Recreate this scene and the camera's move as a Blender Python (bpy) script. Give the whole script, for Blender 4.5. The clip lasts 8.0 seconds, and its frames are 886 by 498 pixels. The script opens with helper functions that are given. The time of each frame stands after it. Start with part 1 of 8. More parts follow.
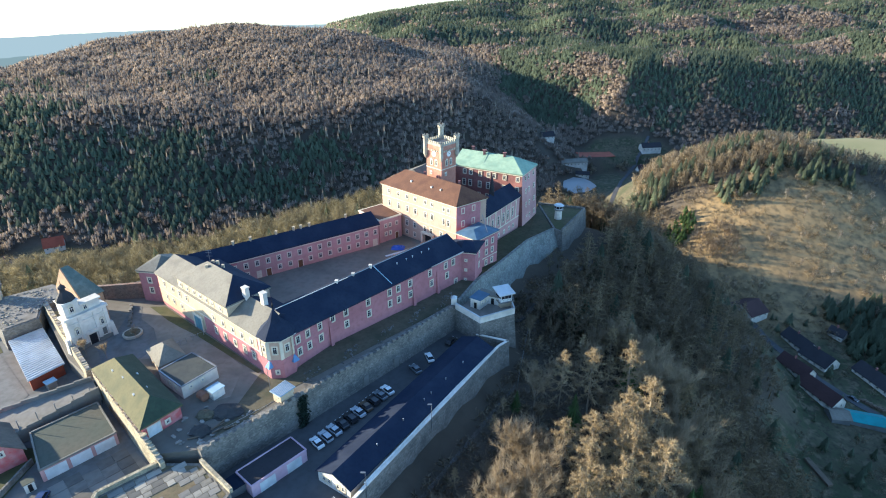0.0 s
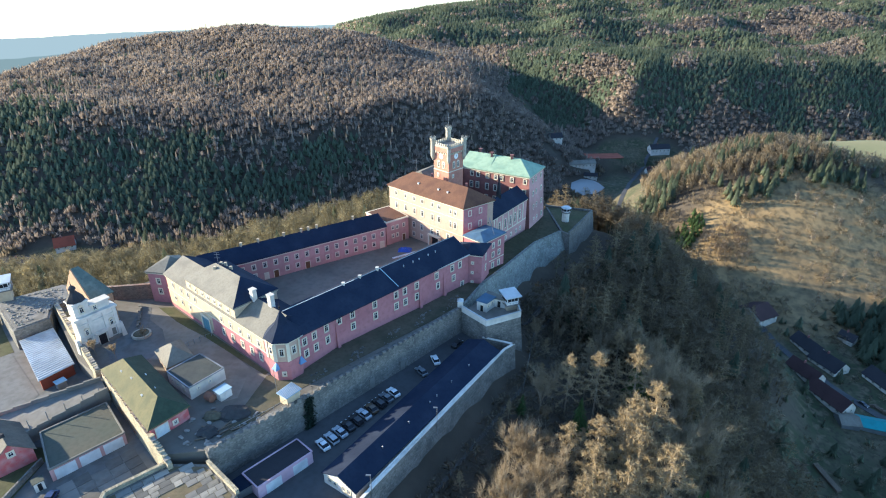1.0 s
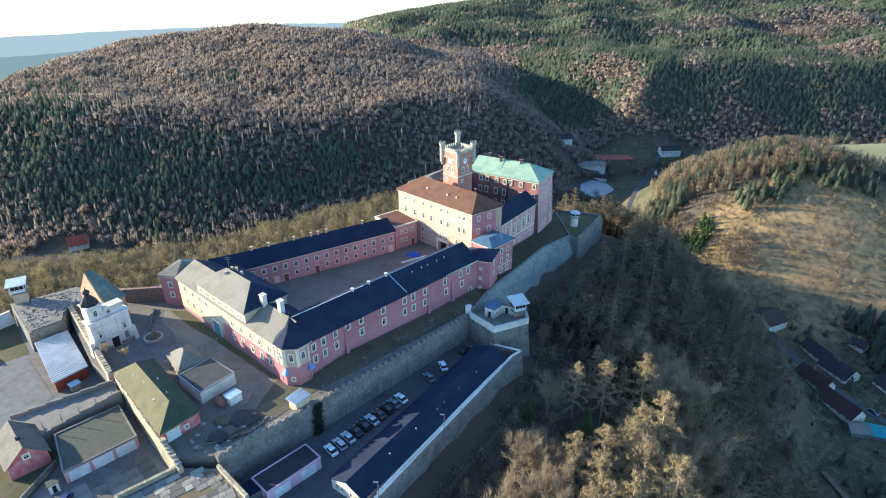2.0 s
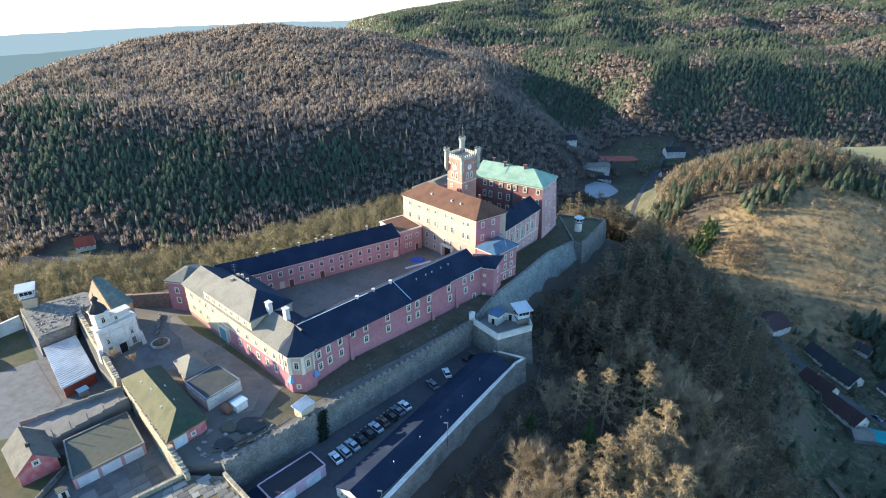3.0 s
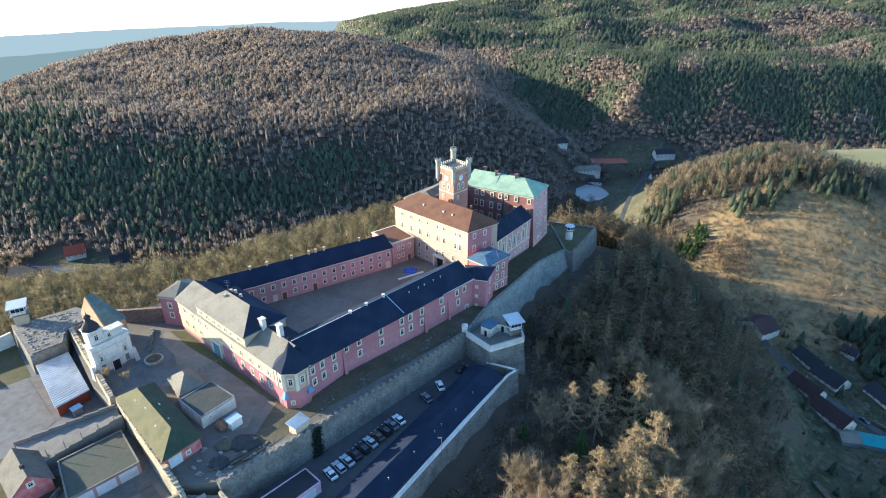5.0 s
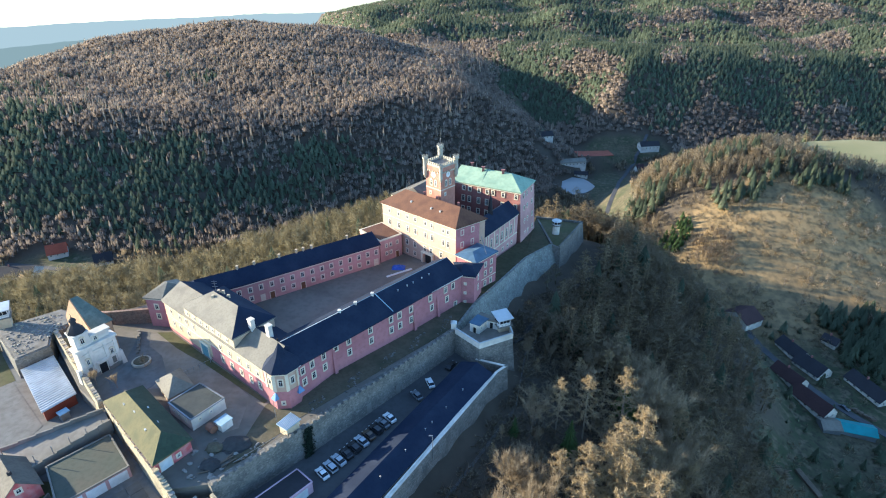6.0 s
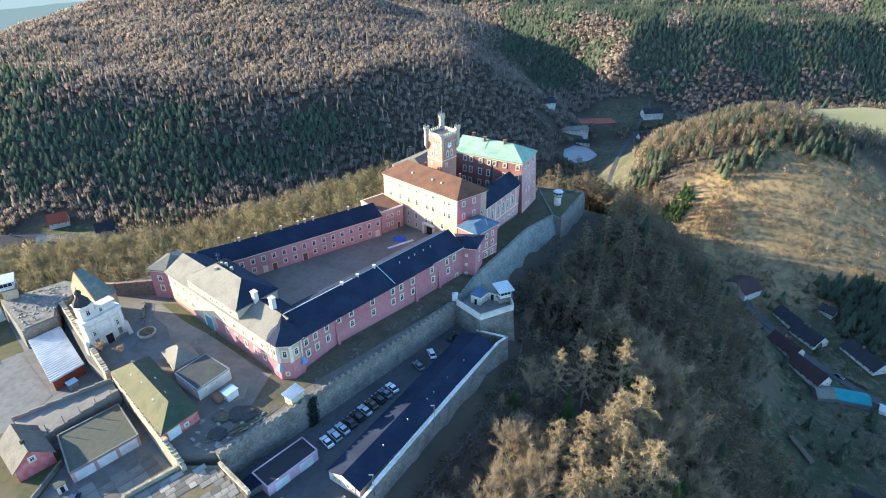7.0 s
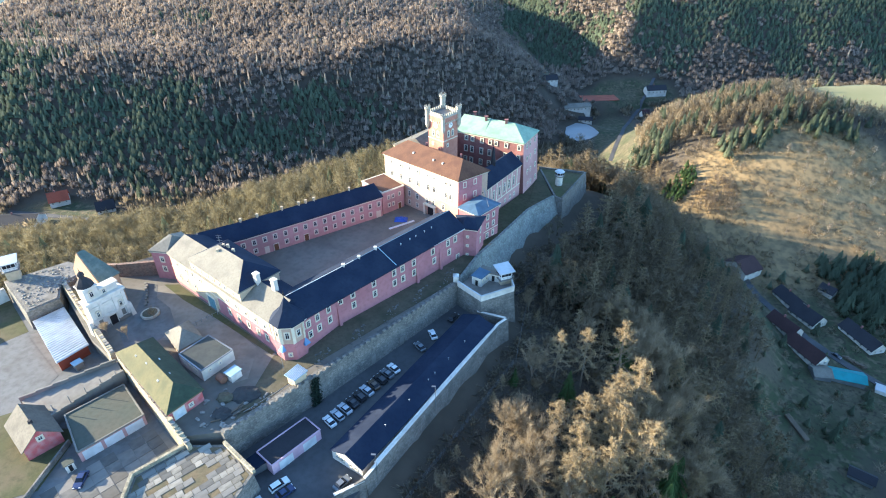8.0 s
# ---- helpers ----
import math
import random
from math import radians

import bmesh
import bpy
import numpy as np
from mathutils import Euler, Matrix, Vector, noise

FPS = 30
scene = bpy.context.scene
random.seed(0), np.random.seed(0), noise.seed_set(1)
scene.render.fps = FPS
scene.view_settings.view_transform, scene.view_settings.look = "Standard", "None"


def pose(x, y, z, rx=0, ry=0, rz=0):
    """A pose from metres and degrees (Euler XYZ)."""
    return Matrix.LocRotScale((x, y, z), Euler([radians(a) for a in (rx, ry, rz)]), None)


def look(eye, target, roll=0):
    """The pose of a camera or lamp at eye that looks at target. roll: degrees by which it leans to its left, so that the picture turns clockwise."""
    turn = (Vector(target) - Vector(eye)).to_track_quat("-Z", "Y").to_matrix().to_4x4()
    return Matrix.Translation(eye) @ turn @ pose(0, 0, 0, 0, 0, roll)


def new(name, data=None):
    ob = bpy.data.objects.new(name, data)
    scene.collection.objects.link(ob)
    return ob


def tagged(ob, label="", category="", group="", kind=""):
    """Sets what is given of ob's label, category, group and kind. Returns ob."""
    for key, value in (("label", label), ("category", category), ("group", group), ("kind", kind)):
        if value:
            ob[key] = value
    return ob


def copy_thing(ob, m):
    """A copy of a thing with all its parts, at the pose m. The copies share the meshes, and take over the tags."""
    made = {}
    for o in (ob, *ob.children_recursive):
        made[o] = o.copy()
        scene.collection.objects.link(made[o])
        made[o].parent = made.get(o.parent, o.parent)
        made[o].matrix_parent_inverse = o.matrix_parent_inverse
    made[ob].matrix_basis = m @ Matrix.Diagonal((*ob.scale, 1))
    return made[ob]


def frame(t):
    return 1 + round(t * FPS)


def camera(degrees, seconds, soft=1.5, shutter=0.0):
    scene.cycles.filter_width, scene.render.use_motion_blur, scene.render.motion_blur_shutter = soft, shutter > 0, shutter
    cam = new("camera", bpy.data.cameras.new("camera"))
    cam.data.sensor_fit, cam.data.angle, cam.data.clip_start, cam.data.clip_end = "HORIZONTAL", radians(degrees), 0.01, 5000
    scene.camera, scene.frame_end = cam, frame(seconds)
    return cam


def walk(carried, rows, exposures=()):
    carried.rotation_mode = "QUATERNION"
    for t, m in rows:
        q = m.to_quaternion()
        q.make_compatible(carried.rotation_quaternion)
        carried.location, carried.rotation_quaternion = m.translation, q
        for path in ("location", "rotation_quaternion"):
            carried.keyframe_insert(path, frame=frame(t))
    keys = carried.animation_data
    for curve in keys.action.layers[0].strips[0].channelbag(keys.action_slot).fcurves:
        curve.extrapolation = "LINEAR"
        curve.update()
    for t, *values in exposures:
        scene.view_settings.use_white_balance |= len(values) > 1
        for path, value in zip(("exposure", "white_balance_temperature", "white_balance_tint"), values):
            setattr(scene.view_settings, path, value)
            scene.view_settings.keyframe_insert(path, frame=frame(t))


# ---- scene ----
cam = camera(76.2, 8.0, 1.1)
PATH = [
    (0, (0.254, -0.956, 95.27), (0.169, 0.842, 94.397), -0.0),
    (0.5, (0.47, -0.941, 95.322), (0.37, 0.857, 94.451), -0.1),
    (1, (0.546, -0.834, 96.0), (0.434, 0.963, 95.128), -0.1),
    (1.5, (0.569, -0.715, 97.15), (0.44, 1.079, 96.276), -0.1),
    (3, (0.593, -0.295, 101.539), (0.436, 1.492, 100.654), -0.1),
    (3.5, (0.686, -0.24, 102.755), (0.523, 1.547, 101.87), -0.2),
    (4, (0.728, -0.038, 104.108), (0.561, 1.747, 103.222), -0.2),
    (4.5, (0.694, 0.133, 104.952), (0.537, 1.919, 104.067), -0.2),
    (6, (0.07, 0.706, 107.278), (-0.012, 2.485, 106.367), -0.2),
    (6.5, (-0.116, 0.819, 108.135), (-0.197, 2.571, 107.173), -0.2),
    (7, (-0.17, 1.03, 108.898), (-0.252, 2.752, 107.885), -0.2),
    (7.5, (-0.192, 1.243, 109.592), (-0.273, 2.936, 108.53), -0.2),
    (8, (-0.286, 1.522, 110.211), (-0.369, 3.202, 109.128), -0.2),
]
EXPOSURES = [(0, 1.82, 5520, 3), (4.5, 1.84, 5520, 3), (6, 1.88, 5520, 3), (7, 2.10, 5600, 3), (8, 2.34, 5600, 3)]
walk(cam, [(t, look(e, g, r)) for t, e, g, r in PATH], EXPOSURES)

# ---- light ----
SUN_FROM = Vector((-0.955, 0.13, 0.25)).normalized()   # low winter sun over the western hills
world = bpy.data.worlds.new("sky")
scene.world = world
world.use_nodes = True
wn = world.node_tree
sky = wn.nodes.new("ShaderNodeTexSky")
sky.sky_type = "NISHITA"
sky.sun_disc = False
sky.sun_elevation = math.asin(SUN_FROM.z)
sky.sun_rotation = math.atan2(SUN_FROM.x, SUN_FROM.y)
sky.air_density = 0.8
sky.dust_density = 0.45
sky.ozone_density = 2.0
sky.altitude = 400
wn.links.new(sky.outputs[0], wn.nodes["Background"].inputs[0])
wn.nodes["Background"].inputs[1].default_value = 0.15
sun = new("sun", bpy.data.lights.new("sun", "SUN"))
sun.data.energy = 5.0
sun.data.angle = radians(0.6)
sun.data.color = (1.0, 0.79, 0.54)
sun.matrix_world = look(SUN_FROM * 500, (0, 0, 0))

# ---- materials ----
def material(name, colour, rough=0.8, metal=0.0, grain=0.0, scale=1.0, second=None, big=0.15, bump=0.0, piece=0.0, spec=0.3, island=0.0, stones=0.0):
    """A surface with variation at two scales, fine relief, and a change of tone from piece to piece."""
    m = bpy.data.materials.new(name)
    m.use_nodes = True
    nt = m.node_tree
    bsdf = nt.nodes["Principled BSDF"]
    bsdf.inputs["Roughness"].default_value = rough
    bsdf.inputs["Metallic"].default_value = metal
    bsdf.inputs["Specular IOR Level"].default_value = spec
    tc = nt.nodes.new("ShaderNodeTexCoord")
    def tex(s, detail):
        n = nt.nodes.new("ShaderNodeTexNoise")
        n.inputs["Scale"].default_value = s
        n.inputs["Detail"].default_value = detail
        nt.links.new(tc.outputs["Object"], n.inputs["Vector"])
        return n
    def mix(a, b, fac, lo=0.35, hi=0.65, amount=1.0):
        ramp = nt.nodes.new("ShaderNodeMapRange")
        ramp.inputs[1].default_value, ramp.inputs[2].default_value = lo, hi
        ramp.inputs[3].default_value, ramp.inputs[4].default_value = 0.0, amount
        nt.links.new(fac, ramp.inputs[0])
        n = nt.nodes.new("ShaderNodeMix")
        n.data_type = "RGBA"
        nt.links.new(ramp.outputs[0], n.inputs[0])
        for sock, v in ((n.inputs[6], a), (n.inputs[7], b)):
            if isinstance(v, tuple):
                sock.default_value = (*v, 1)
            else:
                nt.links.new(v, sock)
        return n.outputs[2]
    dark = tuple(c * 0.62 for c in colour)
    out = mix(colour, second or dark, tex(big, 5).outputs[0], 0.42, 0.66, 1.0 if second else 0.7)
    if grain:
        out = mix(out, dark, tex(scale, 6).outputs[0], 0.45, 0.7, grain)
    if stones:
        flat = nt.nodes.new("ShaderNodeMapping")
        flat.inputs["Scale"].default_value = (1.0, 1.0, 1.7)
        nt.links.new(tc.outputs["Object"], flat.inputs["Vector"])
        cell = nt.nodes.new("ShaderNodeTexVoronoi")
        cell.inputs["Scale"].default_value = 1 / stones
        nt.links.new(flat.outputs[0], cell.inputs["Vector"])
        tone = nt.nodes.new("ShaderNodeSeparateColor")
        nt.links.new(cell.outputs["Color"], tone.inputs[0])
        out = mix(out, tuple(c * 0.45 for c in colour), tone.outputs[0], 0.4, 1.0, 0.5)
        out = mix(out, tuple(min(1, c * 1.7) for c in colour), tone.outputs[1], 0.65, 1.0, 0.35)
    if piece or island:
        info = nt.nodes.new("ShaderNodeObjectInfo" if piece else "ShaderNodeNewGeometry")
        r = info.outputs["Random"] if piece else info.outputs["Random Per Island"]
        light = tuple(min(1, c * 1.5) for c in colour)
        darker = tuple(c * 0.45 for c in colour)
        out = mix(out, light, r, 0.5, 1.0, piece or island)
        out = mix(out, darker, r, 0.5, 0.0, piece or island)
    nt.links.new(out, bsdf.inputs["Base Color"])
    if bump:
        b = nt.nodes.new("ShaderNodeBump")
        b.inputs["Strength"].default_value = bump
        b.inputs["Distance"].default_value = 0.15
        nt.links.new(tex(scale * 1.7, 8).outputs[0], b.inputs["Height"])
        nt.links.new(b.outputs[0], bsdf.inputs["Normal"])
    return m


PINK = material("pink_render", (0.385, 0.172, 0.182), 0.9, grain=0.5, scale=0.9, second=(0.33, 0.138, 0.148), big=0.12, bump=0.1)
# sunlight is put into the salmon, shade into the pink, of one render
LITSALMON = material("sunlit_salmon_render", (0.46, 0.335, 0.25), 0.9, grain=0.35, scale=0.9, second=(0.42, 0.295, 0.215), big=0.1, bump=0.1)
PALEPINK = material("pale_pink_render", (0.49, 0.285, 0.265), 0.9, grain=0.3, scale=0.8, big=0.1, bump=0.1)
BRICK = material("weathered_red_render", (0.27, 0.12, 0.105), 0.9, grain=0.6, scale=0.7, second=(0.20, 0.095, 0.085), big=0.2, bump=0.15)
CREAMWALL = material("cream_render", (0.50, 0.40, 0.27), 0.9, grain=0.35, scale=0.9, second=(0.43, 0.335, 0.22), big=0.12, bump=0.1)
TOWERBRICK = material("tower_brick", (0.44, 0.215, 0.15), 0.9, grain=0.5, scale=1.2, second=(0.36, 0.16, 0.115), big=0.25, bump=0.2)
ORANGEWALL = material("orange_render", (0.42, 0.27, 0.165), 0.9, grain=0.6, scale=1.2, second=(0.31, 0.20, 0.13), big=0.2, bump=0.15)
OLDWALL = material("old_brick_and_stone", (0.17, 0.125, 0.10), 0.95, grain=0.6, scale=0.9, second=(0.24, 0.14, 0.10), big=0.3, stones=0.45, bump=0.4)
CREAM = material("cream_trim", (0.64, 0.57, 0.43), 0.85, grain=0.3, scale=2.0, bump=0.1)
WHITE = material("white_render", (0.65, 0.60, 0.52), 0.85, grain=0.45, scale=0.9, second=(0.47, 0.435, 0.37), big=0.2, bump=0.1)
TURRET = material("weathered_turret_render", (0.44, 0.40, 0.31), 0.9, grain=0.5, scale=1.2, second=(0.33, 0.30, 0.24), big=0.5, bump=0.2)
WHITEWOOD = material("white_painted_wood", (0.7, 0.69, 0.66), 0.6, grain=0.2, scale=6)
SLATE = material("dark_blue_sheet_roof", (0.017, 0.024, 0.044), 0.85, grain=0.4, scale=1.2, second=(0.026, 0.034, 0.056), big=0.15, bump=0.1, spec=0.08)
BLUEROOF = material("blue_sheet_roof", (0.065, 0.12, 0.185), 0.6, grain=0.3, scale=1.0, big=0.3, bump=0.05, spec=0.4)
GREYROOF = material("grey_shingle_roof", (0.195, 0.18, 0.145), 0.85, grain=0.5, scale=1.8, second=(0.145, 0.133, 0.11), big=0.25, bump=0.2)
BROWNROOF = material("brown_tile_roof", (0.125, 0.06, 0.035), 0.85, grain=0.5, scale=2.0, second=(0.09, 0.042, 0.027), big=0.3, bump=0.3)
COPPER = material("green_copper_roof", (0.27, 0.37, 0.265), 0.75, grain=0.45, scale=0.8, second=(0.19, 0.29, 0.215), big=0.25, bump=0.1)
MOSSROOF = material("mossy_green_roof", (0.11, 0.102, 0.05), 0.9, grain=0.6, scale=1.6, second=(0.07, 0.072, 0.038), big=0.3, bump=0.2)
DARKGREEN = material("dark_copper_roof", (0.08, 0.11, 0.10), 0.7, grain=0.5, scale=1.2, second=(0.125, 0.155, 0.14), big=0.4, bump=0.15)
DARKFELT = material("dark_roofing_felt", (0.042, 0.05, 0.05), 0.85, grain=0.4, scale=1.0, second=(0.06, 0.065, 0.058), big=0.18, bump=0.1)
FELT = material("roofing_felt", (0.07, 0.078, 0.06), 0.9, grain=0.4, scale=1.0, second=(0.085, 0.08, 0.06), big=0.12, bump=0.1)
TIN = material("weathered_tin", (0.55, 0.56, 0.55), 0.45, metal=0.35, grain=0.3, scale=0.5, second=(0.42, 0.42, 0.40), big=0.2)
STONE = material("rampart_stone", (0.195, 0.18, 0.155), 0.95, grain=0.85, scale=1.5, second=(0.10, 0.098, 0.085), big=0.3, stones=0.5, bump=0.8)
PALESTONE = material("pale_lime_stone", (0.36, 0.31, 0.21), 0.95, grain=0.8, scale=1.6, second=(0.22, 0.19, 0.135), big=0.4, stones=0.45, bump=0.8)
GREYSTONE = material("green_grey_masonry", (0.235, 0.245, 0.22), 0.95, grain=0.7, scale=1.1, second=(0.15, 0.16, 0.14), big=0.25, stones=0.6, bump=0.6)
GRAVEL = material("packed_gravel", (0.175, 0.158, 0.132), 0.95, grain=0.5, scale=0.6, second=(0.125, 0.112, 0.092), big=0.09, bump=0.2)
ASPHALT = material("worn_asphalt", (0.085, 0.085, 0.085), 0.9, grain=0.4, scale=0.8, second=(0.06, 0.06, 0.062), big=0.1, bump=0.1)
CONCRETE = material("stained_concrete", (0.20, 0.185, 0.16), 0.9, grain=0.5, scale=0.7, second=(0.14, 0.13, 0.11), big=0.15, bump=0.2)
SLAB = material("concrete_slab", (0.165, 0.155, 0.135), 0.9, grain=0.4, scale=0.9, big=0.3, bump=0.2, piece=0.7)
PALESLAB = material("pale_stone_slab", (0.25, 0.23, 0.19), 0.9, grain=0.6, scale=1.1, second=(0.16, 0.15, 0.12), big=0.4, bump=0.2, piece=0.6)
MOSSYSOIL = material("mossy_brown_soil", (0.15, 0.115, 0.065), 0.95, grain=0.6, scale=1.3, second=(0.085, 0.082, 0.045), big=0.35, bump=0.4)
GRASS = material("winter_grass", (0.075, 0.078, 0.032), 0.95, grain=0.6, scale=0.8, second=(0.11, 0.09, 0.05), big=0.12, bump=0.3)
SHADEDGRASS = material("shaded_dark_grass", (0.048, 0.048, 0.022), 0.95, grain=0.6, scale=0.8, second=(0.075, 0.062, 0.035), big=0.15, bump=0.4)
TANEARTH = material("tan_packed_earth", (0.215, 0.195, 0.165), 0.95, grain=0.5, scale=0.7, second=(0.15, 0.135, 0.112), big=0.14, bump=0.2)
DRYGRASS = material("pale_dry_grass", (0.33, 0.27, 0.13), 0.95, grain=0.6, scale=1.0, second=(0.20, 0.17, 0.09), big=0.3, bump=0.4)
PALEASPHALT = material("pale_worn_asphalt", (0.15, 0.15, 0.145), 0.9, grain=0.5, scale=0.8, second=(0.115, 0.11, 0.10), big=0.2, bump=0.1)
OLDSHINGLE = material("old_dark_shingles", (0.135, 0.122, 0.10), 0.9, grain=0.6, scale=1.6, second=(0.09, 0.083, 0.07), big=0.3, bump=0.3)
STONYEARTH = material("stony_brown_earth", (0.11, 0.095, 0.062), 0.95, grain=0.7, scale=1.0, second=(0.062, 0.062, 0.036), big=0.2, bump=0.5)
SHADEDMOSS = material("shaded_mossy_roof", (0.035, 0.052, 0.034), 0.9, grain=0.5, scale=1.4, second=(0.05, 0.068, 0.045), big=0.3, bump=0.2)
RUBBLE = material("grey_rubble", (0.25, 0.23, 0.20), 0.95, grain=0.7, scale=0.9, second=(0.12, 0.11, 0.09), big=0.3, bump=0.6, piece=0.4)
DARKEARTH = material("dark_heap_soil", (0.06, 0.058, 0.055), 0.95, grain=0.5, scale=1.2, bump=0.5)
REDWALL = material("red_brown_boarding", (0.24, 0.055, 0.03), 0.8, grain=0.3, scale=1.0, bump=0.1)
FADEDRED = material("flaking_red_render", (0.42, 0.10, 0.10), 0.9, grain=0.5, scale=1.4, second=(0.48, 0.24, 0.23), big=0.7, bump=0.2)
LILAC = material("pale_lilac_render", (0.52, 0.36, 0.42), 0.85, grain=0.3, scale=0.8)
DOORWHITE = material("pale_steel_door", (0.58, 0.60, 0.60), 0.5, grain=0.3, scale=0.9, second=(0.46, 0.48, 0.48), big=0.4)
TEALDOOR = material("teal_painted_gate", (0.12, 0.24, 0.28), 0.6, grain=0.2, scale=1.5)
BROWNDOOR = material("brown_wooden_door", (0.15, 0.075, 0.035), 0.6, grain=0.3, scale=3.0)
DARK = material("dark_opening", (0.012, 0.012, 0.014), 0.7)
STEEL = material("galvanised_steel", (0.28, 0.29, 0.30), 0.45, metal=0.6, grain=0.2, scale=3.0)
RUSTY = material("rusty_tank", (0.22, 0.11, 0.07), 0.8, grain=0.5, scale=1.5)
LIGHTBLUE = material("light_blue_sheet", (0.30, 0.42, 0.50), 0.6, grain=0.2, scale=1.0)
BLUETILE = material("blue_tin_cap", (0.13, 0.24, 0.42), 0.5, grain=0.2, scale=2.0)
TARP = material("blue_tarpaulin", (0.04, 0.10, 0.42), 0.5, grain=0.3, scale=1.5)
TEALSHEET = material("turquoise_sheet_roof", (0.045, 0.25, 0.26), 0.5, grain=0.3, scale=0.7)
DARKRED = material("dark_red_tile_roof", (0.06, 0.032, 0.03), 0.85, grain=0.4, scale=1.5, bump=0.2)
DARKTILE = material("dark_slate_tile_roof", (0.032, 0.031, 0.035), 0.85, grain=0.4, scale=1.5, bump=0.2)
REDTILE = material("red_tile_roof", (0.30, 0.075, 0.04), 0.85, grain=0.4, scale=1.0, bump=0.2)
CLAY = material("red_clay_court", (0.32, 0.10, 0.06), 0.95, grain=0.3, scale=0.2)
# pale pond colour stands in for the sky mirrored in the water
WATER = material("pond_sky_tone", (0.25, 0.255, 0.25), 0.3, grain=0.2, scale=0.05, big=0.02, spec=0.3)
TYRE = material("tyre_rubber", (0.018, 0.018, 0.018), 0.8)
GREENBIN = material("bright_green_sheet", (0.05, 0.40, 0.10), 0.5)
CLOCK = material("white_clock_face", (0.75, 0.74, 0.70), 0.5)
LOG = material("felled_log", (0.17, 0.13, 0.09), 0.9, grain=0.4, scale=2.0, piece=0.4)
BARK = material("bark", (0.27, 0.22, 0.155), 0.95, grain=0.4, scale=2.0)
TWIG = material("bare_brown_twigs", (0.29, 0.23, 0.15), 0.95, island=0.4, second=(0.235, 0.185, 0.115), big=0.05)
LARCH = material("bare_larch_twigs", (0.35, 0.27, 0.155), 0.95, island=0.4, second=(0.29, 0.22, 0.125), big=0.1)
OLIVE = material("olive_bare_twigs", (0.25, 0.215, 0.125), 0.95, island=0.15, second=(0.215, 0.185, 0.10), big=0.02)
# far bare crowns and spruce: base colour lifted in place of missing haze
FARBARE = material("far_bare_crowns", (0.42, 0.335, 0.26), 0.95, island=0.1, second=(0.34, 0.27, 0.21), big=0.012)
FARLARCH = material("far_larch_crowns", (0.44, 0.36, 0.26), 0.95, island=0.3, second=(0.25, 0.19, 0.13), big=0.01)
FIR = material("spruce_needles", (0.12, 0.148, 0.09), 0.9, island=0.2, second=(0.135, 0.16, 0.10), big=0.01)
YOUNGFIR = material("young_spruce_needles", (0.08, 0.13, 0.042), 0.9, island=0.5)
IVY = material("dark_ivy_leaves", (0.018, 0.03, 0.018), 0.8, island=0.5)


def glass(name, tint):
    m = bpy.data.materials.new(name)
    m.use_nodes = True
    b = m.node_tree.nodes["Principled BSDF"]
    b.inputs["Base Color"].default_value = (*tint, 1)
    b.inputs["Roughness"].default_value = 0.12
    b.inputs["Specular IOR Level"].default_value = 0.25
    return m


GLASS = glass("dark_window_glass", (0.018, 0.02, 0.025))


def paint(name, colour):
    m = bpy.data.materials.new(name)
    m.use_nodes = True
    b = m.node_tree.nodes["Principled BSDF"]
    b.inputs["Base Color"].default_value = (*colour, 1)
    b.inputs["Roughness"].default_value = 0.3
    b.inputs["Coat Weight"].default_value = 0.5
    return m

# ---- building helpers ----
def data(name, bm, mat):
    bmesh.ops.recalc_face_normals(bm, faces=bm.faces[:])
    me = bpy.data.meshes.new(name)
    bm.to_mesh(me)
    bm.free()
    for m in (mat if isinstance(mat, (list, tuple)) else (mat,)):
        me.materials.append(m)
    return me


def origin(parent):
    o = Vector((0, 0, 0))
    while parent is not None:
        o += parent.location
        parent = parent.parent
    return o


def part(name, bm, mat, parent, label=""):
    """One mesh, built in world metres, as a part of a thing whose Empty is not turned."""
    bm.transform(Matrix.Translation(-origin(parent)))
    ob = new(name, data(name, bm, mat))
    ob.parent = parent
    return tagged(ob, label)


def lay(name, mesh, m, parent, label=""):
    """A part that shares a mesh, at a pose in the world."""
    ob = new(name, mesh)
    ob.parent = parent
    ob.matrix_basis = Matrix.Translation(-origin(parent)) @ m
    return tagged(ob, label)


def thing(name, x, y, z, label, category, group="", kind=""):
    ob = new(name)
    ob.location = (x, y, z)
    return tagged(ob, label, category, group, kind)


def structure(name, bm, mat, label, category="ground"):
    return tagged(new(name, data(name, bm, mat)), label, category, kind="structure")


def prism(bm, poly, z0, z1, top=None):
    """An upright prism over a plan polygon; z1 may be a list; top: another polygon for the upper rim."""
    top = top or poly
    n = len(poly)
    zs = z1 if isinstance(z1, (list, tuple)) else [z1] * n
    za = z0 if isinstance(z0, (list, tuple)) else [z0] * n
    lo = [bm.verts.new((p[0], p[1], za[i])) for i, p in enumerate(poly)]
    hi = [bm.verts.new((p[0], p[1], zs[i])) for i, p in enumerate(top)]
    bm.faces.new(lo[::-1])
    bm.faces.new(hi)
    for i in range(n):
        j = (i + 1) % n
        bm.faces.new((lo[i], lo[j], hi[j], hi[i]))
    return bm


def block(poly, z0, z1, top=None):
    return prism(bmesh.new(), poly, z0, z1, top)


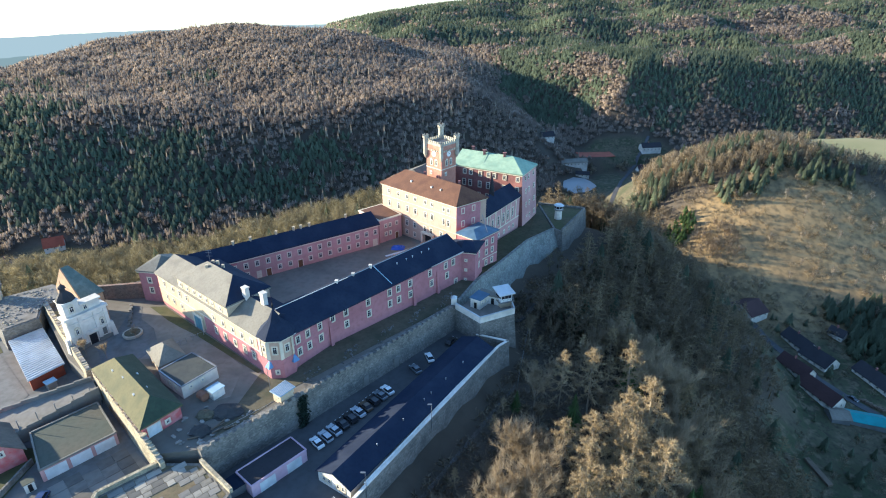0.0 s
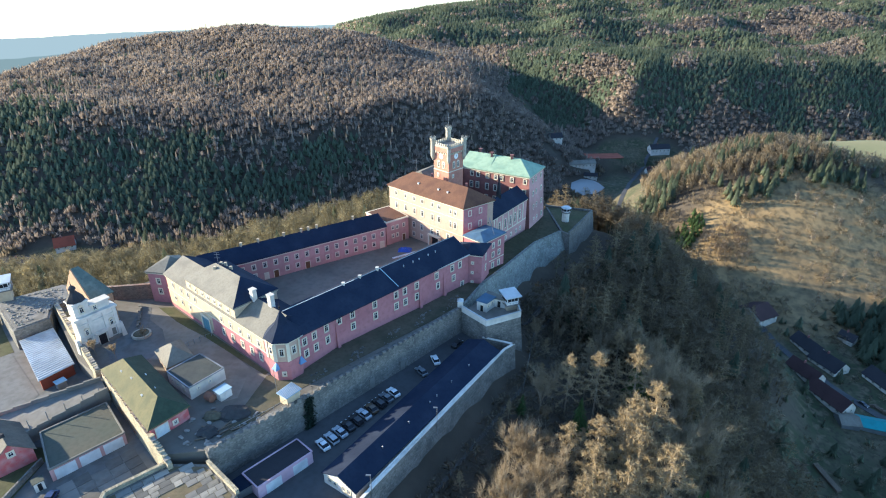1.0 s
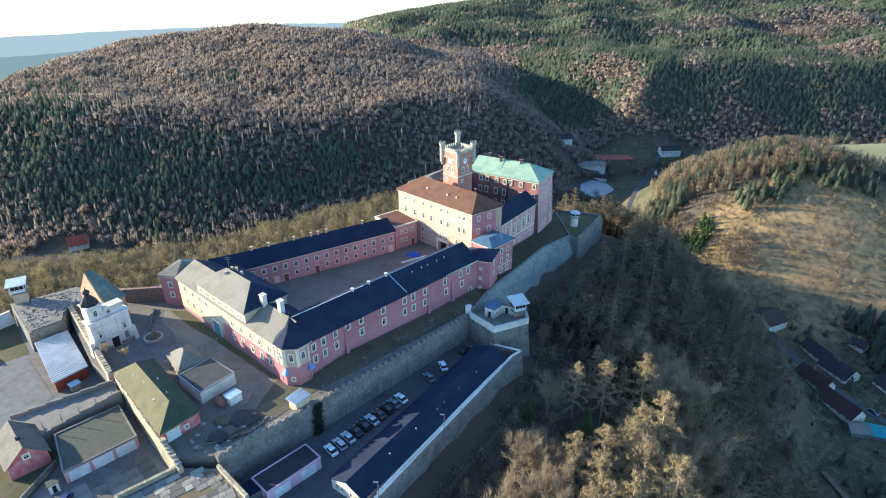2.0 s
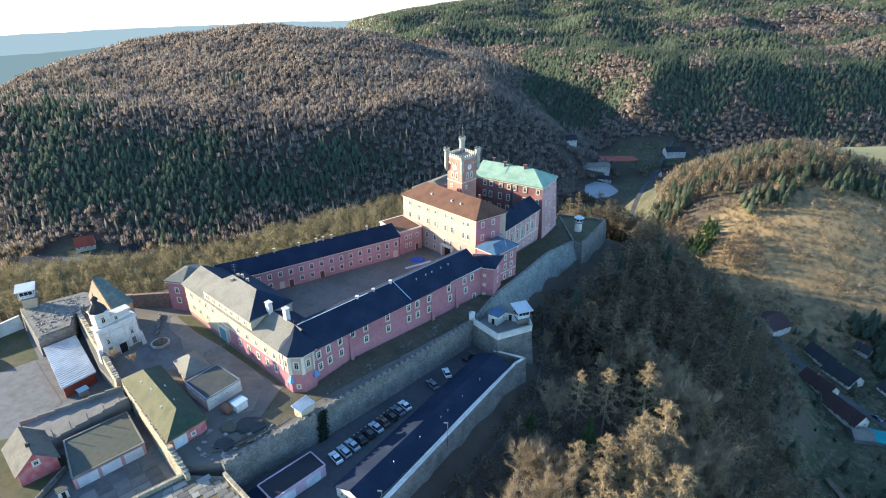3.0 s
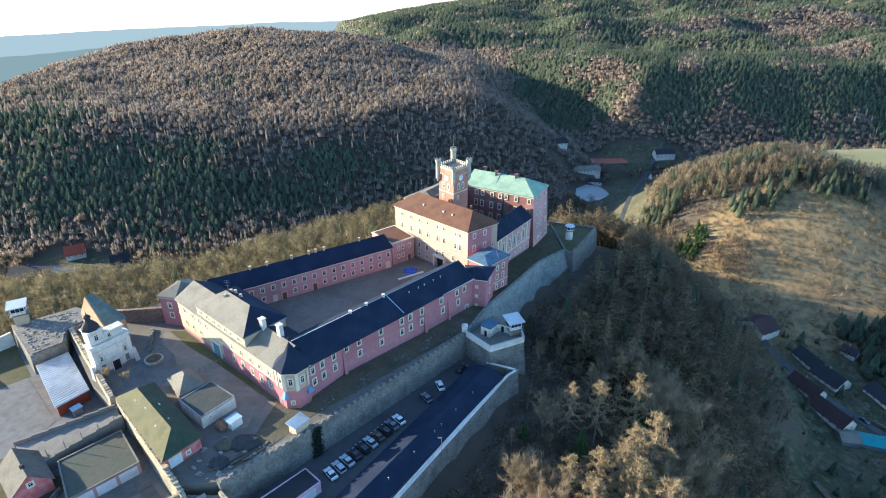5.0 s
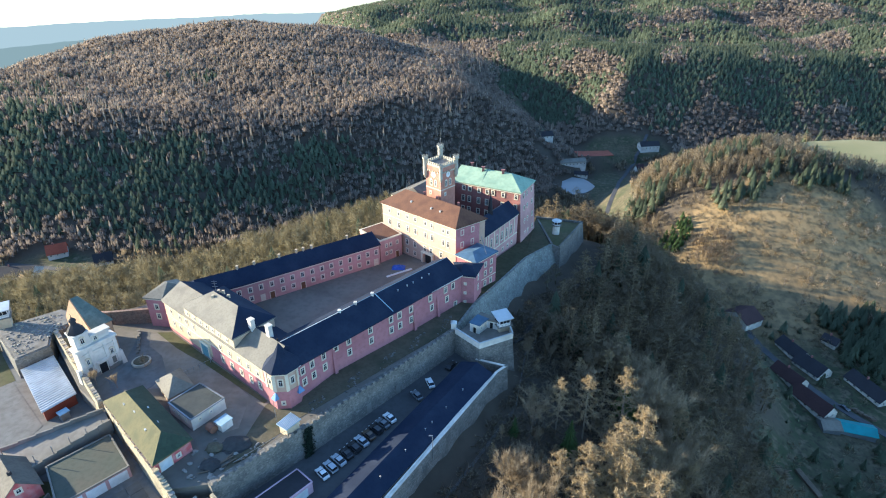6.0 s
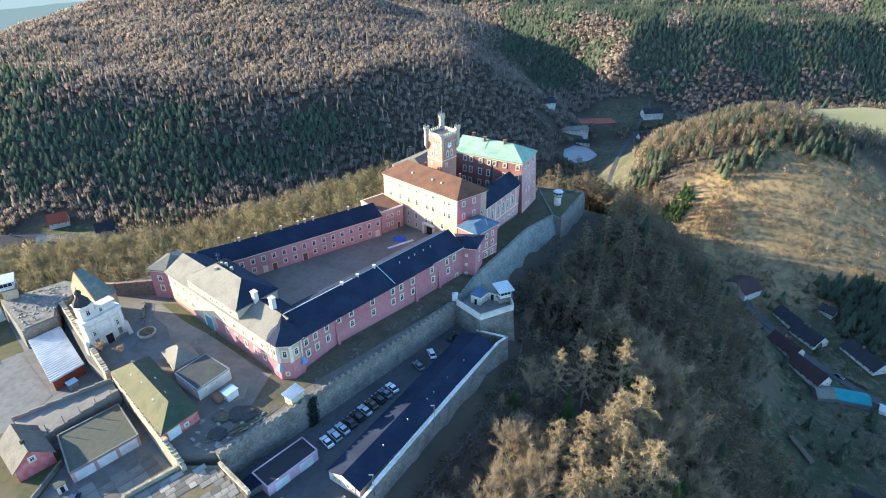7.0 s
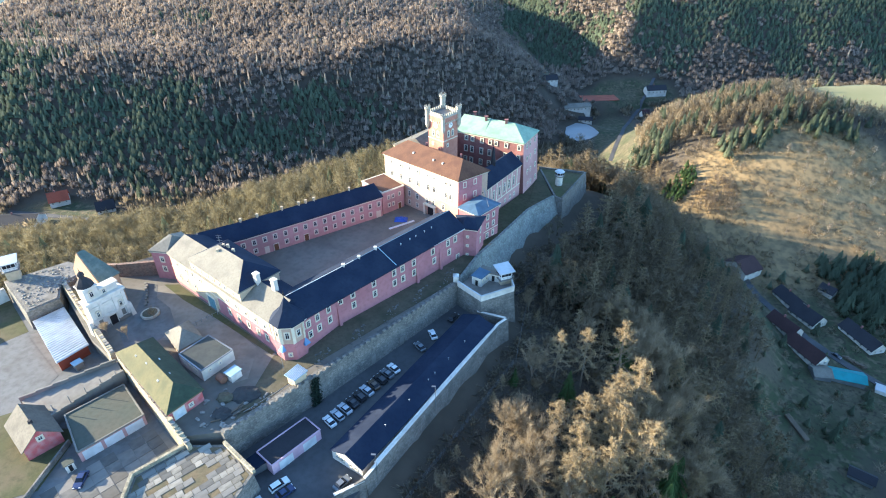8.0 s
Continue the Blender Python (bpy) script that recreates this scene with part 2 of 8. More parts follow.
def box(bm, x0, x1, y0, y1, z0, z1, m=None):
    vs = [bm.verts.new(m @ Vector((x, y, z)) if m else (x, y, z)) for x, y, z in ((x0, y0, z0), (x1, y0, z0), (x1, y1, z0), (x0, y1, z0), (x0, y0, z1), (x1, y0, z1), (x1, y1, z1), (x0, y1, z1))]
    for f in ((3, 2, 1, 0), (4, 5, 6, 7), (0, 1, 5, 4), (1, 2, 6, 5), (2, 3, 7, 6), (3, 0, 4, 7)):
        bm.faces.new([vs[i] for i in f])
    return bm


def grow(poly, d):
    """A convex plan polygon pushed out by d on every side."""
    n, out = len(poly), []
    area = sum(poly[i][0] * poly[(i + 1) % n][1] - poly[(i + 1) % n][0] * poly[i][1] for i in range(n))
    s = 1 if area > 0 else -1
    for i in range(n):
        a, b, c = (Vector(poly[k][:2]) for k in (i - 1, i, (i + 1) % n))
        u, v = (b - a).normalized(), (c - b).normalized()
        nu, nv = Vector((u.y, -u.x)) * s, Vector((v.y, -v.x)) * s
        w = (nu + nv) / max(0.3, 1 + nu.dot(nv))
        out.append((b.x + w.x * d, b.y + w.y * d))
    return out


def roof(eave, z, ridge, zr, thick=0.35, other=False):
    """A hipped or gabled roof on four eave corners a b c d: slopes a-b and c-d, ends b-c and d-a; ridge from the d-a end to the b-c end; other: all but the slope a-b take the second material."""
    bm = bmesh.new()
    lo = [bm.verts.new((*p[:2], z - thick)) for p in eave]
    e = [bm.verts.new((*p[:2], z)) for p in eave]
    r0, r1 = (bm.verts.new((*p[:2], zr)) for p in ridge)
    a, b, c, d = e
    for f in ((a, b, r1, r0), (b, c, r1), (c, d, r0, r1), (d, a, r0), lo[::-1]):
        bm.faces.new(f)
    for i in range(4):
        j = (i + 1) % 4
        bm.faces.new((lo[i], lo[j], e[j], e[i]))
    if other:
        bm.faces.ensure_lookup_table()
        for f in bm.faces[1:4]:
            f.material_index = 1
    return bm


def mid(p, q, t=0.5):
    return (p[0] + (q[0] - p[0]) * t, p[1] + (q[1] - p[1]) * t)


def beam(bm, p, q, w, h, up=None):
    """A squared bar from p to q, w wide and h high."""
    p, q = Vector(p), Vector(q)
    d = (q - p).normalized()
    s = d.cross(Vector((0, 0, 1)))
    s = s.normalized() if s.length > 1e-4 else Vector((1, 0, 0))
    t = s.cross(d)
    vs = [bm.verts.new(o + s * a * w / 2 + t * b * h / 2) for o in (p, q) for a, b in ((-1, -1), (1, -1), (1, 1), (-1, 1))]
    for f in ((0, 1, 2, 3), (7, 6, 5, 4), (0, 4, 5, 1), (1, 5, 6, 2), (2, 6, 7, 3), (3, 7, 4, 0)):
        bm.faces.new([vs[i] for i in f])
    return bm


def tube(bm, x, y, z0, z1, r0, r1=None, n=10, turn=0.0):
    r1 = r0 if r1 is None else r1
    ring = lambda z, r: [(x + r * math.cos(turn + 2 * math.pi * i / n), y + r * math.sin(turn + 2 * math.pi * i / n)) for i in range(n)]
    return prism(bm, ring(z0, r0), z0, z1, ring(z1, max(r1, 0.01)))


def facing(p, q, s, z, out=0.0):
    """The pose on the wall from p to q, s metres along it at height z: local x along the wall, y into the wall."""
    d = (Vector(q) - Vector(p)).normalized()
    n = Vector((d.y, -d.x))
    o = Vector(p) + d * s + n * out
    return Matrix(((d.x, -n.x, 0, o.x), (d.y, -n.y, 0, o.y), (0, 0, 1, z), (0, 0, 0, 1)))

# ---- the land ----
FORT = [(-160, 132), (-126, 143), (-96, 150), (-33, 207), (0, 238), (52, 233), (35, 204), (24, 187), (10, 161), (15.5, 147), (13, 131), (-18, 74), (-45, 30), (-100, -40), (-220, -40)]


def outside(x, y):
    """Distance in metres from the fortress outline, 0 within it."""
    px, py = np.array([p[0] for p in FORT], float), np.array([p[1] for p in FORT], float)
    best = np.full(np.shape(x), 1e9)
    inside = np.zeros(np.shape(x), bool)
    for i in range(len(FORT)):
        ax, ay, bx, by = px[i - 1], py[i - 1], px[i], py[i]
        t = np.clip(((x - ax) * (bx - ax) + (y - ay) * (by - ay)) / ((bx - ax) ** 2 + (by - ay) ** 2), 0, 1)
        best = np.minimum(best, np.hypot(x - ax - t * (bx - ax), y - ay - t * (by - ay)))
        inside ^= ((ay > y) != (by > y)) & (x < (bx - ax) * (y - ay) / (by - ay + 1e-9) + ax)
    return np.where(inside, 0.0, best)


def bump(x, y, cx, cy, rx, ry, turn=0.0, power=2.0):
    c, s = math.cos(radians(turn)), math.sin(radians(turn))
    u, v = ((x - cx) * c + (y - cy) * s) / rx, (-(x - cx) * s + (y - cy) * c) / ry
    return np.exp(-(u * u + v * v) ** (power / 2))


def waves(x, y, size, seed):
    out = 0
    for k in range(4):
        a = seed * 1.7 + k * 2.1
        f = 2 * math.pi / size * (1.0, 1.37, 1.91, 2.63)[k]
        out = out + np.sin(f * (x * math.cos(a) + y * math.sin(a)) + seed * (k + 1)) / (1 + k * 0.5)
    return out / 2.5


VALLEY = [(-900, 290), (-277, 322), (-150, 345), (-40, 392), (50, 440), (100, 490), (122, 556), (200, 572), (300, 588), (420, 604), (900, 660)]
GLEN = [(122, 556, -71), (92, 640, -58), (52, 745, -24), (-40, 930, 0)]
DOME = [(-640, 400, -16), (-448, 563, 8), (-415, 719, 22), (-315, 779, 33), (-190, 744, 29), (-120, 720, 20), (-62, 697, 3), (10, 640, -12)]
SPURS = [(60, 700, -30), (108, 712, 0), (158, 743, 6), (280, 728, 2), (390, 687, -10), (620, 700, 0)]


def course(x, y, line):
    """Distance from a line of points, and its third figure there, blended from leg to leg."""
    best, val, total = np.full(np.shape(x), 1e9), np.zeros(np.shape(x)), np.zeros(np.shape(x))
    for a, b in zip(line, line[1:]):
        (ax, ay), (bx, by) = a[:2], b[:2]
        t = np.clip(((x - ax) * (bx - ax) + (y - ay) * (by - ay)) / ((bx - ax) ** 2 + (by - ay) ** 2), 0, 1)
        d = np.hypot(x - ax - t * (bx - ax), y - ay - t * (by - ay))
        best = np.minimum(best, d)
        if len(a) > 2:
            w = (d * d + 400.0) ** -1.5
            val, total = val + w * (a[2] + (b[2] - a[2]) * t), total + w
    return best, val / np.maximum(total, 1e-30)


def soft_max(a, b, k):
    return np.maximum(a, b) + k * np.log1p(np.exp(-np.abs(a - b) / k))


def height(x, y):
    x, y = np.asarray(x, float), np.asarray(y, float)
    d = outside(x, y)
    near_n = -6.0
    north = 1 / (1 + np.exp(-((y - 150) - 0.75 * (x + 20)) / 25.0)) / (1 + np.exp((x - 10) / 15.0))          # the north-west side falls more gently
    steep = 0.12 / (1 + np.exp(-(x - 10) / 10.0)) / (1 + np.exp(-(y - 225) / 8.0))
    drop = (0.27 + steep - 0.10 * north) * d + (0.0038 - 0.0024 * north) * np.minimum(d, 100) ** 2 + 0.3 * np.maximum(d - 85, 0)
    ridge = np.where(d > 0, near_n - drop, -3.0)
    floor = -72 - 10 * bump(x, y, 110, 520, 120, 120)
    far_off = np.hypot(x, y)
    lean = x / np.maximum(y, 1.0)
    # wooded dome across the river, and the spurs beyond the northern valley
    dd, dz = course(x, y, DOME)
    crest = np.interp(lean, [-0.92, -0.8, -0.68, -0.58, -0.49, -0.40, -0.33, -0.19, -0.09], [640, 720, 790, 830, 850, 840, 800, 740, 700])
    dome = dz + 5 - 0.105 * np.sqrt(dd * dd + 2500) - 0.3 * np.maximum(far_off - crest - 25, 0)
    sd, sz = course(x, y, SPURS)
    spurs = sz + 6 - 0.16 * np.sqrt(sd * sd + 1600)
    # the country behind: a plain that sinks in the west, wooded heights that rise in the east
    east = 1 / (1 + np.exp(-np.clip((lean + 0.25) / 0.03, -60, 60)))
    rise = -8 + 0.04 * np.maximum(far_off - 760, 0) + (20 * waves(x, y, 420, 3) + 8 * waves(x, y, 170, 8)) * np.clip((far_off - 760) / 250, 0, 1)
    sink = -74 - 0.022 * np.maximum(far_off - 600, 0) - 0.14 * np.maximum(far_off - 950, 0) + 6 * waves(x, y, 500, 4)
    plain = sink + (rise - sink) * east
    wooded = soft_max(soft_max(dome, spurs, 7), plain, 9)
    wooded = wooded + (2.5 * waves(x, y, 150, 1) + 1.5 * waves(x, y, 62, 6)) * np.clip((far_off - 430) / 120, 0, 1)
    # the river and the glen cut into it
    vd, _ = course(x, y, VALLEY)
    gd, gz = course(x, y, GLEN)
    cut = np.minimum(-72 + 0.72 * (np.sqrt(vd * vd + 300) - 17), gz + 0.55 * (np.sqrt(gd * gd + 200) - 14))
    cut = cut + 3 * waves(x, y, 110, 2) * np.clip(vd / 60, 0, 1) * np.clip(gd / 60, 0, 1)
    wooded = -soft_max(-wooded, -cut, 5)
    lid = 88 - np.interp(lean, [-0.9, -0.68, -0.44, -0.33, -0.227, -0.17, -0.09, -0.05, 0.1, 0.3, 0.6], [0.080, 0.078, 0.074, 0.076, 0.071, 0.060, 0.048, 0.043, 0.030, 0.022, 0.016]) * far_off
    wooded = np.where(far_off > 1300, np.minimum(wooded, lid + 3 * waves(x, y, 230, 5)), wooded)
    bank = np.interp(x, [p[0] for p in VALLEY], [p[1] for p in VALLEY])
    hill = 60 * bump(x, y, 215, 385, 128, 84, 6, 2.2) + 6 * bump(x, y, 165, 322, 70, 52, 20) + 18 * bump(x, y, 420, 430, 170, 160)
    hill = floor + hill / (1 + np.exp(-(y - 180) / 25.0)) / (1 + np.exp(-(x - 99 - 0.12 * (y - 330)) / 8.0)) + 3 * waves(x, y, 190, 1) * np.clip((y - 250) / 200, 0, 1)
    far = np.where(y > bank, np.maximum(wooded, hill - 0.5 * np.maximum(y - bank, 0)), hill)
    level = np.clip(1.3 * bump(x, y, 292, 408, 78, 46, 8, 6), 0, 1)
    far = far + (-18.0 - far) * level                                      # flat field on the eastern hill
    for cx, cy, rx, ry, z in ((128, 564, 28, 15, -69.0), (100, 487, 30, 32, -75.4)):
        flat = np.clip(1.2 * bump(x, y, cx, cy, rx, ry, 8, 6), 0, 1)
        far = far + (z - far) * flat
    k = 9.0
    h = np.maximum(ridge, far) + k * np.log1p(np.exp(-np.abs(ridge - far) / k)) * np.where(d > 0, 1, 0)
    return h


def axis(lo, hi, fine0, fine1, step):
    mid_ = np.arange(fine0, fine1 + 1e-6, step)
    g = [fine1]
    s = step
    while g[-1] < hi:
        s *= 1.06
        g.append(g[-1] + s)
    l = [fine0]
    s = step
    while l[-1] > lo:
        s *= 1.06
        l.append(l[-1] - s)
    return np.concatenate([np.array(l[:0:-1]), mid_, np.array(g[1:])])


def meadow(x, y):
    """How far the land is open grass: 1 grass, 0 wood."""
    m = bump(x, y, 196, 288, 64, 38, 8, 4) + 1.3 * bump(x, y, 292, 408, 68, 40, 8, 6) + bump(x, y, 178, 200, 50, 74, 8, 6)
    m = m + bump(x, y, 188, 320, 74, 34, 8, 4) + bump(x, y, 128, 148, 17, 32, 20, 4) + bump(x, y, 128, 470, 22, 85, -8, 4) + bump(x, y, -262, 312, 42, 20, -12, 4) + bump(x, y, 165, 578, 50, 20, 8, 4)
    m = m + bump(x, y, 68, 618, 9, 78, -165, 4) + bump(x, y, 106, 400, 15, 62, -14, 4)
    return np.clip(m, 0, 1)


def tilled(x, y):
    return np.clip(1.3 * bump(x, y, 292, 408, 72, 42, 8, 6), 0, 1)


def parched(x, y):
    """Dry tawny grass on the eastern hill; elsewhere the valley grass is green."""
    return np.clip(bump(x, y, 180, 305, 105, 62, 12, 4), 0, 1)


def land():
    xs, ys = axis(-4300, 4300, -360, 420, 6.0), axis(-900, 4600, 20, 560, 6.0)
    X, Y = np.meshgrid(xs, ys)
    Z = height(X, Y)
    nx, ny = len(xs), len(ys)
    co = np.stack([X, Y, Z], -1).reshape(-1, 3)
    i = np.arange(nx * ny).reshape(ny, nx)
    quads = np.stack([i[:-1, :-1], i[:-1, 1:], i[1:, 1:], i[1:, :-1]], -1).reshape(-1, 4)
    me = bpy.data.meshes.new("ground")
    me.from_pydata(co.tolist(), [], quads.tolist())
    a = me.attributes.new("grass", "FLOAT", "POINT")
    a.data.foreach_set("value", meadow(X, Y).reshape(-1).astype(np.float32))
    for nm, fn in (("field", tilled), ("dry", parched)):
        b_ = me.attributes.new(nm, "FLOAT", "POINT")
        b_.data.foreach_set("value", fn(X, Y).reshape(-1).astype(np.float32))
    me.polygons.foreach_set("use_smooth", np.ones(len(me.polygons), bool))
    m = material("forest_floor", (0.088, 0.07, 0.05), 1.0, grain=0.6, scale=0.25, second=(0.06, 0.05, 0.036), big=0.02, bump=0.4)
    nt = m.node_tree
    bsdf = nt.nodes["Principled BSDF"]
    wood = bsdf.inputs["Base Color"].links[0].from_socket
    at = nt.nodes.new("ShaderNodeAttribute")
    at.attribute_name = "grass"
    at2 = nt.nodes.new("ShaderNodeAttribute")
    at2.attribute_name = "dry"
    at3 = nt.nodes.new("ShaderNodeAttribute")
    at3.attribute_name = "field"
    tc = nt.nodes.new("ShaderNodeTexCoord")
    def noise_(s):
        n = nt.nodes.new("ShaderNodeTexNoise")
        n.inputs["Scale"].default_value = s
        n.inputs["Detail"].default_value = 8
        nt.links.new(tc.outputs["Object"], n.inputs["Vector"])
        return n.outputs[0]
    def mixed(f, a_, b_):
        n = nt.nodes.new("ShaderNodeMix")
        n.data_type = "RGBA"
        nt.links.new(f, n.inputs[0])
        for s, v in ((n.inputs[6], a_), (n.inputs[7], b_)):
            if isinstance(v, tuple):
                s.default_value = (*v, 1)
            else:
                nt.links.new(v, s)
        return n.outputs[2]
    def sharp(f, lo, hi):
        n = nt.nodes.new("ShaderNodeMapRange")
        n.inputs[1].default_value, n.inputs[2].default_value = lo, hi
        nt.links.new(f, n.inputs[0])
        return n.outputs[0]
    dry = mixed(sharp(noise_(0.035), 0.4, 0.62), (0.31, 0.212, 0.10), (0.22, 0.155, 0.078))
    dry = mixed(sharp(noise_(0.3), 0.42, 0.68), dry, (0.12, 0.092, 0.05))
    green = mixed(sharp(noise_(0.05), 0.4, 0.65), (0.045, 0.055, 0.024), (0.09, 0.078, 0.045))
    green = mixed(sharp(noise_(0.25), 0.5, 0.62), green, (0.12, 0.10, 0.06))
    green = mixed(sharp(noise_(0.6), 0.5, 0.7), green, (0.035, 0.03, 0.02))
    crop = mixed(sharp(noise_(0.02), 0.4, 0.65), (0.20, 0.19, 0.085), (0.25, 0.225, 0.11))
    dry = mixed(sharp(at2.outputs["Fac"], 0.3, 0.7), green, dry)
    dry = mixed(sharp(at3.outputs["Fac"], 0.3, 0.7), dry, crop)
    out = mixed(sharp(at.outputs["Fac"], 0.3, 0.7), wood, dry)
    nt.links.new(out, bsdf.inputs["Base Color"])
    me.materials.append(m)
    tagged(new("ground", me), "wooded hills and dry winter meadows round the castle", "ground", kind="structure")


land()


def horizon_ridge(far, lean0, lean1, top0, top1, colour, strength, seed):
    """A plain backdrop: a wooded ridge kilometres away, seen over the western plain; its haze is painted as a flat
    glow.
    """
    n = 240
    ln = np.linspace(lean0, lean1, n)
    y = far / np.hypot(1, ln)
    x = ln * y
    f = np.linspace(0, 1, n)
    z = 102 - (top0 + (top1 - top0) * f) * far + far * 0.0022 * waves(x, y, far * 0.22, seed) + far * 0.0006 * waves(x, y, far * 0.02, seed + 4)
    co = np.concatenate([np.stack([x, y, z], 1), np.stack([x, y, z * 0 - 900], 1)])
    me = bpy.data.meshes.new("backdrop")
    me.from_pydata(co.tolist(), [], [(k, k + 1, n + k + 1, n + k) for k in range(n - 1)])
    m = bpy.data.materials.new("painted_haze")
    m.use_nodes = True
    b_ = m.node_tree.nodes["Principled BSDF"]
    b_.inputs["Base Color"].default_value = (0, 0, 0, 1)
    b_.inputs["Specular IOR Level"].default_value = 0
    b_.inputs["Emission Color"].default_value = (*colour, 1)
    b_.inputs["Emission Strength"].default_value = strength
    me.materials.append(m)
    tagged(new("backdrop", me), "far wooded ridge on the horizon, its haze a painted blue glow", "distance", kind="structure")


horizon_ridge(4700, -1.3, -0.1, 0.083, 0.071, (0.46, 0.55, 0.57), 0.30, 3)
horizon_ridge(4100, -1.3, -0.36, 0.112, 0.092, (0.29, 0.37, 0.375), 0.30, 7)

# ---- terraces and ramparts ----
COURT_Z, PARK_Z, YARD_Z = 7.0, 0.0, 3.0

structure("courtyard_ground", block([(-118, 143), (-123, 134), (-101, 112), (-88, 103), (-62, 82), (-54, 83.6), (-38.8, 100.9), (-3.8, 143), (0, 152), (1, 160), (4, 176), (6, 186), (18, 208), (24, 238), (0, 240), (-33, 205)], -6, COURT_Z), GRAVEL, "packed gravel courtyard of the castle")
structure("car_park", block([(-56, 72), (-54, 83), (-38.5, 101), (-23, 119), (-3, 143.5), (10, 131), (-21, 77), (-31, 60), (-56, 60)], -8, PARK_Z), ASPHALT, "worn asphalt car park below the rampart", "pavement")
structure("west_yard_ground", block([(-230, -30), (-60, -30), (-60, 79), (-88, 104), (-101, 113), (-122, 134), (-150, 130), (-230, 110)], -6, YARD_Z), PALEASPHALT, "pale worn asphalt yards on the west side")


def wall_line(bm, pts, z0, z1, thick, batter=0.0):
    """A rampart along a line; the outer face is on its right and leans in by batter."""
    for (a, b) in zip(pts, pts[1:]):
        p, q = Vector(a[:2]), Vector(b[:2])
        d = (q - p).normalized()
        n = Vector((d.y, -d.x))
        lo = [p + n * batter, q + n * batter, q - n * thick, p - n * thick]
        hi = [p, q, q - n * thick, p - n * thick]
        za, zb = (a[2], b[2]) if len(a) > 2 else (z1, z1)
        prism(bm, lo, z0, [za, zb, zb, za], hi)
    return bm


# ---- the castle wings ----
def wing(name, plan, z0, eave_z, ridge, ridge_z, wall_mat, roof_mat, label, over=0.45, top=None):
    c = mid(plan[0], plan[2])
    w = thing(name, c[0], c[1], z0, label, "building", "castle wings")
    part("wall", block(plan, z0, eave_z - 0.3, top), wall_mat, w)
    part("cornice", block(grow(plan, 0.28), eave_z - 0.75, eave_z - 0.36), CREAM, w, "cream moulded cornice")
    part("roof", roof(grow(plan, over), eave_z, ridge, ridge_z), roof_mat, w)
    return w


K0, K1, K2, K3 = (-42.0, 110.4), (-35.2, 121.2), (-14.9, 142.8), (-1.4, 158.2)


def inward(p, q, d):
    u = (Vector(q) - Vector(p)).normalized()
    return Vector((-u.y, u.x)) * d


I = inward(K2, K3, 12.6)
SE_IN0, SE_IN3 = (K0[0] - 8.9, K0[1] + 9.6), (K3[0] + I.x, K3[1] + I.y)
se = thing("south_east_wing", -20, 136, COURT_Z, "long pink wing with a dark blue sheet roof above the rampart", "building", "castle wings")
se_plan = [K0, K1, K2, K3, SE_IN3, SE_IN0]
part("wall", block(se_plan, 2.0, 17.2), PINK, se)
part("cornice", block(grow(se_plan, 0.25), 16.75, 17.14), CREAM, se, "cream moulded cornice")
part("roof", roof(grow([K0, K3, SE_IN3, SE_IN0], 0.5), 17.5, (mid(K0, SE_IN0), mid(K3, SE_IN3)), 21.5), SLATE, se)

W0, W1 = (-48.6, 108.9), (-89.8, 139.6)
WI = inward(W1, W0, 12.5)
west = thing("west_wing", -69, 128, COURT_Z, "pink and cream entrance wing with grey shingle roofs", "building", "castle wings")
w_plan = [W1, W0, (W0[0] + WI.x, W0[1] + WI.y), (W1[0] + WI.x, W1[1] + WI.y)]
part("wall", block(w_plan, 3.0, 17.2), PINK, west)
part("cornice", block(grow(w_plan, 0.25), 16.75, 17.14), CREAM, west, "cream moulded cornice")
part("roof", roof(grow(w_plan, 0.45), 17.5, (mid(w_plan[0], w_plan[3]), mid(w_plan[1], w_plan[2])), 21.2, other=True), (GREYROOF, SLATE), west)
ra, rb = mid(W1, W0, 0.255), mid(W1, W0, 0.735)
r_plan = [ra, rb, (rb[0] + WI.x, rb[1] + WI.y), (ra[0] + WI.x, ra[1] + WI.y)]
r_plan = grow(r_plan, 0.05)
part("attic_wall", block(r_plan, 17.0, 20.7), CREAMWALL, west, "raised cream upper storey")
part("attic_cornice", block(grow(r_plan, 0.22), 20.3, 20.64), CREAM, west)
rm0, rm1 = mid(r_plan[0], r_plan[3]), mid(r_plan[1], r_plan[2])
part("attic_roof", roof(grow(r_plan, 0.5), 21.0, (mid(rm0, rm1, 0.27), mid(rm0, rm1, 0.76)), 25.2, other=True), (GREYROOF, SLATE), west, "hipped roof, grey shingles and dark sheet")

PV = [(-96.2, 141.2), (-90.6, 140.6), (-85.5, 147.5), (-91.5, 151.5)]
wing("corner_pavilion", PV, 3.0, 17.4, (mid(mid(PV[0], PV[3]), mid(PV[1], PV[2]), 0.4), mid(mid(PV[0], PV[3]), mid(PV[1], PV[2]), 0.6)), 20.5, PINK, GREYROOF, "pink corner pavilion with a grey hipped roof")

# inner wing along the north-west side of the courtyard
N0, N1 = (-71.5, 152.8), (-31.6, 183.4)
NI = inward(N0, N1, 10.5)
inner_plan = [N0, N1, (N1[0] + NI.x, N1[1] + NI.y), (N0[0] + NI.x, N0[1] + NI.y)]
inner = wing("north_west_wing", inner_plan, 3.0, 15.2, (mid(inner_plan[0], inner_plan[3]), mid(inner_plan[1], inner_plan[2])), 18.4, PALEPINK, SLATE, "low pink courtyard wing with a dark blue sheet roof")
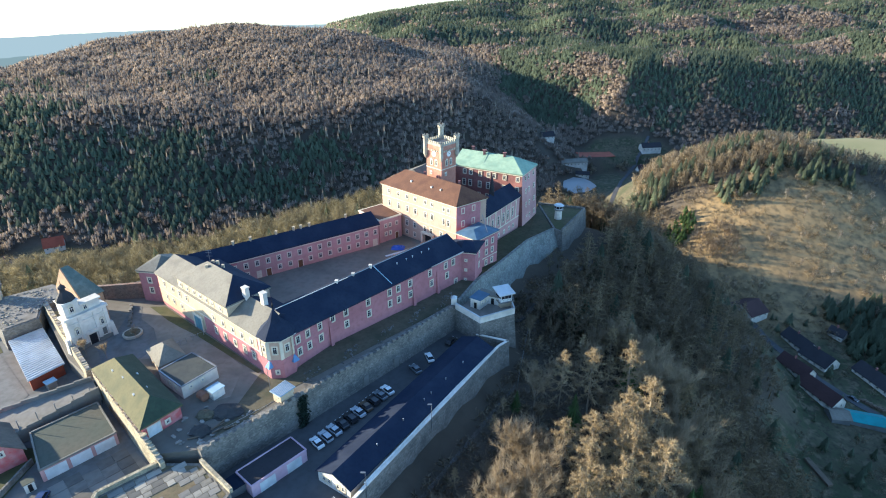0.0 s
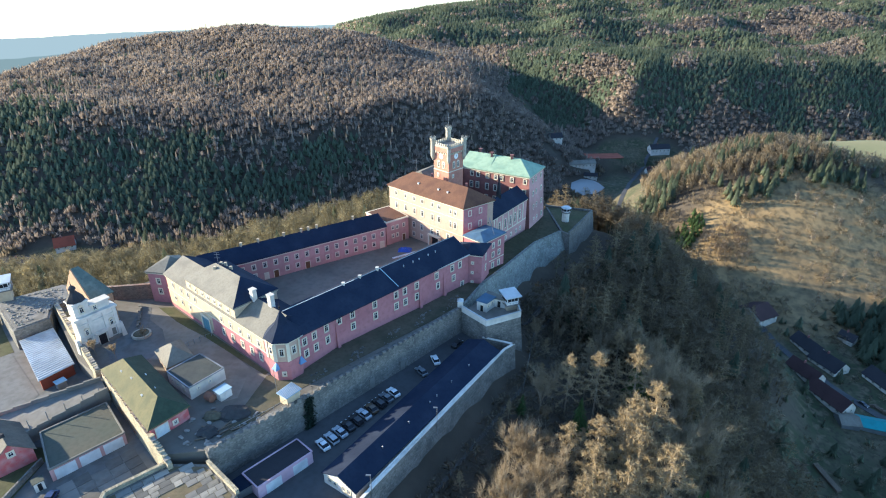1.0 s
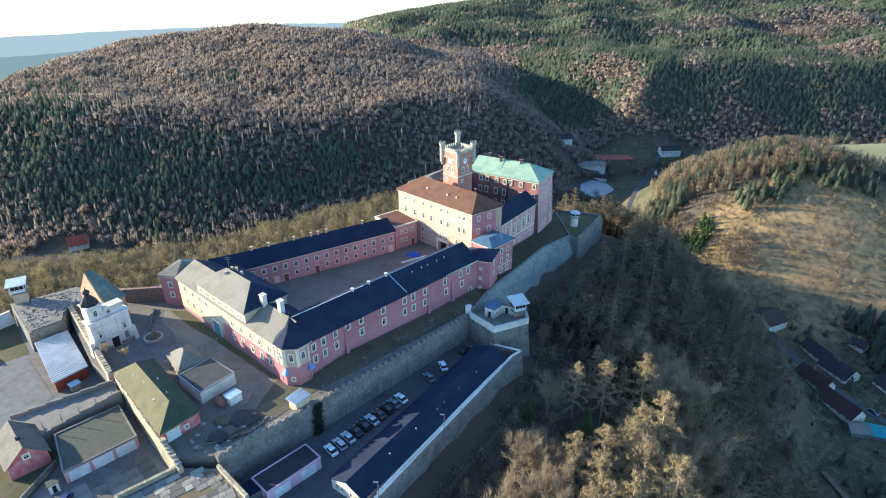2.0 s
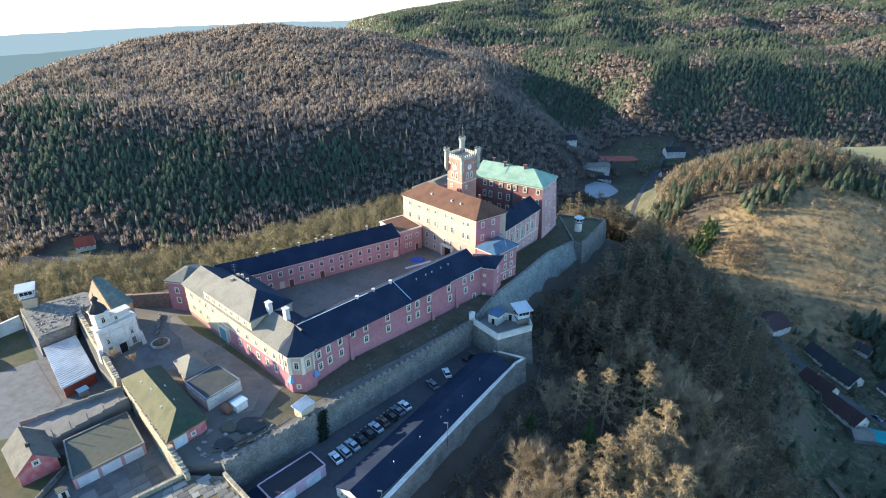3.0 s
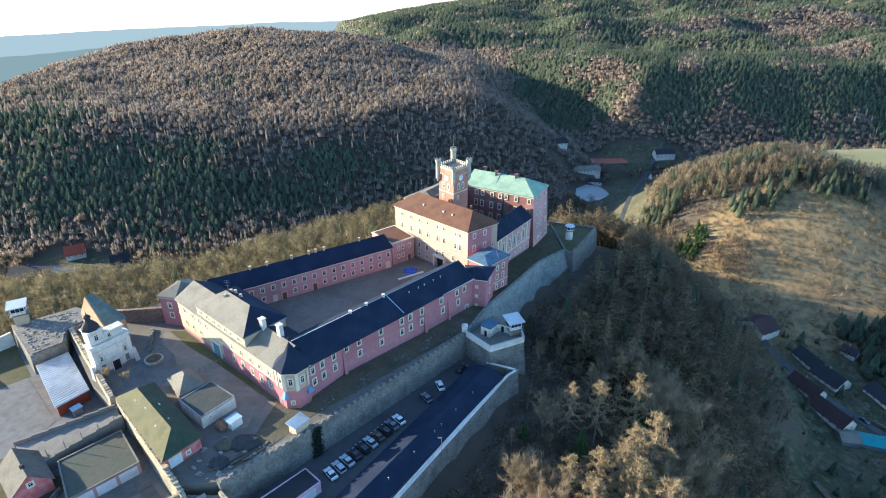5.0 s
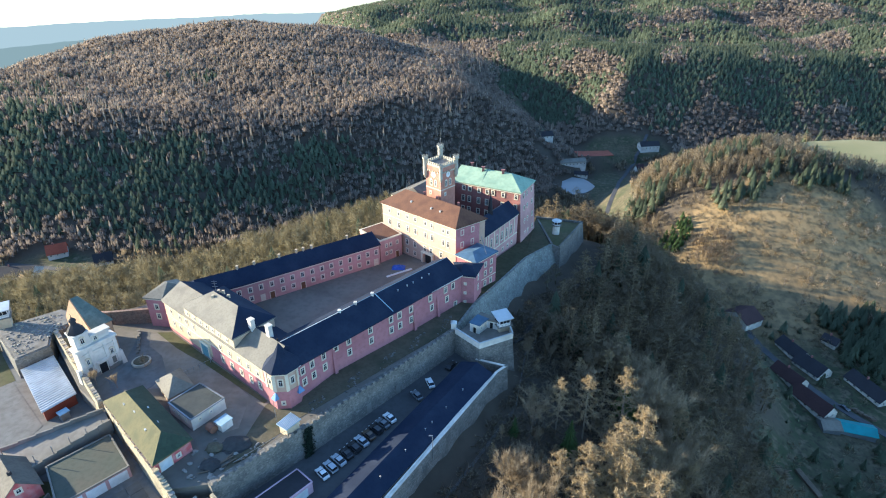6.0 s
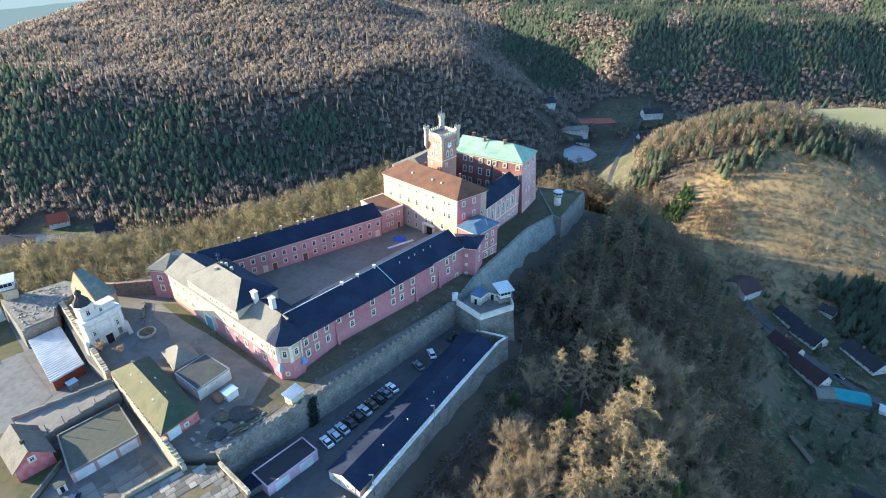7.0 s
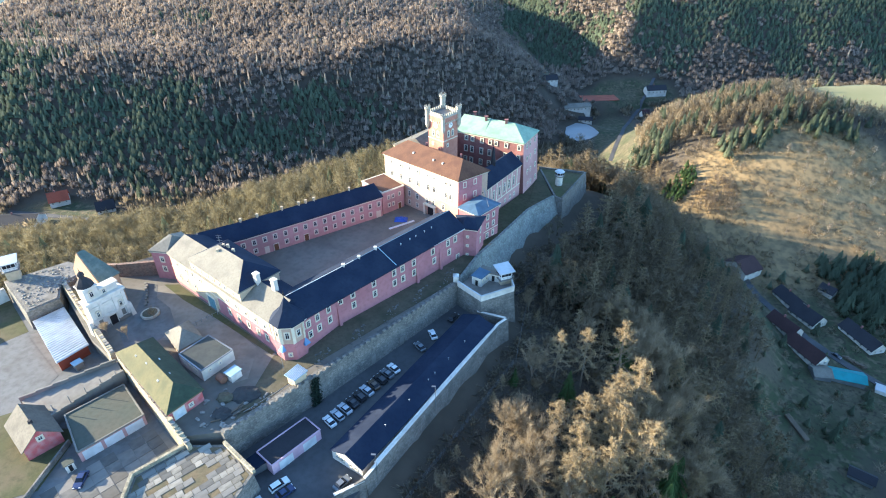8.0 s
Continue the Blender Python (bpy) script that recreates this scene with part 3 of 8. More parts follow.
# narrow link between the inner wing's west end and the entrance wing
LK = [(-82, 146), N0, inner_plan[3], (-88, 154)]
wing("link_wing", LK, 3.0, 15.2, (mid(LK[0], LK[3]), mid(LK[1], LK[2])), 18.4, PINK, SLATE, "short pink link wing with a dark blue roof")

SB = [(-31.5, 184.5), (-24.3, 191.2), (-33, 201), (-40.5, 194)]
step = thing("stepped_annex", -32, 193, COURT_Z, "small pink annex with a flat brown roof in the courtyard corner", "building", "castle wings")
part("wall", block(SB, 3.0, 15.6), PALEPINK, step)
part("parapet", block(grow(SB, 0.2), 15.6, 16.0), CREAM, step)
part("roof", block(grow(SB, -0.5), 15.9, 16.1), BROWNROOF, step)

M0, M1, M2 = (-32.2, 199.2), (-3.6, 176.6), (4.6, 183.6)
MI = Vector(M2) - Vector(M1)
M2b, M3b = (M1[0] + MI.x * 1.25, M1[1] + MI.y * 1.25), (M0[0] + MI.x * 1.25, M0[1] + MI.y * 1.25)
main_plan = [M0, M1, M2b, M3b]
mm0, mm1 = mid(M0, M3b), mid(M1, M2b)
main = wing("main_palace_wing", main_plan, 3.0, 25.4, (mid(mm0, mm1, 0.14), mid(mm0, mm1, 0.87)), 30.2, LITSALMON, BROWNROOF, "tall salmon palace wing with a brown tiled hipped roof", 0.6)

# palace with the copper roof
P0, P1, P2 = (-6.0, 225.2), (21.2, 211.9), (28.0, 225.9)
P3 = (P0[0] + P2[0] - P1[0], P0[1] + P2[1] - P1[1])
pal_plan = [P0, P1, P2, P3]
foot = [P0, (22.6, 208.9), (29.8, 224.5), P3]
pm0, pm1 = mid(P0, P3), mid(P1, P2)
palace = thing("copper_roofed_palace", 10, 222, COURT_Z, "four storey red palace with a green copper roof", "building", "castle wings")
part("wall", block(foot, -3.0, 24.7, pal_plan), BRICK, palace, "weathered red rendered wall")
part("cornice", block(grow(pal_plan, 0.28), 24.1, 24.6), CREAM, palace, "cream moulded cornice")
part("roof", roof(grow(pal_plan, 0.6), 25.0, (pm0, mid(pm0, pm1, 0.76)), 29.4), COPPER, palace, "green copper sheet roof")

# cross wing behind the tower
XW = [(-15, 203), (-5.5, 224.8), (-15.5, 232), (-30, 212)]
wing("back_wing", XW, -3.0, 23.6, (mid(mid(XW[0], XW[3]), mid(XW[1], XW[2]), 0.1), mid(mid(XW[0], XW[3]), mid(XW[1], XW[2]), 0.9)), 27.2, BRICK, OLDSHINGLE, "red back wing with a dark grey roof behind the tower")

# chapel hall between main wing and palace
H0, H1 = (4.9, 184.4), (20.6, 209.6)
HI = inward(H0, H1, 9.5)
H_plan = [H0, H1, (H1[0] + HI.x, H1[1] + HI.y), (H0[0] + HI.x, H0[1] + HI.y)]
Hm0, Hm1 = mid(H_plan[0], H_plan[3]), mid(H_plan[1], H_plan[2])
hall = wing("chapel_hall", H_plan, -1.0, 17.2, (Hm0, Hm1), 21.4, PALEPINK, SLATE, "pale pink chapel hall with a dark blue roof and tall windows")

# three storey block with the blue roof, and its bay
B0, B1 = (3.4, 166.6), (10.6, 175.2)
BI = inward(B0, B1, 8.5)
b_plan = [B0, B1, (B1[0] + BI.x, B1[1] + BI.y), (B0[0] + BI.x, B0[1] + BI.y)]
bm0, bm1 = mid(b_plan[0], b_plan[3]), mid(b_plan[1], b_plan[2])
blk = wing("blue_roofed_block", b_plan, 1.5, 17.6, (mid(bm0, bm1, 0.3), mid(bm0, bm1, 0.7)), 18.8, PINK, BLUEROOF, "three storey pink block with a shallow blue sheet roof")
Y0, Y1, Y2, Y3 = (-1.6, 158.4), (2.9, 157.6), (5.4, 166.0), (-3.6, 166.4)
bay = wing("projecting_bay", [Y0, Y1, Y2, Y3], 1.5, 17.45, (mid(mid(Y0, Y3), mid(Y1, Y2), 0.3), mid(mid(Y0, Y3), mid(Y1, Y2), 0.7)), 19.4, PINK, SLATE, "projecting pink bay with a hipped dark blue roof", 0.5)

# clock tower
T0, T1, T2 = (-15.3, 200.6), (-9.6, 195.6), (-4.6, 201.8)
T3 = (T0[0] + T2[0] - T1[0], T0[1] + T2[1] - T1[1])
tower = thing("clock_tower", -9.9, 201, COURT_Z, "square brick clock tower with corner turrets and battlements", "tower")
part("shaft", block([T0, T1, T2, T3], 3.0, 38.6), TOWERBRICK, tower)
part("gallery", block(grow([T0, T1, T2, T3], 0.35), 38.6, 40.2), TOWERBRICK, tower, "corbelled brick gallery")

# ---- windows ----
def window_mesh(w, h, sash=True):
    """Cream surround with sill and head, white sash bars; local x along the wall, y into it."""
    bm = bmesh.new()
    t = 0.3
    box(bm, -w / 2 - t, -w / 2, -0.09, 0.05, -h / 2 - t, h / 2 + t)
    box(bm, w / 2, w / 2 + t, -0.09, 0.05, -h / 2 - t, h / 2 + t)
    box(bm, -w / 2, w / 2, -0.09, 0.05, h / 2, h / 2 + t)
    box(bm, -w / 2, w / 2, -0.16, 0.05, -h / 2 - t, -h / 2)
    return data("window", bm, CREAM)


def sash_mesh(w, h):
    bm = bmesh.new()
    for x in (-w / 2 + 0.03, 0, w / 2 - 0.03):
        box(bm, x - 0.03, x + 0.03, -0.05, 0.02, -h / 2, h / 2)
    for z in (-h / 2 + 0.03, h * 0.18, h / 2 - 0.03):
        box(bm, -w / 2 + 0.06, -0.03, -0.05, 0.02, z - 0.03, z + 0.03)
        box(bm, 0.03, w / 2 - 0.06, -0.05, 0.02, z - 0.03, z + 0.03)
    return data("sash", bm, WHITEWOOD)


def pane_mesh(w, h):
    bm = box(bmesh.new(), -w / 2, w / 2, -0.012, 0.02, -h / 2, h / 2)
    return data("pane", bm, GLASS)


SIZES = {}


def window(parent, m, w=1.05, h=1.85):
    key = (w, h)
    if key not in SIZES:
        SIZES[key] = (window_mesh(w, h), sash_mesh(w, h), pane_mesh(w, h))
    f, s, g = SIZES[key]
    ob = lay("window", f, m, parent)
    for n, me in (("sash", s), ("pane", g)):
        c = new(n, me)
        c.parent = ob
    return ob


def row(parent, p, q, places, z, w=1.05, h=1.85, out=0.0):
    for s in places:
        window(parent, facing(p, q, s, z, out), w, h)


def door(parent, m, w, h, mat, label, name="door"):
    bm = bmesh.new()
    box(bm, -w / 2, w / 2, -0.05, 0.05, 0, h)
    for x in (-w / 4, w / 4):
        box(bm, x - w * 0.18, x + w * 0.18, -0.09, -0.05, h * 0.1, h * 0.45)
        box(bm, x - w * 0.18, x + w * 0.18, -0.09, -0.05, h * 0.52, h * 0.9)
    d = lay(name, data(name, bm, mat), m, parent, label)
    bm = bmesh.new()
    box(bm, -w / 2 - 0.2, -w / 2, -0.1, 0.05, 0, h + 0.2)
    box(bm, w / 2, w / 2 + 0.2, -0.1, 0.05, 0, h + 0.2)
    box(bm, -w / 2, w / 2, -0.1, 0.05, h, h + 0.2)
    fr = new("door_frame", data("door_frame", bm, CREAM))
    fr.parent = d
    return d


# south-east wing
row(se, K0, K1, (2.3, 5.5, 9.6), 14.7)
row(se, K0, K1, (2.5, 5.7, 9.7), 11.1)
row(se, K1, K2, (1.2, 5.4, 12.8, 20.3, 23.5, 28.0), 14.8)
row(se, K1, K2, (5.4, 12.9, 20.3, 23.6, 28.0), 11.2)
row(se, K2, K3, (6.4, 13.2, 16.6), 15.0)
row(se, K2, K3, (7.0, 13.8), 11.4)
row(se, K2, K3, (17.8,), 7.6)
for p, q, s0 in ((K1, K2, 0.3), (K1, K2, 29.2), (K2, K3, 9.6)):
    m = facing(p, q, s0, 3.0)
    bm = bmesh.new()
    vs = [(-0.5, -1.1, 0), (0.5, -1.1, 0), (0.5, 0.1, 0), (-0.5, 0.1, 0)]
    ws = [(-0.4, -0.12, 11.5), (0.4, -0.12, 11.5), (0.4, 0.1, 11.5), (-0.4, 0.1, 11.5)]
    vv = [bm.verts.new(m @ Vector(v)) for v in vs + ws]
    for f in ((3, 2, 1, 0), (4, 5, 6, 7), (0, 1, 5, 4), (1, 2, 6, 5), (2, 3, 7, 6), (3, 0, 4, 7)):
        bm.faces.new([vv[i] for i in f])
    part("buttress", bm, PINK, se)
ridge_a, ridge_b = mid(K0, SE_IN0), mid(K3, SE_IN3)
part("ridge_cap", beam(bmesh.new(), (*ridge_a, 21.52), (*mid(ridge_a, ridge_b, 0.36), 21.52), 0.18, 0.1), TIN, se, "pale sheet ridge cap")
part("ridge_cap", beam(bmesh.new(), (*mid(ridge_a, ridge_b, 0.362), 21.52), (*ridge_b, 21.52), 0.2, 0.1), BLUEROOF, se, "blue sheet ridge cap")
bm = beam(bmesh.new(), (*mid(ridge_a, ridge_b, 0.505), 21.6), (*mid(K0, K3, 0.53), 17.75), 0.22, 0.2)
part("roof_flashing", bm, LIGHTBLUE, se, "pale raised seam across the roof")
for f, dz in ((0.30, 0.5), (0.39, 0.5), (0.49, 0.7)):
    p = mid(ridge_a, ridge_b, f)
    bm = box(bmesh.new(), p[0] - 0.35, p[0] + 0.35, p[1] - 0.35, p[1] + 0.35, 21.0, 21.5 + dz)
    box(bm, p[0] - 0.45, p[0] + 0.45, p[1] - 0.45, p[1] + 0.45, 21.5 + dz, 21.65 + dz)
    part("chimney", bm, WHITE, se, "low whitewashed chimney")
for f in (0.62, 0.68, 0.72, 0.78, 0.83):
    p = mid(mid(ridge_a, ridge_b, f), mid(K0, K3, f), 0.35)
    bm = tube(bmesh.new(), p[0], p[1], 19.6, 20.7, 0.13, n=8)
    tube(bm, p[0], p[1], 20.7, 20.85, 0.24, 0.05, 8)
    part("vent_pipe", bm, TIN, se, "small roof vent pipe")

for p, q in ((K0, K1), (K1, K2), (K2, K3)):
    part("gutter", beam(bmesh.new(), facing(p, q, -0.1, 17.36, 0.62).translation, facing(p, q, (Vector(q) - Vector(p)).length + 0.1, 17.36, 0.62).translation, 0.2, 0.2), TIN, se, "pale eaves gutter")

# west wing
row(west, W1, W0, (4.1, 9.0, 12.7, 16.5), 15.2, 0.9, 1.5, 0.06)
row(west, W1, W0, (30.0, 34.5, 39.0, 43.1, 47.3), 14.4, 0.9, 1.5, 0.06)
row(west, W1, W0, (4.1, 8.0, 12.5), 11.0, 0.9, 1.4, 0.06)
row(west, W1, W0, (30.0, 34.5, 39.0, 43.3, 47.2), 10.4)
row(west, W1, W0, (14.9, 18.4, 21.9, 24.9, 28.0, 30.8, 34.7), 18.9, 0.8, 1.1, 0.06)
bm = beam(bmesh.new(), facing(W1, W0, 0, 12.9, 0.03).translation, facing(W1, W0, 51.2, 12.9, 0.03).translation, 0.2, 0.28)
part("string_course", bm, CREAM, west)
# cream over the pink wall puts the sunlight on this facade into colour
bm = prism(bmesh.new(), [facing(W1, W0, s, 0, o).translation[:2] for s, o in ((0.4, 0.06), (24.5, 0.06), (24.5, -0.3), (0.4, -0.3))], 8.2, 16.7)
part("left_facade", bm, CREAMWALL, west, "left facade in the cream of its sunlit part")
bm = prism(bmesh.new(), [facing(W1, W0, s, 0, o).translation[:2] for s, o in ((24.6, 0.06), (49.6, 0.06), (49.6, -0.3), (24.6, -0.3))], 13.05, 16.7)
part("upper_facade", bm, CREAMWALL, west, "upper facade in the cream of its sunlit part")
gate = thing("gatehouse_portal", *facing(W1, W0, 21, 7).translation, "teal double gate in a cream portal of the entrance wing", "gate")
m = facing(W1, W0, 21, COURT_Z, 0.07)
bm = bmesh.new()
for a, b in ((-2.4, -1.9), (1.9, 2.4)):
    box(bm, a, b, -0.3, 0.2, 0, 4.7, m)
box(bm, -1.9, 1.9, -0.3, 0.2, 4.1, 4.7, m)
part("portal_frame", bm, CREAM, gate)
for x in (-0.95, 0.95):
    part("gate_leaf", box(bmesh.new(), x - 0.9, x + 0.9, -0.16, -0.06, 0.05, 4.1, m), TEALDOOR, gate)
WM0, WM1 = mid(w_plan[0], w_plan[3]), mid(w_plan[1], w_plan[2])
for f, off, hh in ((0.86, 0.05, 3.0), (0.765, -0.1, 2.6)):
    p = mid(mid(WM0, WM1, f), w_plan[2], off)
    bm = box(bmesh.new(), -0.7, 0.7, -0.6, 0.6, 19.5, 21.2 + hh, Matrix.Translation((p[0], p[1], 0)) @ Matrix.Rotation(-0.6, 4, "Z"))
    box(bm, -0.85, 0.85, -0.75, 0.75, 21.2 + hh, 21.45 + hh, Matrix.Translation((p[0], p[1], 0)) @ Matrix.Rotation(-0.6, 4, "Z"))
    part("chimney", bm, WHITE, west, "tall whitewashed chimney")
for f, side in ((0.36, 0.2), (0.48, 0.3), (0.62, 0.25), (0.42, -0.2)):
    p = mid(mid(rm0, rm1, f), r_plan[3] if side > 0 else r_plan[0], abs(side))
    part("chimney", box(bmesh.new(), p[0] - 0.35, p[0] + 0.35, p[1] - 0.35, p[1] + 0.35, 22.5, 25.1), CREAMWALL, west, "short stub chimney")
p = mid(rm0, rm1, 0.33)
bm = tube(bmesh.new(), p[0], p[1], 24.6, 29.0, 0.05, n=6)
for z in (27.2, 28.2, 28.8):
    beam(bm, (p[0] - 0.8, p[1], z), (p[0] + 0.8, p[1], z), 0.05, 0.05)
part("aerial", bm, STEEL, west, "thin roof aerial")

# corner turret where the two wings meet
TC = (-45.3, 110.8)
ct = thing("corner_turret", TC[0], TC[1], 4, "eight-sided pink corner turret with a pointed dark roof", "turret")
oct_ = [(TC[0] + 4.15 * math.cos(radians(22.5 + 45 * i + 8)), TC[1] + 4.15 * math.sin(radians(22.5 + 45 * i + 8))) for i in range(8)]
part("base", block(grow(oct_, 0.12), 2.5, 12.4), PINK, ct)
part("upper_storey", block(oct_, 12.4, 18.0), LITSALMON, ct, "salmon upper storey")
part("cornice", block(grow(oct_, 0.3), 17.6, 18.1), CREAM, ct)
bm = bmesh.new()
rim = [bm.verts.new((*p, 18.1)) for p in grow(oct_, 0.6)]
rim2 = [bm.verts.new((*(Vector(TC) + (Vector(p) - Vector(TC)) * 0.42), 21.2)) for p in oct_]
apex = bm.verts.new((*TC, 24.6))
for i in range(8):
    j = (i + 1) % 8
    bm.faces.new((rim[i], rim[j], rim2[j], rim2[i]))
    bm.faces.new((rim2[i], rim2[j], apex))
bm.faces.new(rim[::-1])
part("roof", bm, SLATE, ct)
bm = tube(bmesh.new(), *TC, 24.3, 27.2, 0.07, 0.03, 6)
tube(bm, *TC, 25.2, 25.7, 0.28, 0.28, 8)
part("finial", bm, DARK, ct)
for i in (4, 5, 6, 7):
    a, b = oct_[i], oct_[(i + 1) % 8]
    L = (Vector(b) - Vector(a)).length
    window(ct, facing(a, b, L / 2, 15.1), 0.95, 1.9)
    part("pilaster", box(bmesh.new(), -0.42, 0.42, -0.14, 0.1, 12.5, 17.6, facing(a, b, 0.0, 0)), CREAM, ct)
a, b = oct_[5], oct_[6]
window(ct, facing(a, b, (Vector(b) - Vector(a)).length / 2, 8.9, 0.12), 0.6, 0.9)
for i in (5, 7):
    m = facing(oct_[i - 1], oct_[i], (Vector(oct_[i]) - Vector(oct_[i - 1])).length, 10.6)
    bm = bmesh.new()
    base = [bm.verts.new(m @ Vector(v)) for v in ((-0.9, -1.0, 0), (0.9, -1.0, 0), (0.9, 0.3, 0), (-0.9, 0.3, 0))]
    tip = bm.verts.new(m @ Vector((0, 0.1, 2.0)))
    bm.faces.new(base[::-1])
    for k in range(4):
        bm.faces.new((base[k], base[(k + 1) % 4], tip))
    part("corner_cap", bm, BLUETILE, ct, "small blue tin corner cap")

# inner wing, seventeen windows a row
row(inner, N0, N1, [2.6 + 3.56 * k for k in range(-1, 14)], 12.4, 1.0, 1.6)
row(inner, N0, N1, [2.6 + 3.56 * k for k in range(13) if k not in (1, 2, 5, 13)], 9.2, 1.0, 1.4)
for s, mat, lab in ((9.5, BROWNDOOR, "brown wooden double door"), (20.3, BROWNDOOR, "brown wooden door"), (48.6, CREAM, "cream boarded door")):
    door(inner, facing(N0, N1, s, COURT_Z + 0.02), 1.5, 2.5, mat, lab)
part("shutter", box(bmesh.new(), -0.8, 0.8, -0.06, 0.06, 0.1, 2.6, facing(N0, N1, 6.3, COURT_Z)), CREAM, inner, "cream boarded opening")
ia, ib = mid(inner_plan[0], inner_plan[3]), mid(inner_plan[1], inner_plan[2])
for f in (0.02, 0.13, 0.3, 0.42, 0.47, 0.53, 0.80):
    p = mid(ia, ib, f)
    bm = box(bmesh.new(), p[0] - 0.3, p[0] + 0.3, p[1] - 0.36, p[1] + 0.36, 17.6, 19.4)
    box(bm, p[0] - 0.4, p[0] + 0.4, p[1] - 0.46, p[1] + 0.46, 19.4, 19.55)
    part("chimney", bm, CREAMWALL, inner, "small rendered chimney")
row(step, SB[0], SB[1], (2.8, 4.7, 7.7), 13.2, 0.75, 1.2)
row(step, SB[0], SB[1], (2.8, 4.7), 10.0, 0.75, 1.2)
door(step, facing(SB[0], SB[1], 7.6, COURT_Z), 1.3, 2.5, BROWNDOOR, "brown wooden door")
row([c for c in scene.objects if c.name == "corner_pavilion"][0], PV[0], PV[1], (3.1,), 14.2, 1.0, 1.6)
row([c for c in scene.objects if c.name == "corner_pavilion"][0], PV[0], PV[1], (3.1,), 10.8, 1.0, 1.6)

# main palace wing
cols = (3.8, 8.7, 13.2, 17.2, 22.2, 25.3)
row(main, M0, M1, cols, 22.9, 0.9, 1.35)
row(main, M0, M1, cols, 18.2, 1.0, 2.1)
row(main, M0, M1, (12.7, 16.7, 21.8, 24.8, 29.6), 12.6, 1.0, 2.0)
row(main, M0, M1, (12.6, 16.6), 8.9, 0.9, 1.5)
for z, hh in ((22.6, 1.35), (17.9, 2.1)):
    row(main, M0, M1, (30.8, 32.9), z, 0.9, hh)
row(main, M1, M2, (2.9, 7.6), 22.8, 0.95, 1.7)
row(main, M1, M2, (2.9, 7.6), 18.0, 0.95, 1.9)
row(main, M1, M2, (2.9,), 13.2, 0.95, 1.9)
# pink over the salmon: shade of this end wall put into its colour
part("side_wall", block([(M1[0] + 0.04, M1[1] - 0.04), (M2[0] + 0.06, M2[1] - 0.05), M2, M1], 3.0, 24.6), PINK, main, "end wall in the pink of its shaded side")
bm = bmesh.new()
for z in (20.7, 14.9):
    beam(bm, facing(M0, M1, 0, z, 0.04).translation, facing(M0, M1, 36.4, z, 0.04).translation, 0.16, 0.22)
part("string_course", bm, CREAM, main)
m = facing(M0, M1, 23.4, COURT_Z)
bm = bmesh.new()
box(bm, -2.9, 2.9, -1.1, 0.1, 4.0, 4.5, m)
for x in (-2.5, 2.5):
    box(bm, x - 0.4, x + 0.4, -0.9, 0.05, 0, 4.0, m)
part("portico", bm, CREAM, main, "cream pillared porch")
part("gateway", box(bmesh.new(), -1.5, 1.5, -0.06, 0.1, 0, 3.6, m), DARK, main, "dark gateway opening")
for f, dz in ((0.35, 0.9), (0.52, 0.7), (0.80, 1.0)):
    p = mid(mid(mid(M0, M3b), mid(M1, M2b), f), mid(M3b, M2b, f), 0.25)
    part("chimney", box(bmesh.new(), p[0] - 0.4, p[0] + 0.4, p[1] - 0.4, p[1] + 0.4, 28.0, 29.8 + dz), BRICK, main, "red brick chimney")
for f in (0.33, 0.6, 0.72):
    p = mid(mid(mid(M0, M3b), mid(M1, M2b), f), mid(M0, M1, f), 0.55)
    part("roof_light", box(bmesh.new(), -0.3, 0.3, -0.3, 0.3, 27.2, 28.2, Matrix.Translation((p[0], p[1], 0)) @ Matrix.Rotation(-0.67, 4, "Z")), TIN, main)
bm = tube(bmesh.new(), -22.5, 206.5, 25, 33.5, 0.06, n=6)
for z in (31.5, 32.5, 33.2):
    beam(bm, (-23.4, 206.5, z), (-21.6, 206.5, z), 0.05, 0.05)
part("aerial", bm, STEEL, main, "tall roof aerial")

# copper-roofed palace
row(palace, P0, P1, (5.2, 8.0, 12.3, 16.0, 18.5, 23.0, 28.6), 22.6, 1.1, 1.7, 0.12)
row(palace, P0, P1, (5.2, 8.0, 12.3, 16.0, 23.0, 28.6), 18.2, 1.1, 2.3, 0.45)
row(palace, P0, P1, (5.2, 8.0, 12.3, 16.0), 13.6, 1.1, 2.0, 0.75)
nn = Vector((P2[1] - P1[1], -(P2[0] - P1[0]))).normalized()
e_lo = [(22.6 + nn.x * 0.06, 208.9 + nn.y * 0.06), (29.8 + nn.x * 0.06, 224.5 + nn.y * 0.06), (29.6, 224.5), (22.4, 209.2)]
e_hi = [(P1[0] + nn.x * 0.06, P1[1] + nn.y * 0.06), (P2[0] + nn.x * 0.06, P2[1] + nn.y * 0.06), (P2[0] - 0.2, P2[1]), (P1[0] - 0.2, P1[1] + 0.2)]
part("end_wall", block(e_lo, -3.0, 24.08, e_hi), PALEPINK, palace, "pale pink battered end wall")
for z in (22.4, 17.1, 11.5, 6.0):
    o = 2.4 * (24.7 - z) / 27.7 + 0.08
    row(palace, P1, P2, (3.4, 6.8, 12.2), z, 1.0, 1.7, o)
row(palace, P1, P2, (8.6, 13.4), 1.8, 0.9, 1.4, 2.05)
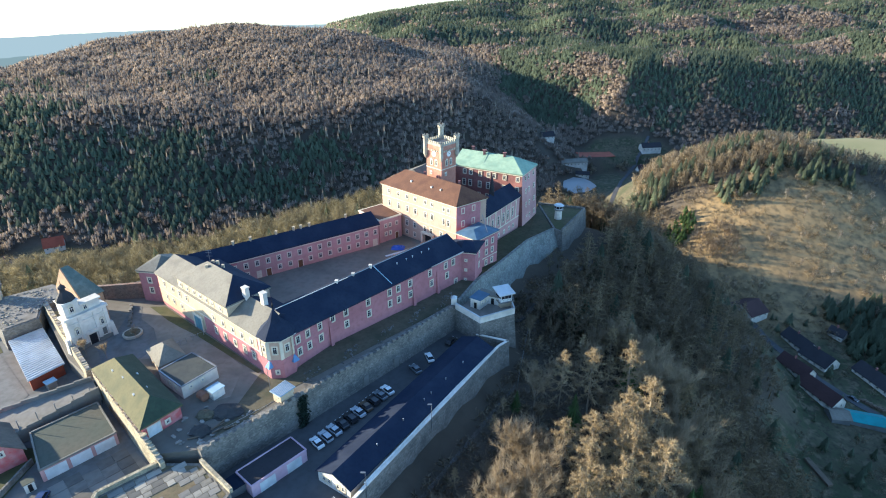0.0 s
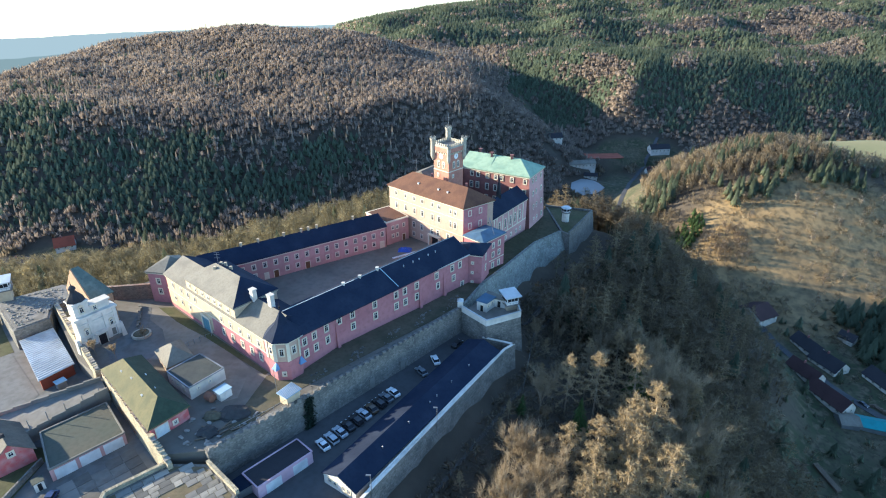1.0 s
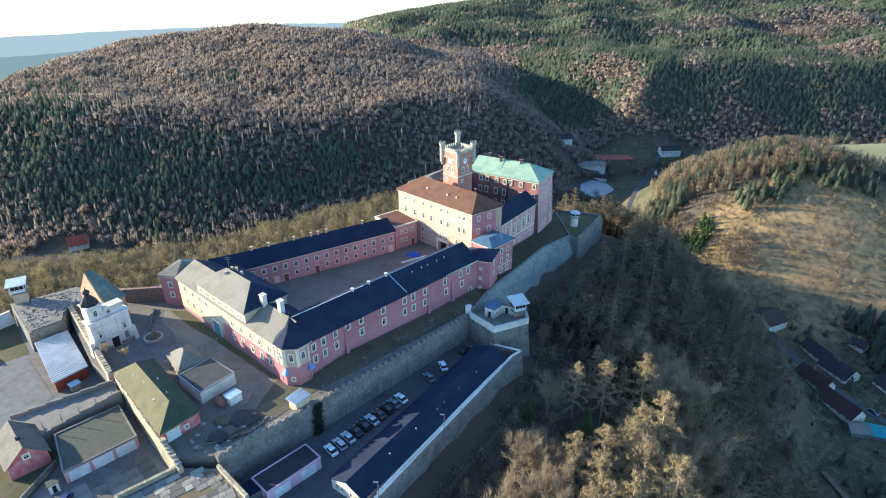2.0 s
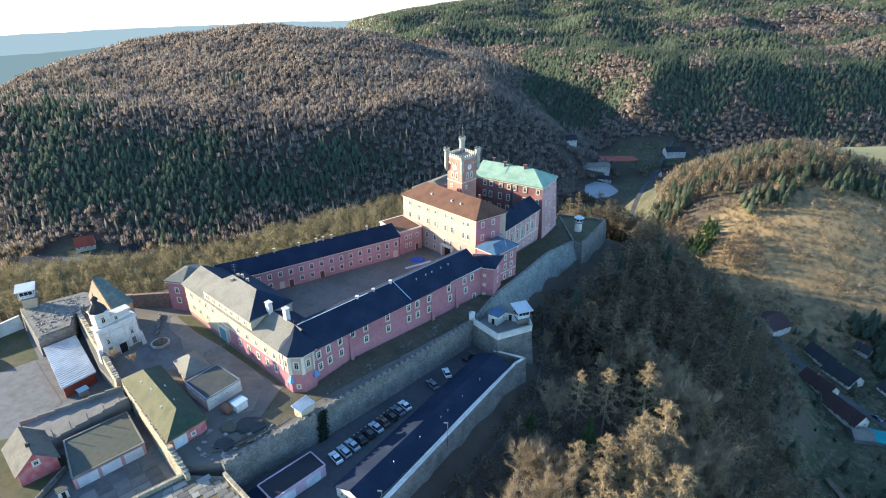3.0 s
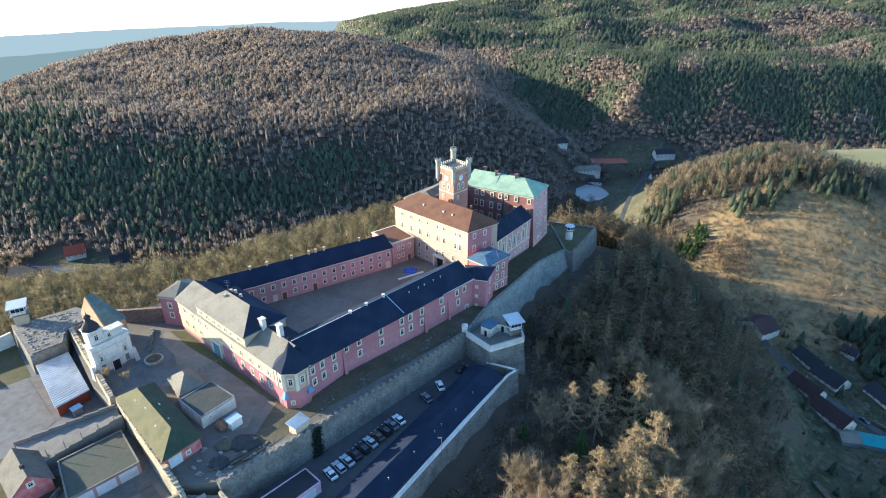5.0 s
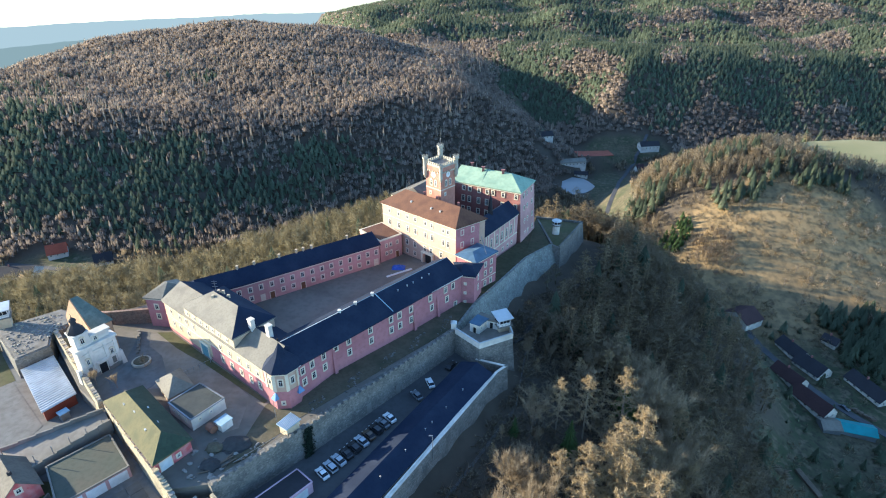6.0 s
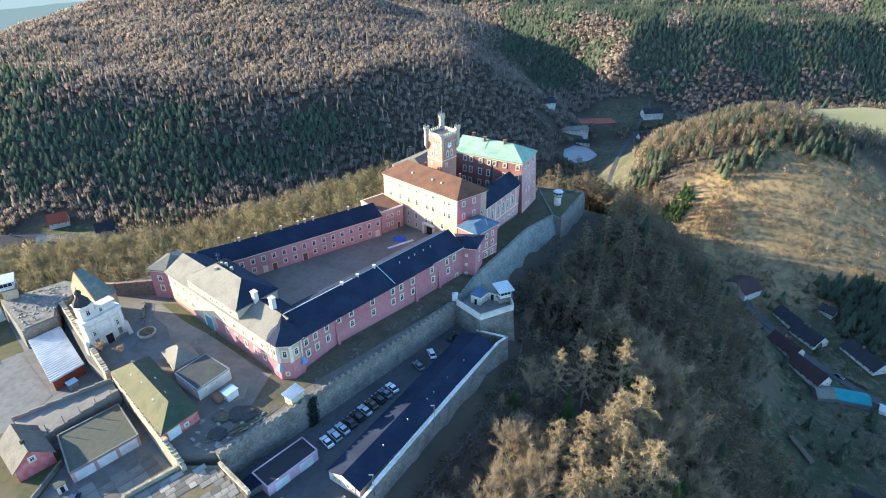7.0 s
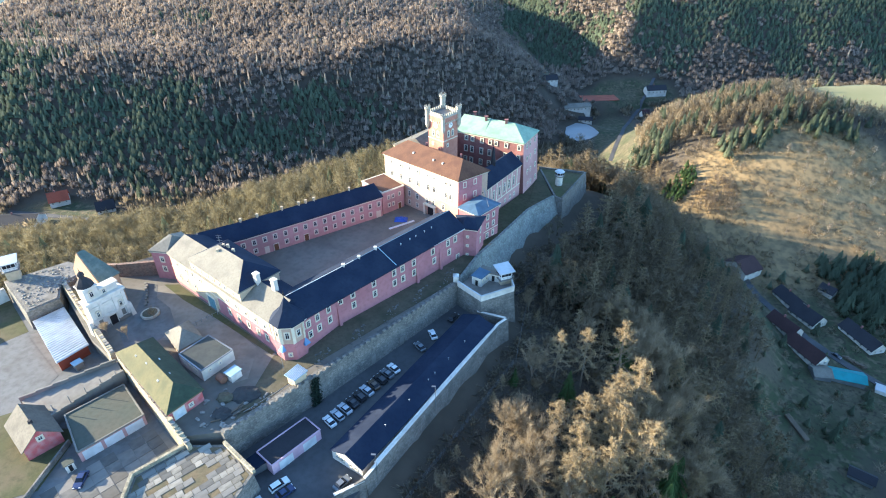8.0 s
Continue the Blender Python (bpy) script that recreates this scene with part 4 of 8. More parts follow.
for f, o in ((0.18, -0.2), (0.42, 0.15), (0.72, 0.1)):
    p = mid(mid(pm0, pm1, f), P3 if o < 0 else P0, abs(o))
    bm = box(bmesh.new(), p[0] - 0.5, p[0] + 0.5, p[1] - 0.4, p[1] + 0.4, 27.4, 30.4)
    box(bm, p[0] - 0.8, p[0] + 0.8, p[1] - 0.6, p[1] + 0.6, 30.4, 30.6)
    part("chimney", bm, BRICK, palace, "rendered chimney on the ridge")
bm = beam(bmesh.new(), (*mid(pm0, pm1, 0.4), 29.5), (*mid(P0, P1, 0.42), 25.1), 0.4, 0.3)
part("roof_seam", bm, COPPER, palace)

# chapel hall
row(hall, H0, H1, (8.6, 12.9, 16.8, 20.4, 24.2), 12.2, 0.9, 3.4)
row(hall, H0, H1, (9.0, 13.7, 17.8, 21.8, 25.2), 6.0, 0.8, 1.2)
bm = beam(bmesh.new(), facing(H0, H1, 0, 8.8, 0.04).translation, facing(H0, H1, 29.5, 8.8, 0.04).translation, 0.2, 0.4)
part("string_course", bm, CREAM, hall)
for s in (4.5, 6.4, 10.7, 14.8, 18.6, 22.3, 26.6):
    part("pilaster", box(bmesh.new(), -0.3, 0.3, -0.16, 0.05, 9.0, 16.6, facing(H0, H1, s, 0)), CREAM, hall)
p = mid(Hm0, Hm1, 0.52)
bm = box(bmesh.new(), p[0] - 0.9, p[0] + 0.9, p[1] - 0.9, p[1] + 0.9, 20.0, 22.2)
part("turret_base", bm, DARKTILE, hall)
part("ridge_turret", tube(bmesh.new(), p[0], p[1], 22.2, 25.5, 1.0, 0.55, 8), DARKTILE, hall, "dark ridge turret")
part("spire", tube(bmesh.new(), p[0], p[1], 25.5, 29.3, 0.62, 0.03, 8), DARKTILE, hall)

# blue-roofed block and bay
for z, hh in ((14.6, 1.7), (11.2, 1.7), (7.3, 1.7)):
    row(blk, B0, B1, (2.2, 5.2, 8.4), z, 0.9, hh)
for z in (9.2, 16.9):
    part("string_course", beam(bmesh.new(), facing(B0, B1, 0, z, 0.03).translation, facing(B0, B1, 11.1, z, 0.03).translation, 0.15, 0.3), CREAM, blk)
row(bay, Y1, Y2, (4.4,), 14.8, 0.9, 1.8)
row(bay, Y1, Y2, (4.4,), 11.0, 0.9, 1.7)
row(bay, Y0, Y1, (1.6,), 14.2, 0.45, 0.5)
row(bay, Y0, Y1, (1.6,), 10.8, 0.45, 0.5)
row(bay, Y0, Y1, (1.6,), 7.4, 0.45, 0.5)
bm = bmesh.new()
beam(bm, (7.0, 172.0, 17.9), (5.2, 179.8, 21.0), 0.14, 0.14)
part("flue", bm, STEEL, blk, "slanted steel flue pipe")

# clock tower
tq = [T0, T1, T2, T3]
for p, q in ((T0, T1), (T1, T2)):
    L = (Vector(q) - Vector(p)).length
    m = facing(p, q, L / 2, 36.9)
    bm = bmesh.new()
    bmesh.ops.create_cone(bm, cap_ends=True, segments=24, radius1=1.05, radius2=1.05, depth=0.16, matrix=m @ Matrix.Rotation(radians(90), 4, "X"))
    cf = part("clock_face", bm, CLOCK, tower, "round white clock face")
    bm = bmesh.new()
    box(bm, -0.06, 0.06, -0.12, -0.085, 0, 0.75, m)
    box(bm, 0.0, 0.5, -0.12, -0.085, -0.06, 0.06, m)
    part("clock_pointer", bm, DARK, cf)
    for s in (L / 2 - 1.15, L / 2 + 1.15):
        window(tower, facing(p, q, s, 33.7), 0.8, 1.9)
        bm = bmesh.new()
        mm = facing(p, q, s, 34.7)
        arc = [(-0.55, 0.0)] + [(0.55 * math.cos(a), 0.55 * math.sin(a)) for a in (2.6, 2.1, 1.57, 1.04, 0.5)] + [(0.55, 0.0)]
        f0 = [bm.verts.new(mm @ Vector((x, -0.12, z))) for x, z in arc]
        f1 = [bm.verts.new(mm @ Vector((x, 0.05, z))) for x, z in arc]
        bm.faces.new(f0)
        bm.faces.new(f1[::-1])
        for k in range(7):
            bm.faces.new((f0[k], f0[(k + 1) % 7], f1[(k + 1) % 7], f1[k]))
        part("window_arch", bm, CREAM, tower)
    row(tower, p, q, (L * 0.3,), 29.6, 0.6, 0.9)
    part("string_course", box(bmesh.new(), 0, L, -0.14, 0.05, 31.4, 31.7, facing(p, q, 0, 0)), CREAM, tower)
    for k in range(9):
        part("corbel", box(bmesh.new(), -0.16, 0.16, -0.4, 0.02, 37.9, 38.6, facing(p, q, (k + 0.5) * L / 9, 0)), CREAM, tower)
part("platform", block(grow(tq, 0.1), 40.2, 40.35), CONCRETE, tower, "pale tower roof deck")
gq = grow(tq, 0.35)
for i in range(4):
    p, q = gq[i], gq[(i + 1) % 4]
    L = (Vector(q) - Vector(p)).length
    part("parapet", box(bmesh.new(), 0.2, L - 0.2, 0.0, 0.3, 40.2, 40.9, facing(p, q, 0, 0)), TURRET, tower)
    for k in range(7):
        s = 1.1 + k * (L - 2.2) / 6
        part("merlon", box(bmesh.new(), s - 0.33, s + 0.33, 0.0, 0.3, 40.9, 41.7, facing(p, q, 0, 0)), TURRET, tower)
for (x, y), z1, r in ((T0, 43.2, 0.85), (T1, 41.6, 0.65), (T2, 43.2, 0.85), (T3, 45.6, 1.0)):
    x, y = x + (x + 9.95) * 0.06, y + (y - 201.2) * 0.06
    bm = tube(bmesh.new(), x, y, 34.8, 36.2, 0.2, r, 10)
    tube(bm, x, y, 36.2, z1 - 1.4, r, r, 10)
    tube(bm, x, y, z1 - 1.4, z1 - 0.9, r, r * 1.3, 10)
    tube(bm, x, y, z1 - 0.9, z1 - 0.3, r * 1.3, r * 1.3, 10)
    for k in range(6):
        a = 2 * math.pi * k / 6
        cx, cy = x + r * 1.12 * math.cos(a), y + r * 1.12 * math.sin(a)
        box(bm, cx - 0.2, cx + 0.2, cy - 0.2, cy + 0.2, z1 - 0.3, z1 + 0.3)
    part("corner_turret", bm, TURRET, tower, "weathered cream round corner turret with battlements")
part("flagpole", tube(bmesh.new(), T3[0], T3[1] + 0.4, 45.2, 50.5, 0.09, 0.04, 6), STEEL, tower)

# ---- ramparts and bastions ----
RW = [(-53.2, 82.2, 8.0), (-37.6, 99.6, 8.0), (-22.6, 117.4, 7.8), (-2.8, 141.6, 7.6)]
structure("wall_rampart_south_east", wall_line(bmesh.new(), RW, -2, 8, 1.6, 0.9), STONE, "tall weathered stone rampart above the car park", "rampart")
merlon = data("merlon", box(bmesh.new(), -0.45, 0.45, 0.0, 0.5, 0, 0.55), CONCRETE)
ramp = bpy.data.objects["wall_rampart_south_east"]
for (a, b) in zip(RW, RW[1:]):
    L = (Vector(b[:2]) - Vector(a[:2])).length
    for k in range(int(L / 1.9)):
        s = 0.9 + k * 1.9
        lay("merlon", merlon, facing(a[:2], b[:2], s, a[2] + (b[2] - a[2]) * s / L - 0.02), ramp)
for s in (19.0, 29.5):
    part("wall_niche", box(bmesh.new(), -0.8, 0.8, -0.75, 0.3, 0, 3.0, facing(RW[1][:2], RW[2][:2], s, 0)), CONCRETE, ramp, "concrete doorway in the rampart")
bm = bmesh.new()
for k in range(3):
    beam(bm, (*facing(RW[0][:2], RW[1][:2], 8 + 4 * k, 8, -1.5).translation[:2], 8.0), (*facing(RW[0][:2], RW[1][:2], 8 + 4 * k, 8, -1.5).translation[:2], 9.2), 0.06, 0.06)
beam(bm, facing(RW[0][:2], RW[1][:2], 6, 9.1, -1.5).translation, facing(RW[0][:2], RW[1][:2], 22, 9.1, -1.5).translation, 0.06, 0.06)
tagged(new("handrail", data("handrail", bm, STEEL)), "thin steel handrail along the rampart walk", "railing")

RE = [(-2.6, 142.0, 7.6), (3.9, 158.0, 7.2), (12.3, 174.0, 5.7), (23.5, 195.0, 4.5), (35.0, 209.0, 3.4)]
structure("wall_rampart_east", wall_line(bmesh.new(), RE, -9, 5, 0.9, 5.6), GREYSTONE, "steep grey-green masonry rampart", "rampart")
for a, b in zip(RE, RE[1:]):
    bm = beam(bmesh.new(), facing(a[:2], b[:2], 0.0, a[2] + 0.06, -0.4).translation, facing(a[:2], b[:2], (Vector(b[:2]) - Vector(a[:2])).length - 0.05, b[2] + 0.06, -0.4).translation, 1.0, 0.22)
    part("rampart_coping", bm, GREYSTONE, bpy.data.objects["wall_rampart_east"])
structure("rampart_grass", block([(-53, 84), (-40, 104), (-4, 143), (3, 158), (-1, 160), (-4, 160), (-38, 122), (-46, 112), (-50, 108)], 4, COURT_Z + 0.06), STONYEARTH, "strip of stony earth and grass below the castle walls", "grass")
GS = [(3.2, 158.0), (11.6, 174.2), (22.9, 195.3), (34.2, 209.4), (31.4, 235.5), (28.5, 226.0), (21.5, 209.6), (12.5, 195.0), (5.6, 184.0), (8.0, 174.5), (3.0, 167.0)]
# darker grass colour holds the shade at the foot of the hall
structure("rampart_shoulder", block(GS, -4, [7.0, 5.5, 4.3, 3.3, 3.3, 3.4, 3.9, 4.8, 5.4, 5.6, 6.4]), SHADEDGRASS, "grass darkened for the shade between hall and rampart", "grass")
FB = [(35.0, 209.0), (38.0, 206.2), (51.5, 231.0), (31.5, 236.0)]
fb = thing("far_bastion", 40, 222, 3, "grey stone corner bastion with a grass top", "bastion")
part("bastion_wall", block(grow(FB, 1.6), -14, 3.4, FB), STONE, fb)
for i in (1, 2):
    p, q = FB[i], FB[(i + 1) % 4]
    part("parapet", box(bmesh.new(), 0, (Vector(q) - Vector(p)).length, 0, 0.7, 3.4, 4.3, facing(p, q, 0, 0)), STONE, fb)
part("bastion_turf", block(grow(FB, -0.8), 3.3, 3.5), GRASS, fb)


def watchtower(x, y, z, h, r, label):
    t = thing("watchtower", x, y, z, label, "watchtower", "guard towers")
    part("shaft", tube(bmesh.new(), x, y, z, z + h * 0.62, r, r, 12), WHITE, t)
    part("gallery", tube(bmesh.new(), x, y, z + h * 0.62, z + h * 0.67, r * 1.35, r * 1.35, 12), CONCRETE, t)
    part("cabin", tube(bmesh.new(), x, y, z + h * 0.67, z + h * 0.92, r * 1.05, r * 1.12, 8), WHITEWOOD, t)
    for k in range(8):
        a = 2 * math.pi * (k + 0.5) / 8
        m = Matrix.Translation((x + r * 1.02 * math.cos(a), y + r * 1.02 * math.sin(a), z + h * 0.81)) @ Matrix.Rotation(a + math.pi / 2, 4, "Z")
        part("pane", box(bmesh.new(), -r * 0.34, r * 0.34, -0.06, 0.06, -h * 0.07, h * 0.07, m), GLASS, t)
    part("roof", tube(bmesh.new(), x, y, z + h * 0.92, z + h, r * 1.45, r * 0.9, 8), TIN, t)
    bm = bmesh.new()
    for k in range(12):
        a = 2 * math.pi * k / 12
        beam(bm, (x + r * 1.33 * math.cos(a), y + r * 1.33 * math.sin(a), z + h * 0.67), (x + r * 1.33 * math.cos(a), y + r * 1.33 * math.sin(a), z + h * 0.76), 0.05, 0.05)
    part("railing", bm, STEEL, t)
    return t


watchtower(38.0, 219.6, 3.4, 6.6, 1.5, "round white guard tower on the far bastion")


def square_watchtower(x, y, z, turn, label):
    """A boxy guard cabin, glazed all round, on a cream base, with a broad sloping tin roof."""
    t = thing("watchtower", x, y, z, label, "watchtower", "guard towers")
    m = pose(x, y, z, 0, 0, turn)
    part("shaft", box(bmesh.new(), -1.7, 1.7, -1.7, 1.7, 0, 3.3, m), CREAMWALL, t, "cream rendered base")
    part("gallery", box(bmesh.new(), -2.3, 2.3, -2.3, 2.3, 3.3, 3.5, m), CONCRETE, t)
    part("cabin", box(bmesh.new(), -1.8, 1.8, -1.8, 1.8, 3.5, 5.9, m), WHITEWOOD, t)
    for k in range(4):
        mk = m @ Matrix.Rotation(k * math.pi / 2, 4, "Z")
        for x0 in (-1.6, -0.5, 0.6):
            part("pane", box(bmesh.new(), x0, x0 + 1.0, -1.84, -1.7, 4.5, 5.6, mk), GLASS, t)
        bm = box(bmesh.new(), -2.25, 2.25, -2.28, -2.22, 4.35, 4.42, mk)
        for x0 in (-2.2, -1.1, 0.0, 1.1):
            box(bm, x0, x0 + 0.06, -2.28, -2.22, 3.5, 4.35, mk)
        part("railing", bm, STEEL, t)
    bm = bmesh.new()
    prism(bm, [(m @ Vector((a, b, 0)))[:2] for a, b in ((-2.6, -2.6), (2.6, -2.6), (2.6, 2.6), (-2.6, 2.6))], [z + 6.0, z + 6.0, z + 6.5, z + 6.5], [z + 6.25, z + 6.25, z + 6.75, z + 6.75])
    part("roof", bm, TIN, t, "broad pale tin roof")
    return t


square_watchtower(-138.6, 136.4, 9.2, 35, "boxy white guard tower with a flat tin roof")

SBP = [(-2.8, 141.4), (4.4, 134.0), (14.4, 139.6), (13.0, 149.0), (6.0, 152.5)]
bst = thing("south_bastion", 6, 143, 7, "angular stone bastion with a white parapet", "bastion")
part("bastion_wall", block(grow(SBP, 1.3), -9, 6.6, SBP), STONE, bst)
part("deck", block(grow(SBP, -0.4), 6.6, 6.75), CONCRETE, bst)
for i in (0, 1, 2):
    p, q = SBP[i], SBP[(i + 1) % 5]
    L = (Vector(q) - Vector(p)).length
    part("parapet", box(bmesh.new(), -0.05 if i else 0, L + 0.05, -0.08, 0.25, 6.6, 8.5, facing(p, q, 0, 0)), WHITE, bst, "white rendered parapet")
    part("parapet_cap", box(bmesh.new(), 0, L, -0.14, 0.31, 8.5, 8.62, facing(p, q, 0, 0)), TIN, bst)
gh = thing("bastion_guardhouse", 4, 144, 6.8, "small white guardhouse with a blue-grey roof on the bastion", "building")
hp = [(1.6, 142.6), (4.4, 141.0), (7.0, 144.6), (4.0, 146.6)]
part("wall", block(hp, 6.7, 9.9), WHITE, gh)
part("roof", block(grow(hp, 0.35), 9.9, 10.2, grow(hp, 0.1)), BLUEROOF, gh, "shallow blue-grey roof")
row(gh, hp[1], hp[2], (1.2, 3.0), 8.6, 0.6, 0.9)
door(gh, facing(hp[0], hp[1], 1.7, 6.75), 0.9, 2.0, DARK, "dark doorway")
hp2 = [(7.0, 144.6), (10.4, 143.4), (10.8, 145.2), (5.0, 148.6), (4.0, 146.6)]
part("annex_wall", block(hp2, 6.7, 9.4), WHITE, gh)
part("annex_roof", block(grow(hp2, 0.2), 9.4, 9.65), GREYROOF, gh)
part("annex_opening", box(bmesh.new(), 0.8, 1.7, -0.05, 0.1, 6.8, 8.8, facing(hp2[0], hp2[1], 0, 0)), DARK, gh)
square_watchtower(11.4, 144.4, 5.2, 24, "boxy white guard tower on the south bastion")
hut2 = thing("rampart_sentry_box", -3.3, 142.8, 7.6, "tiny white sentry box on the rampart", "hut")
part("wall", box(bmesh.new(), -4.1, -2.5, 142.0, 143.6, 6.8, 9.6), WHITE, hut2)
part("roof", tube(bmesh.new(), -3.3, 142.8, 9.6, 10.3, 1.35, 0.2, 4, 0.78), TIN, hut2)

# sentry hut above the car park
sp = [(-43.4, 98.5), (-41.0, 97.0), (-38.8, 99.8), (-41.3, 101.5)]
sh = thing("sentry_hut", -40.4, 97.8, 8, "white sentry hut with a pale sheet roof on the rampart", "hut")
part("wall", block(grow(sp, -0.1), 7.4, [10.1, 10.1, 10.4, 10.4]), CREAMWALL, sh, "cream rendered wall")
hut_eave = grow(sp, 0.35)
part("roof", block(hut_eave, [10.1, 10.05, 10.4, 10.45], [10.3, 10.25, 10.6, 10.65]), LIGHTBLUE, sh, "pale blue-grey sheet roof")
for k in range(9):
    a, b = mid(hut_eave[0], hut_eave[1], (k + 0.5) / 9), mid(hut_eave[3], hut_eave[2], (k + 0.5) / 9)
    part("roof_rib", beam(bmesh.new(), (*a, 10.33 - 0.006 * k), (*b, 10.68 - 0.006 * k), 0.1, 0.1), TIN, sh)
row(sh, sp[1], sp[2], (1.5, 3.2), 9.6, 0.5, 0.7, -0.33)
tagged(new("lamp_mast", data("lamp_mast", tube(bmesh.new(), -45.0, 101.5, 7, 14.5, 0.09, 0.06, 8), STEEL)), "slim grey steel lamp mast by the turret", "mast")

# ---- car park ----
LP = [(-30.2, 83.0), (-21.9, 78.0), (8.3, 127.4), (-0.8, 132.6)]
lb = thing("long_barracks", -11, 105, 0, "long low white building with a dark blue sheet roof", "building")
part("wall", block(grow(LP, -0.35), -4, 2.7), WHITE, lb)
bm = bmesh.new()
la, lc = mid(LP[0], LP[1], 0.5), mid(LP[3], LP[2], 0.5)
vs = [bm.verts.new((*p, z)) for p, z in ((LP[0], 3.0), (LP[1], 3.0), (LP[2], 3.0), (LP[3], 3.0), (la, 5.0), (lc, 5.0))]
lo = [bm.verts.new(v.co - Vector((0, 0, 0.25))) for v in vs]
for f in ((0, 4, 5, 3), (1, 2, 5, 4)):
    bm.faces.new([vs[i] for i in f])
    bm.faces.new([lo[i] for i in f[::-1]])
for i, j in ((0, 4), (4, 1), (1, 2), (2, 5), (5, 3), (3, 0)):
    bm.faces.new((vs[i], vs[j], lo[j], lo[i]))
part("roof", bm, SLATE, lb, "dark blue sheet roof")
for f in (0, 1):
    p, q = ((LP[0], LP[1]), (LP[2], LP[3]))[f]
    a, b = facing(p, q, 0.35, 0, -0.35).translation, facing(p, q, (Vector(q) - Vector(p)).length - 0.35, 0, -0.35).translation
    c = (a + b) / 2
    bm = bmesh.new()
    n = Vector((-(q[1] - p[1]), q[0] - p[0], 0)).normalized() * 0.3
    t0 = [bm.verts.new(Vector((v.x, v.y, z))) for v, z in ((a, 2.68), (b, 2.68), (c, 4.7))]
    t1 = [bm.verts.new(v.co + n) for v in t0]
    bm.faces.new(t0)
    bm.faces.new(t1[::-1])
    for k in range(3):
        bm.faces.new((t0[k], t0[(k + 1) % 3], t1[(k + 1) % 3], t1[k]))
    part("gable_wall", bm, WHITE, lb)
row(lb, LP[0], LP[1], (2.0, 3.5, 6.0, 7.4), 1.7, 0.7, 1.1, -0.34)
for f in (0.2, 0.36, 0.5, 0.55, 0.66, 0.8):
    p = mid(mid(la, lc, f), mid(LP[1], LP[2], f), 0.45)
    bm = tube(bmesh.new(), p[0], p[1], 3.8, 4.6, 0.12, n=8)
    tube(bm, p[0], p[1], 4.6, 4.75, 0.2, 0.05, 8)
    part("vent_pipe", bm, STEEL, lb)
RT = [(-33.0, 62.0), (-27.0, 72.4), (-21.0, 76.2), (9.6, 128.6), (12.5, 131.5), (3.5, 134.5)]
bm = bmesh.new()
wall_line(bm, [(p[0], p[1], 1.2 if i < 2 else 2.6) for i, p in enumerate(RT)], -9, 1.2, 0.5, 1.2)
structure("wall_car_park_edge", bm, STONE, "grey retaining wall along the outer edge of the car park", "wall")
for i in range(2, 5):
    p, q = RT[i], RT[i + 1]
    L = (Vector(q) - Vector(p)).length
    part("wall_cap", box(bmesh.new(), 0.02, L - 0.02, -0.12, 0.55, 2.62, 2.85, facing(p, q, 0, 0)), WHITE, bpy.data.objects["wall_car_park_edge"], "white painted coping")
part("wall_cap", box(bmesh.new(), 0, 6.9, -0.1, 0.55, 1.9, 2.1, facing(RT[1], RT[2], 0, 0)), WHITE, bpy.data.objects["wall_car_park_edge"], "white painted coping")
bm = box(bmesh.new(), 0.3, 52, 0.52, 0.9, 2.2, 2.95, facing(RT[2], RT[3], 4, 0))
part("eave_wall", bm, WHITE, lb, "white eave wall")
for f in (0.06, 0.45):
    p = facing(RT[2], RT[3], 60 * f, 0, 0.3).translation
    tagged(new("lamp_post", data("lamp_post", box(tube(bmesh.new(), p.x, p.y, -4, 7.0, 0.1, 0.07, 8), p.x - 0.9, p.x + 0.1, p.y - 0.15, p.y + 0.15, 6.95, 7.15), STEEL)), "thin grey lamp post at the car park wall", "lamp post", "lamp posts")

sgp = [(-46.4, 81.6), (-41.9, 78.1), (-33.5, 88.3), (-37.9, 91.8)]
sg = thing("small_garage", -40, 85, 0, "low pink garage with a flat dark roof under the rampart", "garage")
part("wall", block(sgp, -0.5, 3.0), LILAC, sg)
part("roof", block(grow(sgp, -0.15), 3.0, 3.15), DARKTILE, sg)
for i in range(4):
    p, q = sgp[i], sgp[(i + 1) % 4]
    part("roof_edge", box(bmesh.new(), 0, (Vector(q) - Vector(p)).length - 0.2, -0.12, 0.18, 2.95, 3.3, facing(p, q, 0, 0)), LILAC, sg)
for s in (3.6, 10.0):
    part("garage_door", box(bmesh.new(), s - 1.8, s + 1.8, -0.07, 0.1, 0, 2.5, facing(sgp[1], sgp[2], 0, 0)), DOORWHITE, sg, "pale steel garage door")
pent = thing("lean_to", -46, 79.5, 0, "small grey lean-to with a sloping roof", "shed")
part("wall", block([(-48.8, 79.6), (-46.2, 77.6), (-43.8, 79.6), (-46.6, 81.7)], -0.5, [1.9, 1.9, 2.5, 2.5]), STEEL, pent)
part("roof", block(grow([(-48.8, 79.6), (-46.2, 77.6), (-43.8, 79.6), (-46.6, 81.7)], 0.25), [1.9, 1.9, 2.5, 2.5], [2.05, 2.05, 2.65, 2.65]), SLATE, pent)


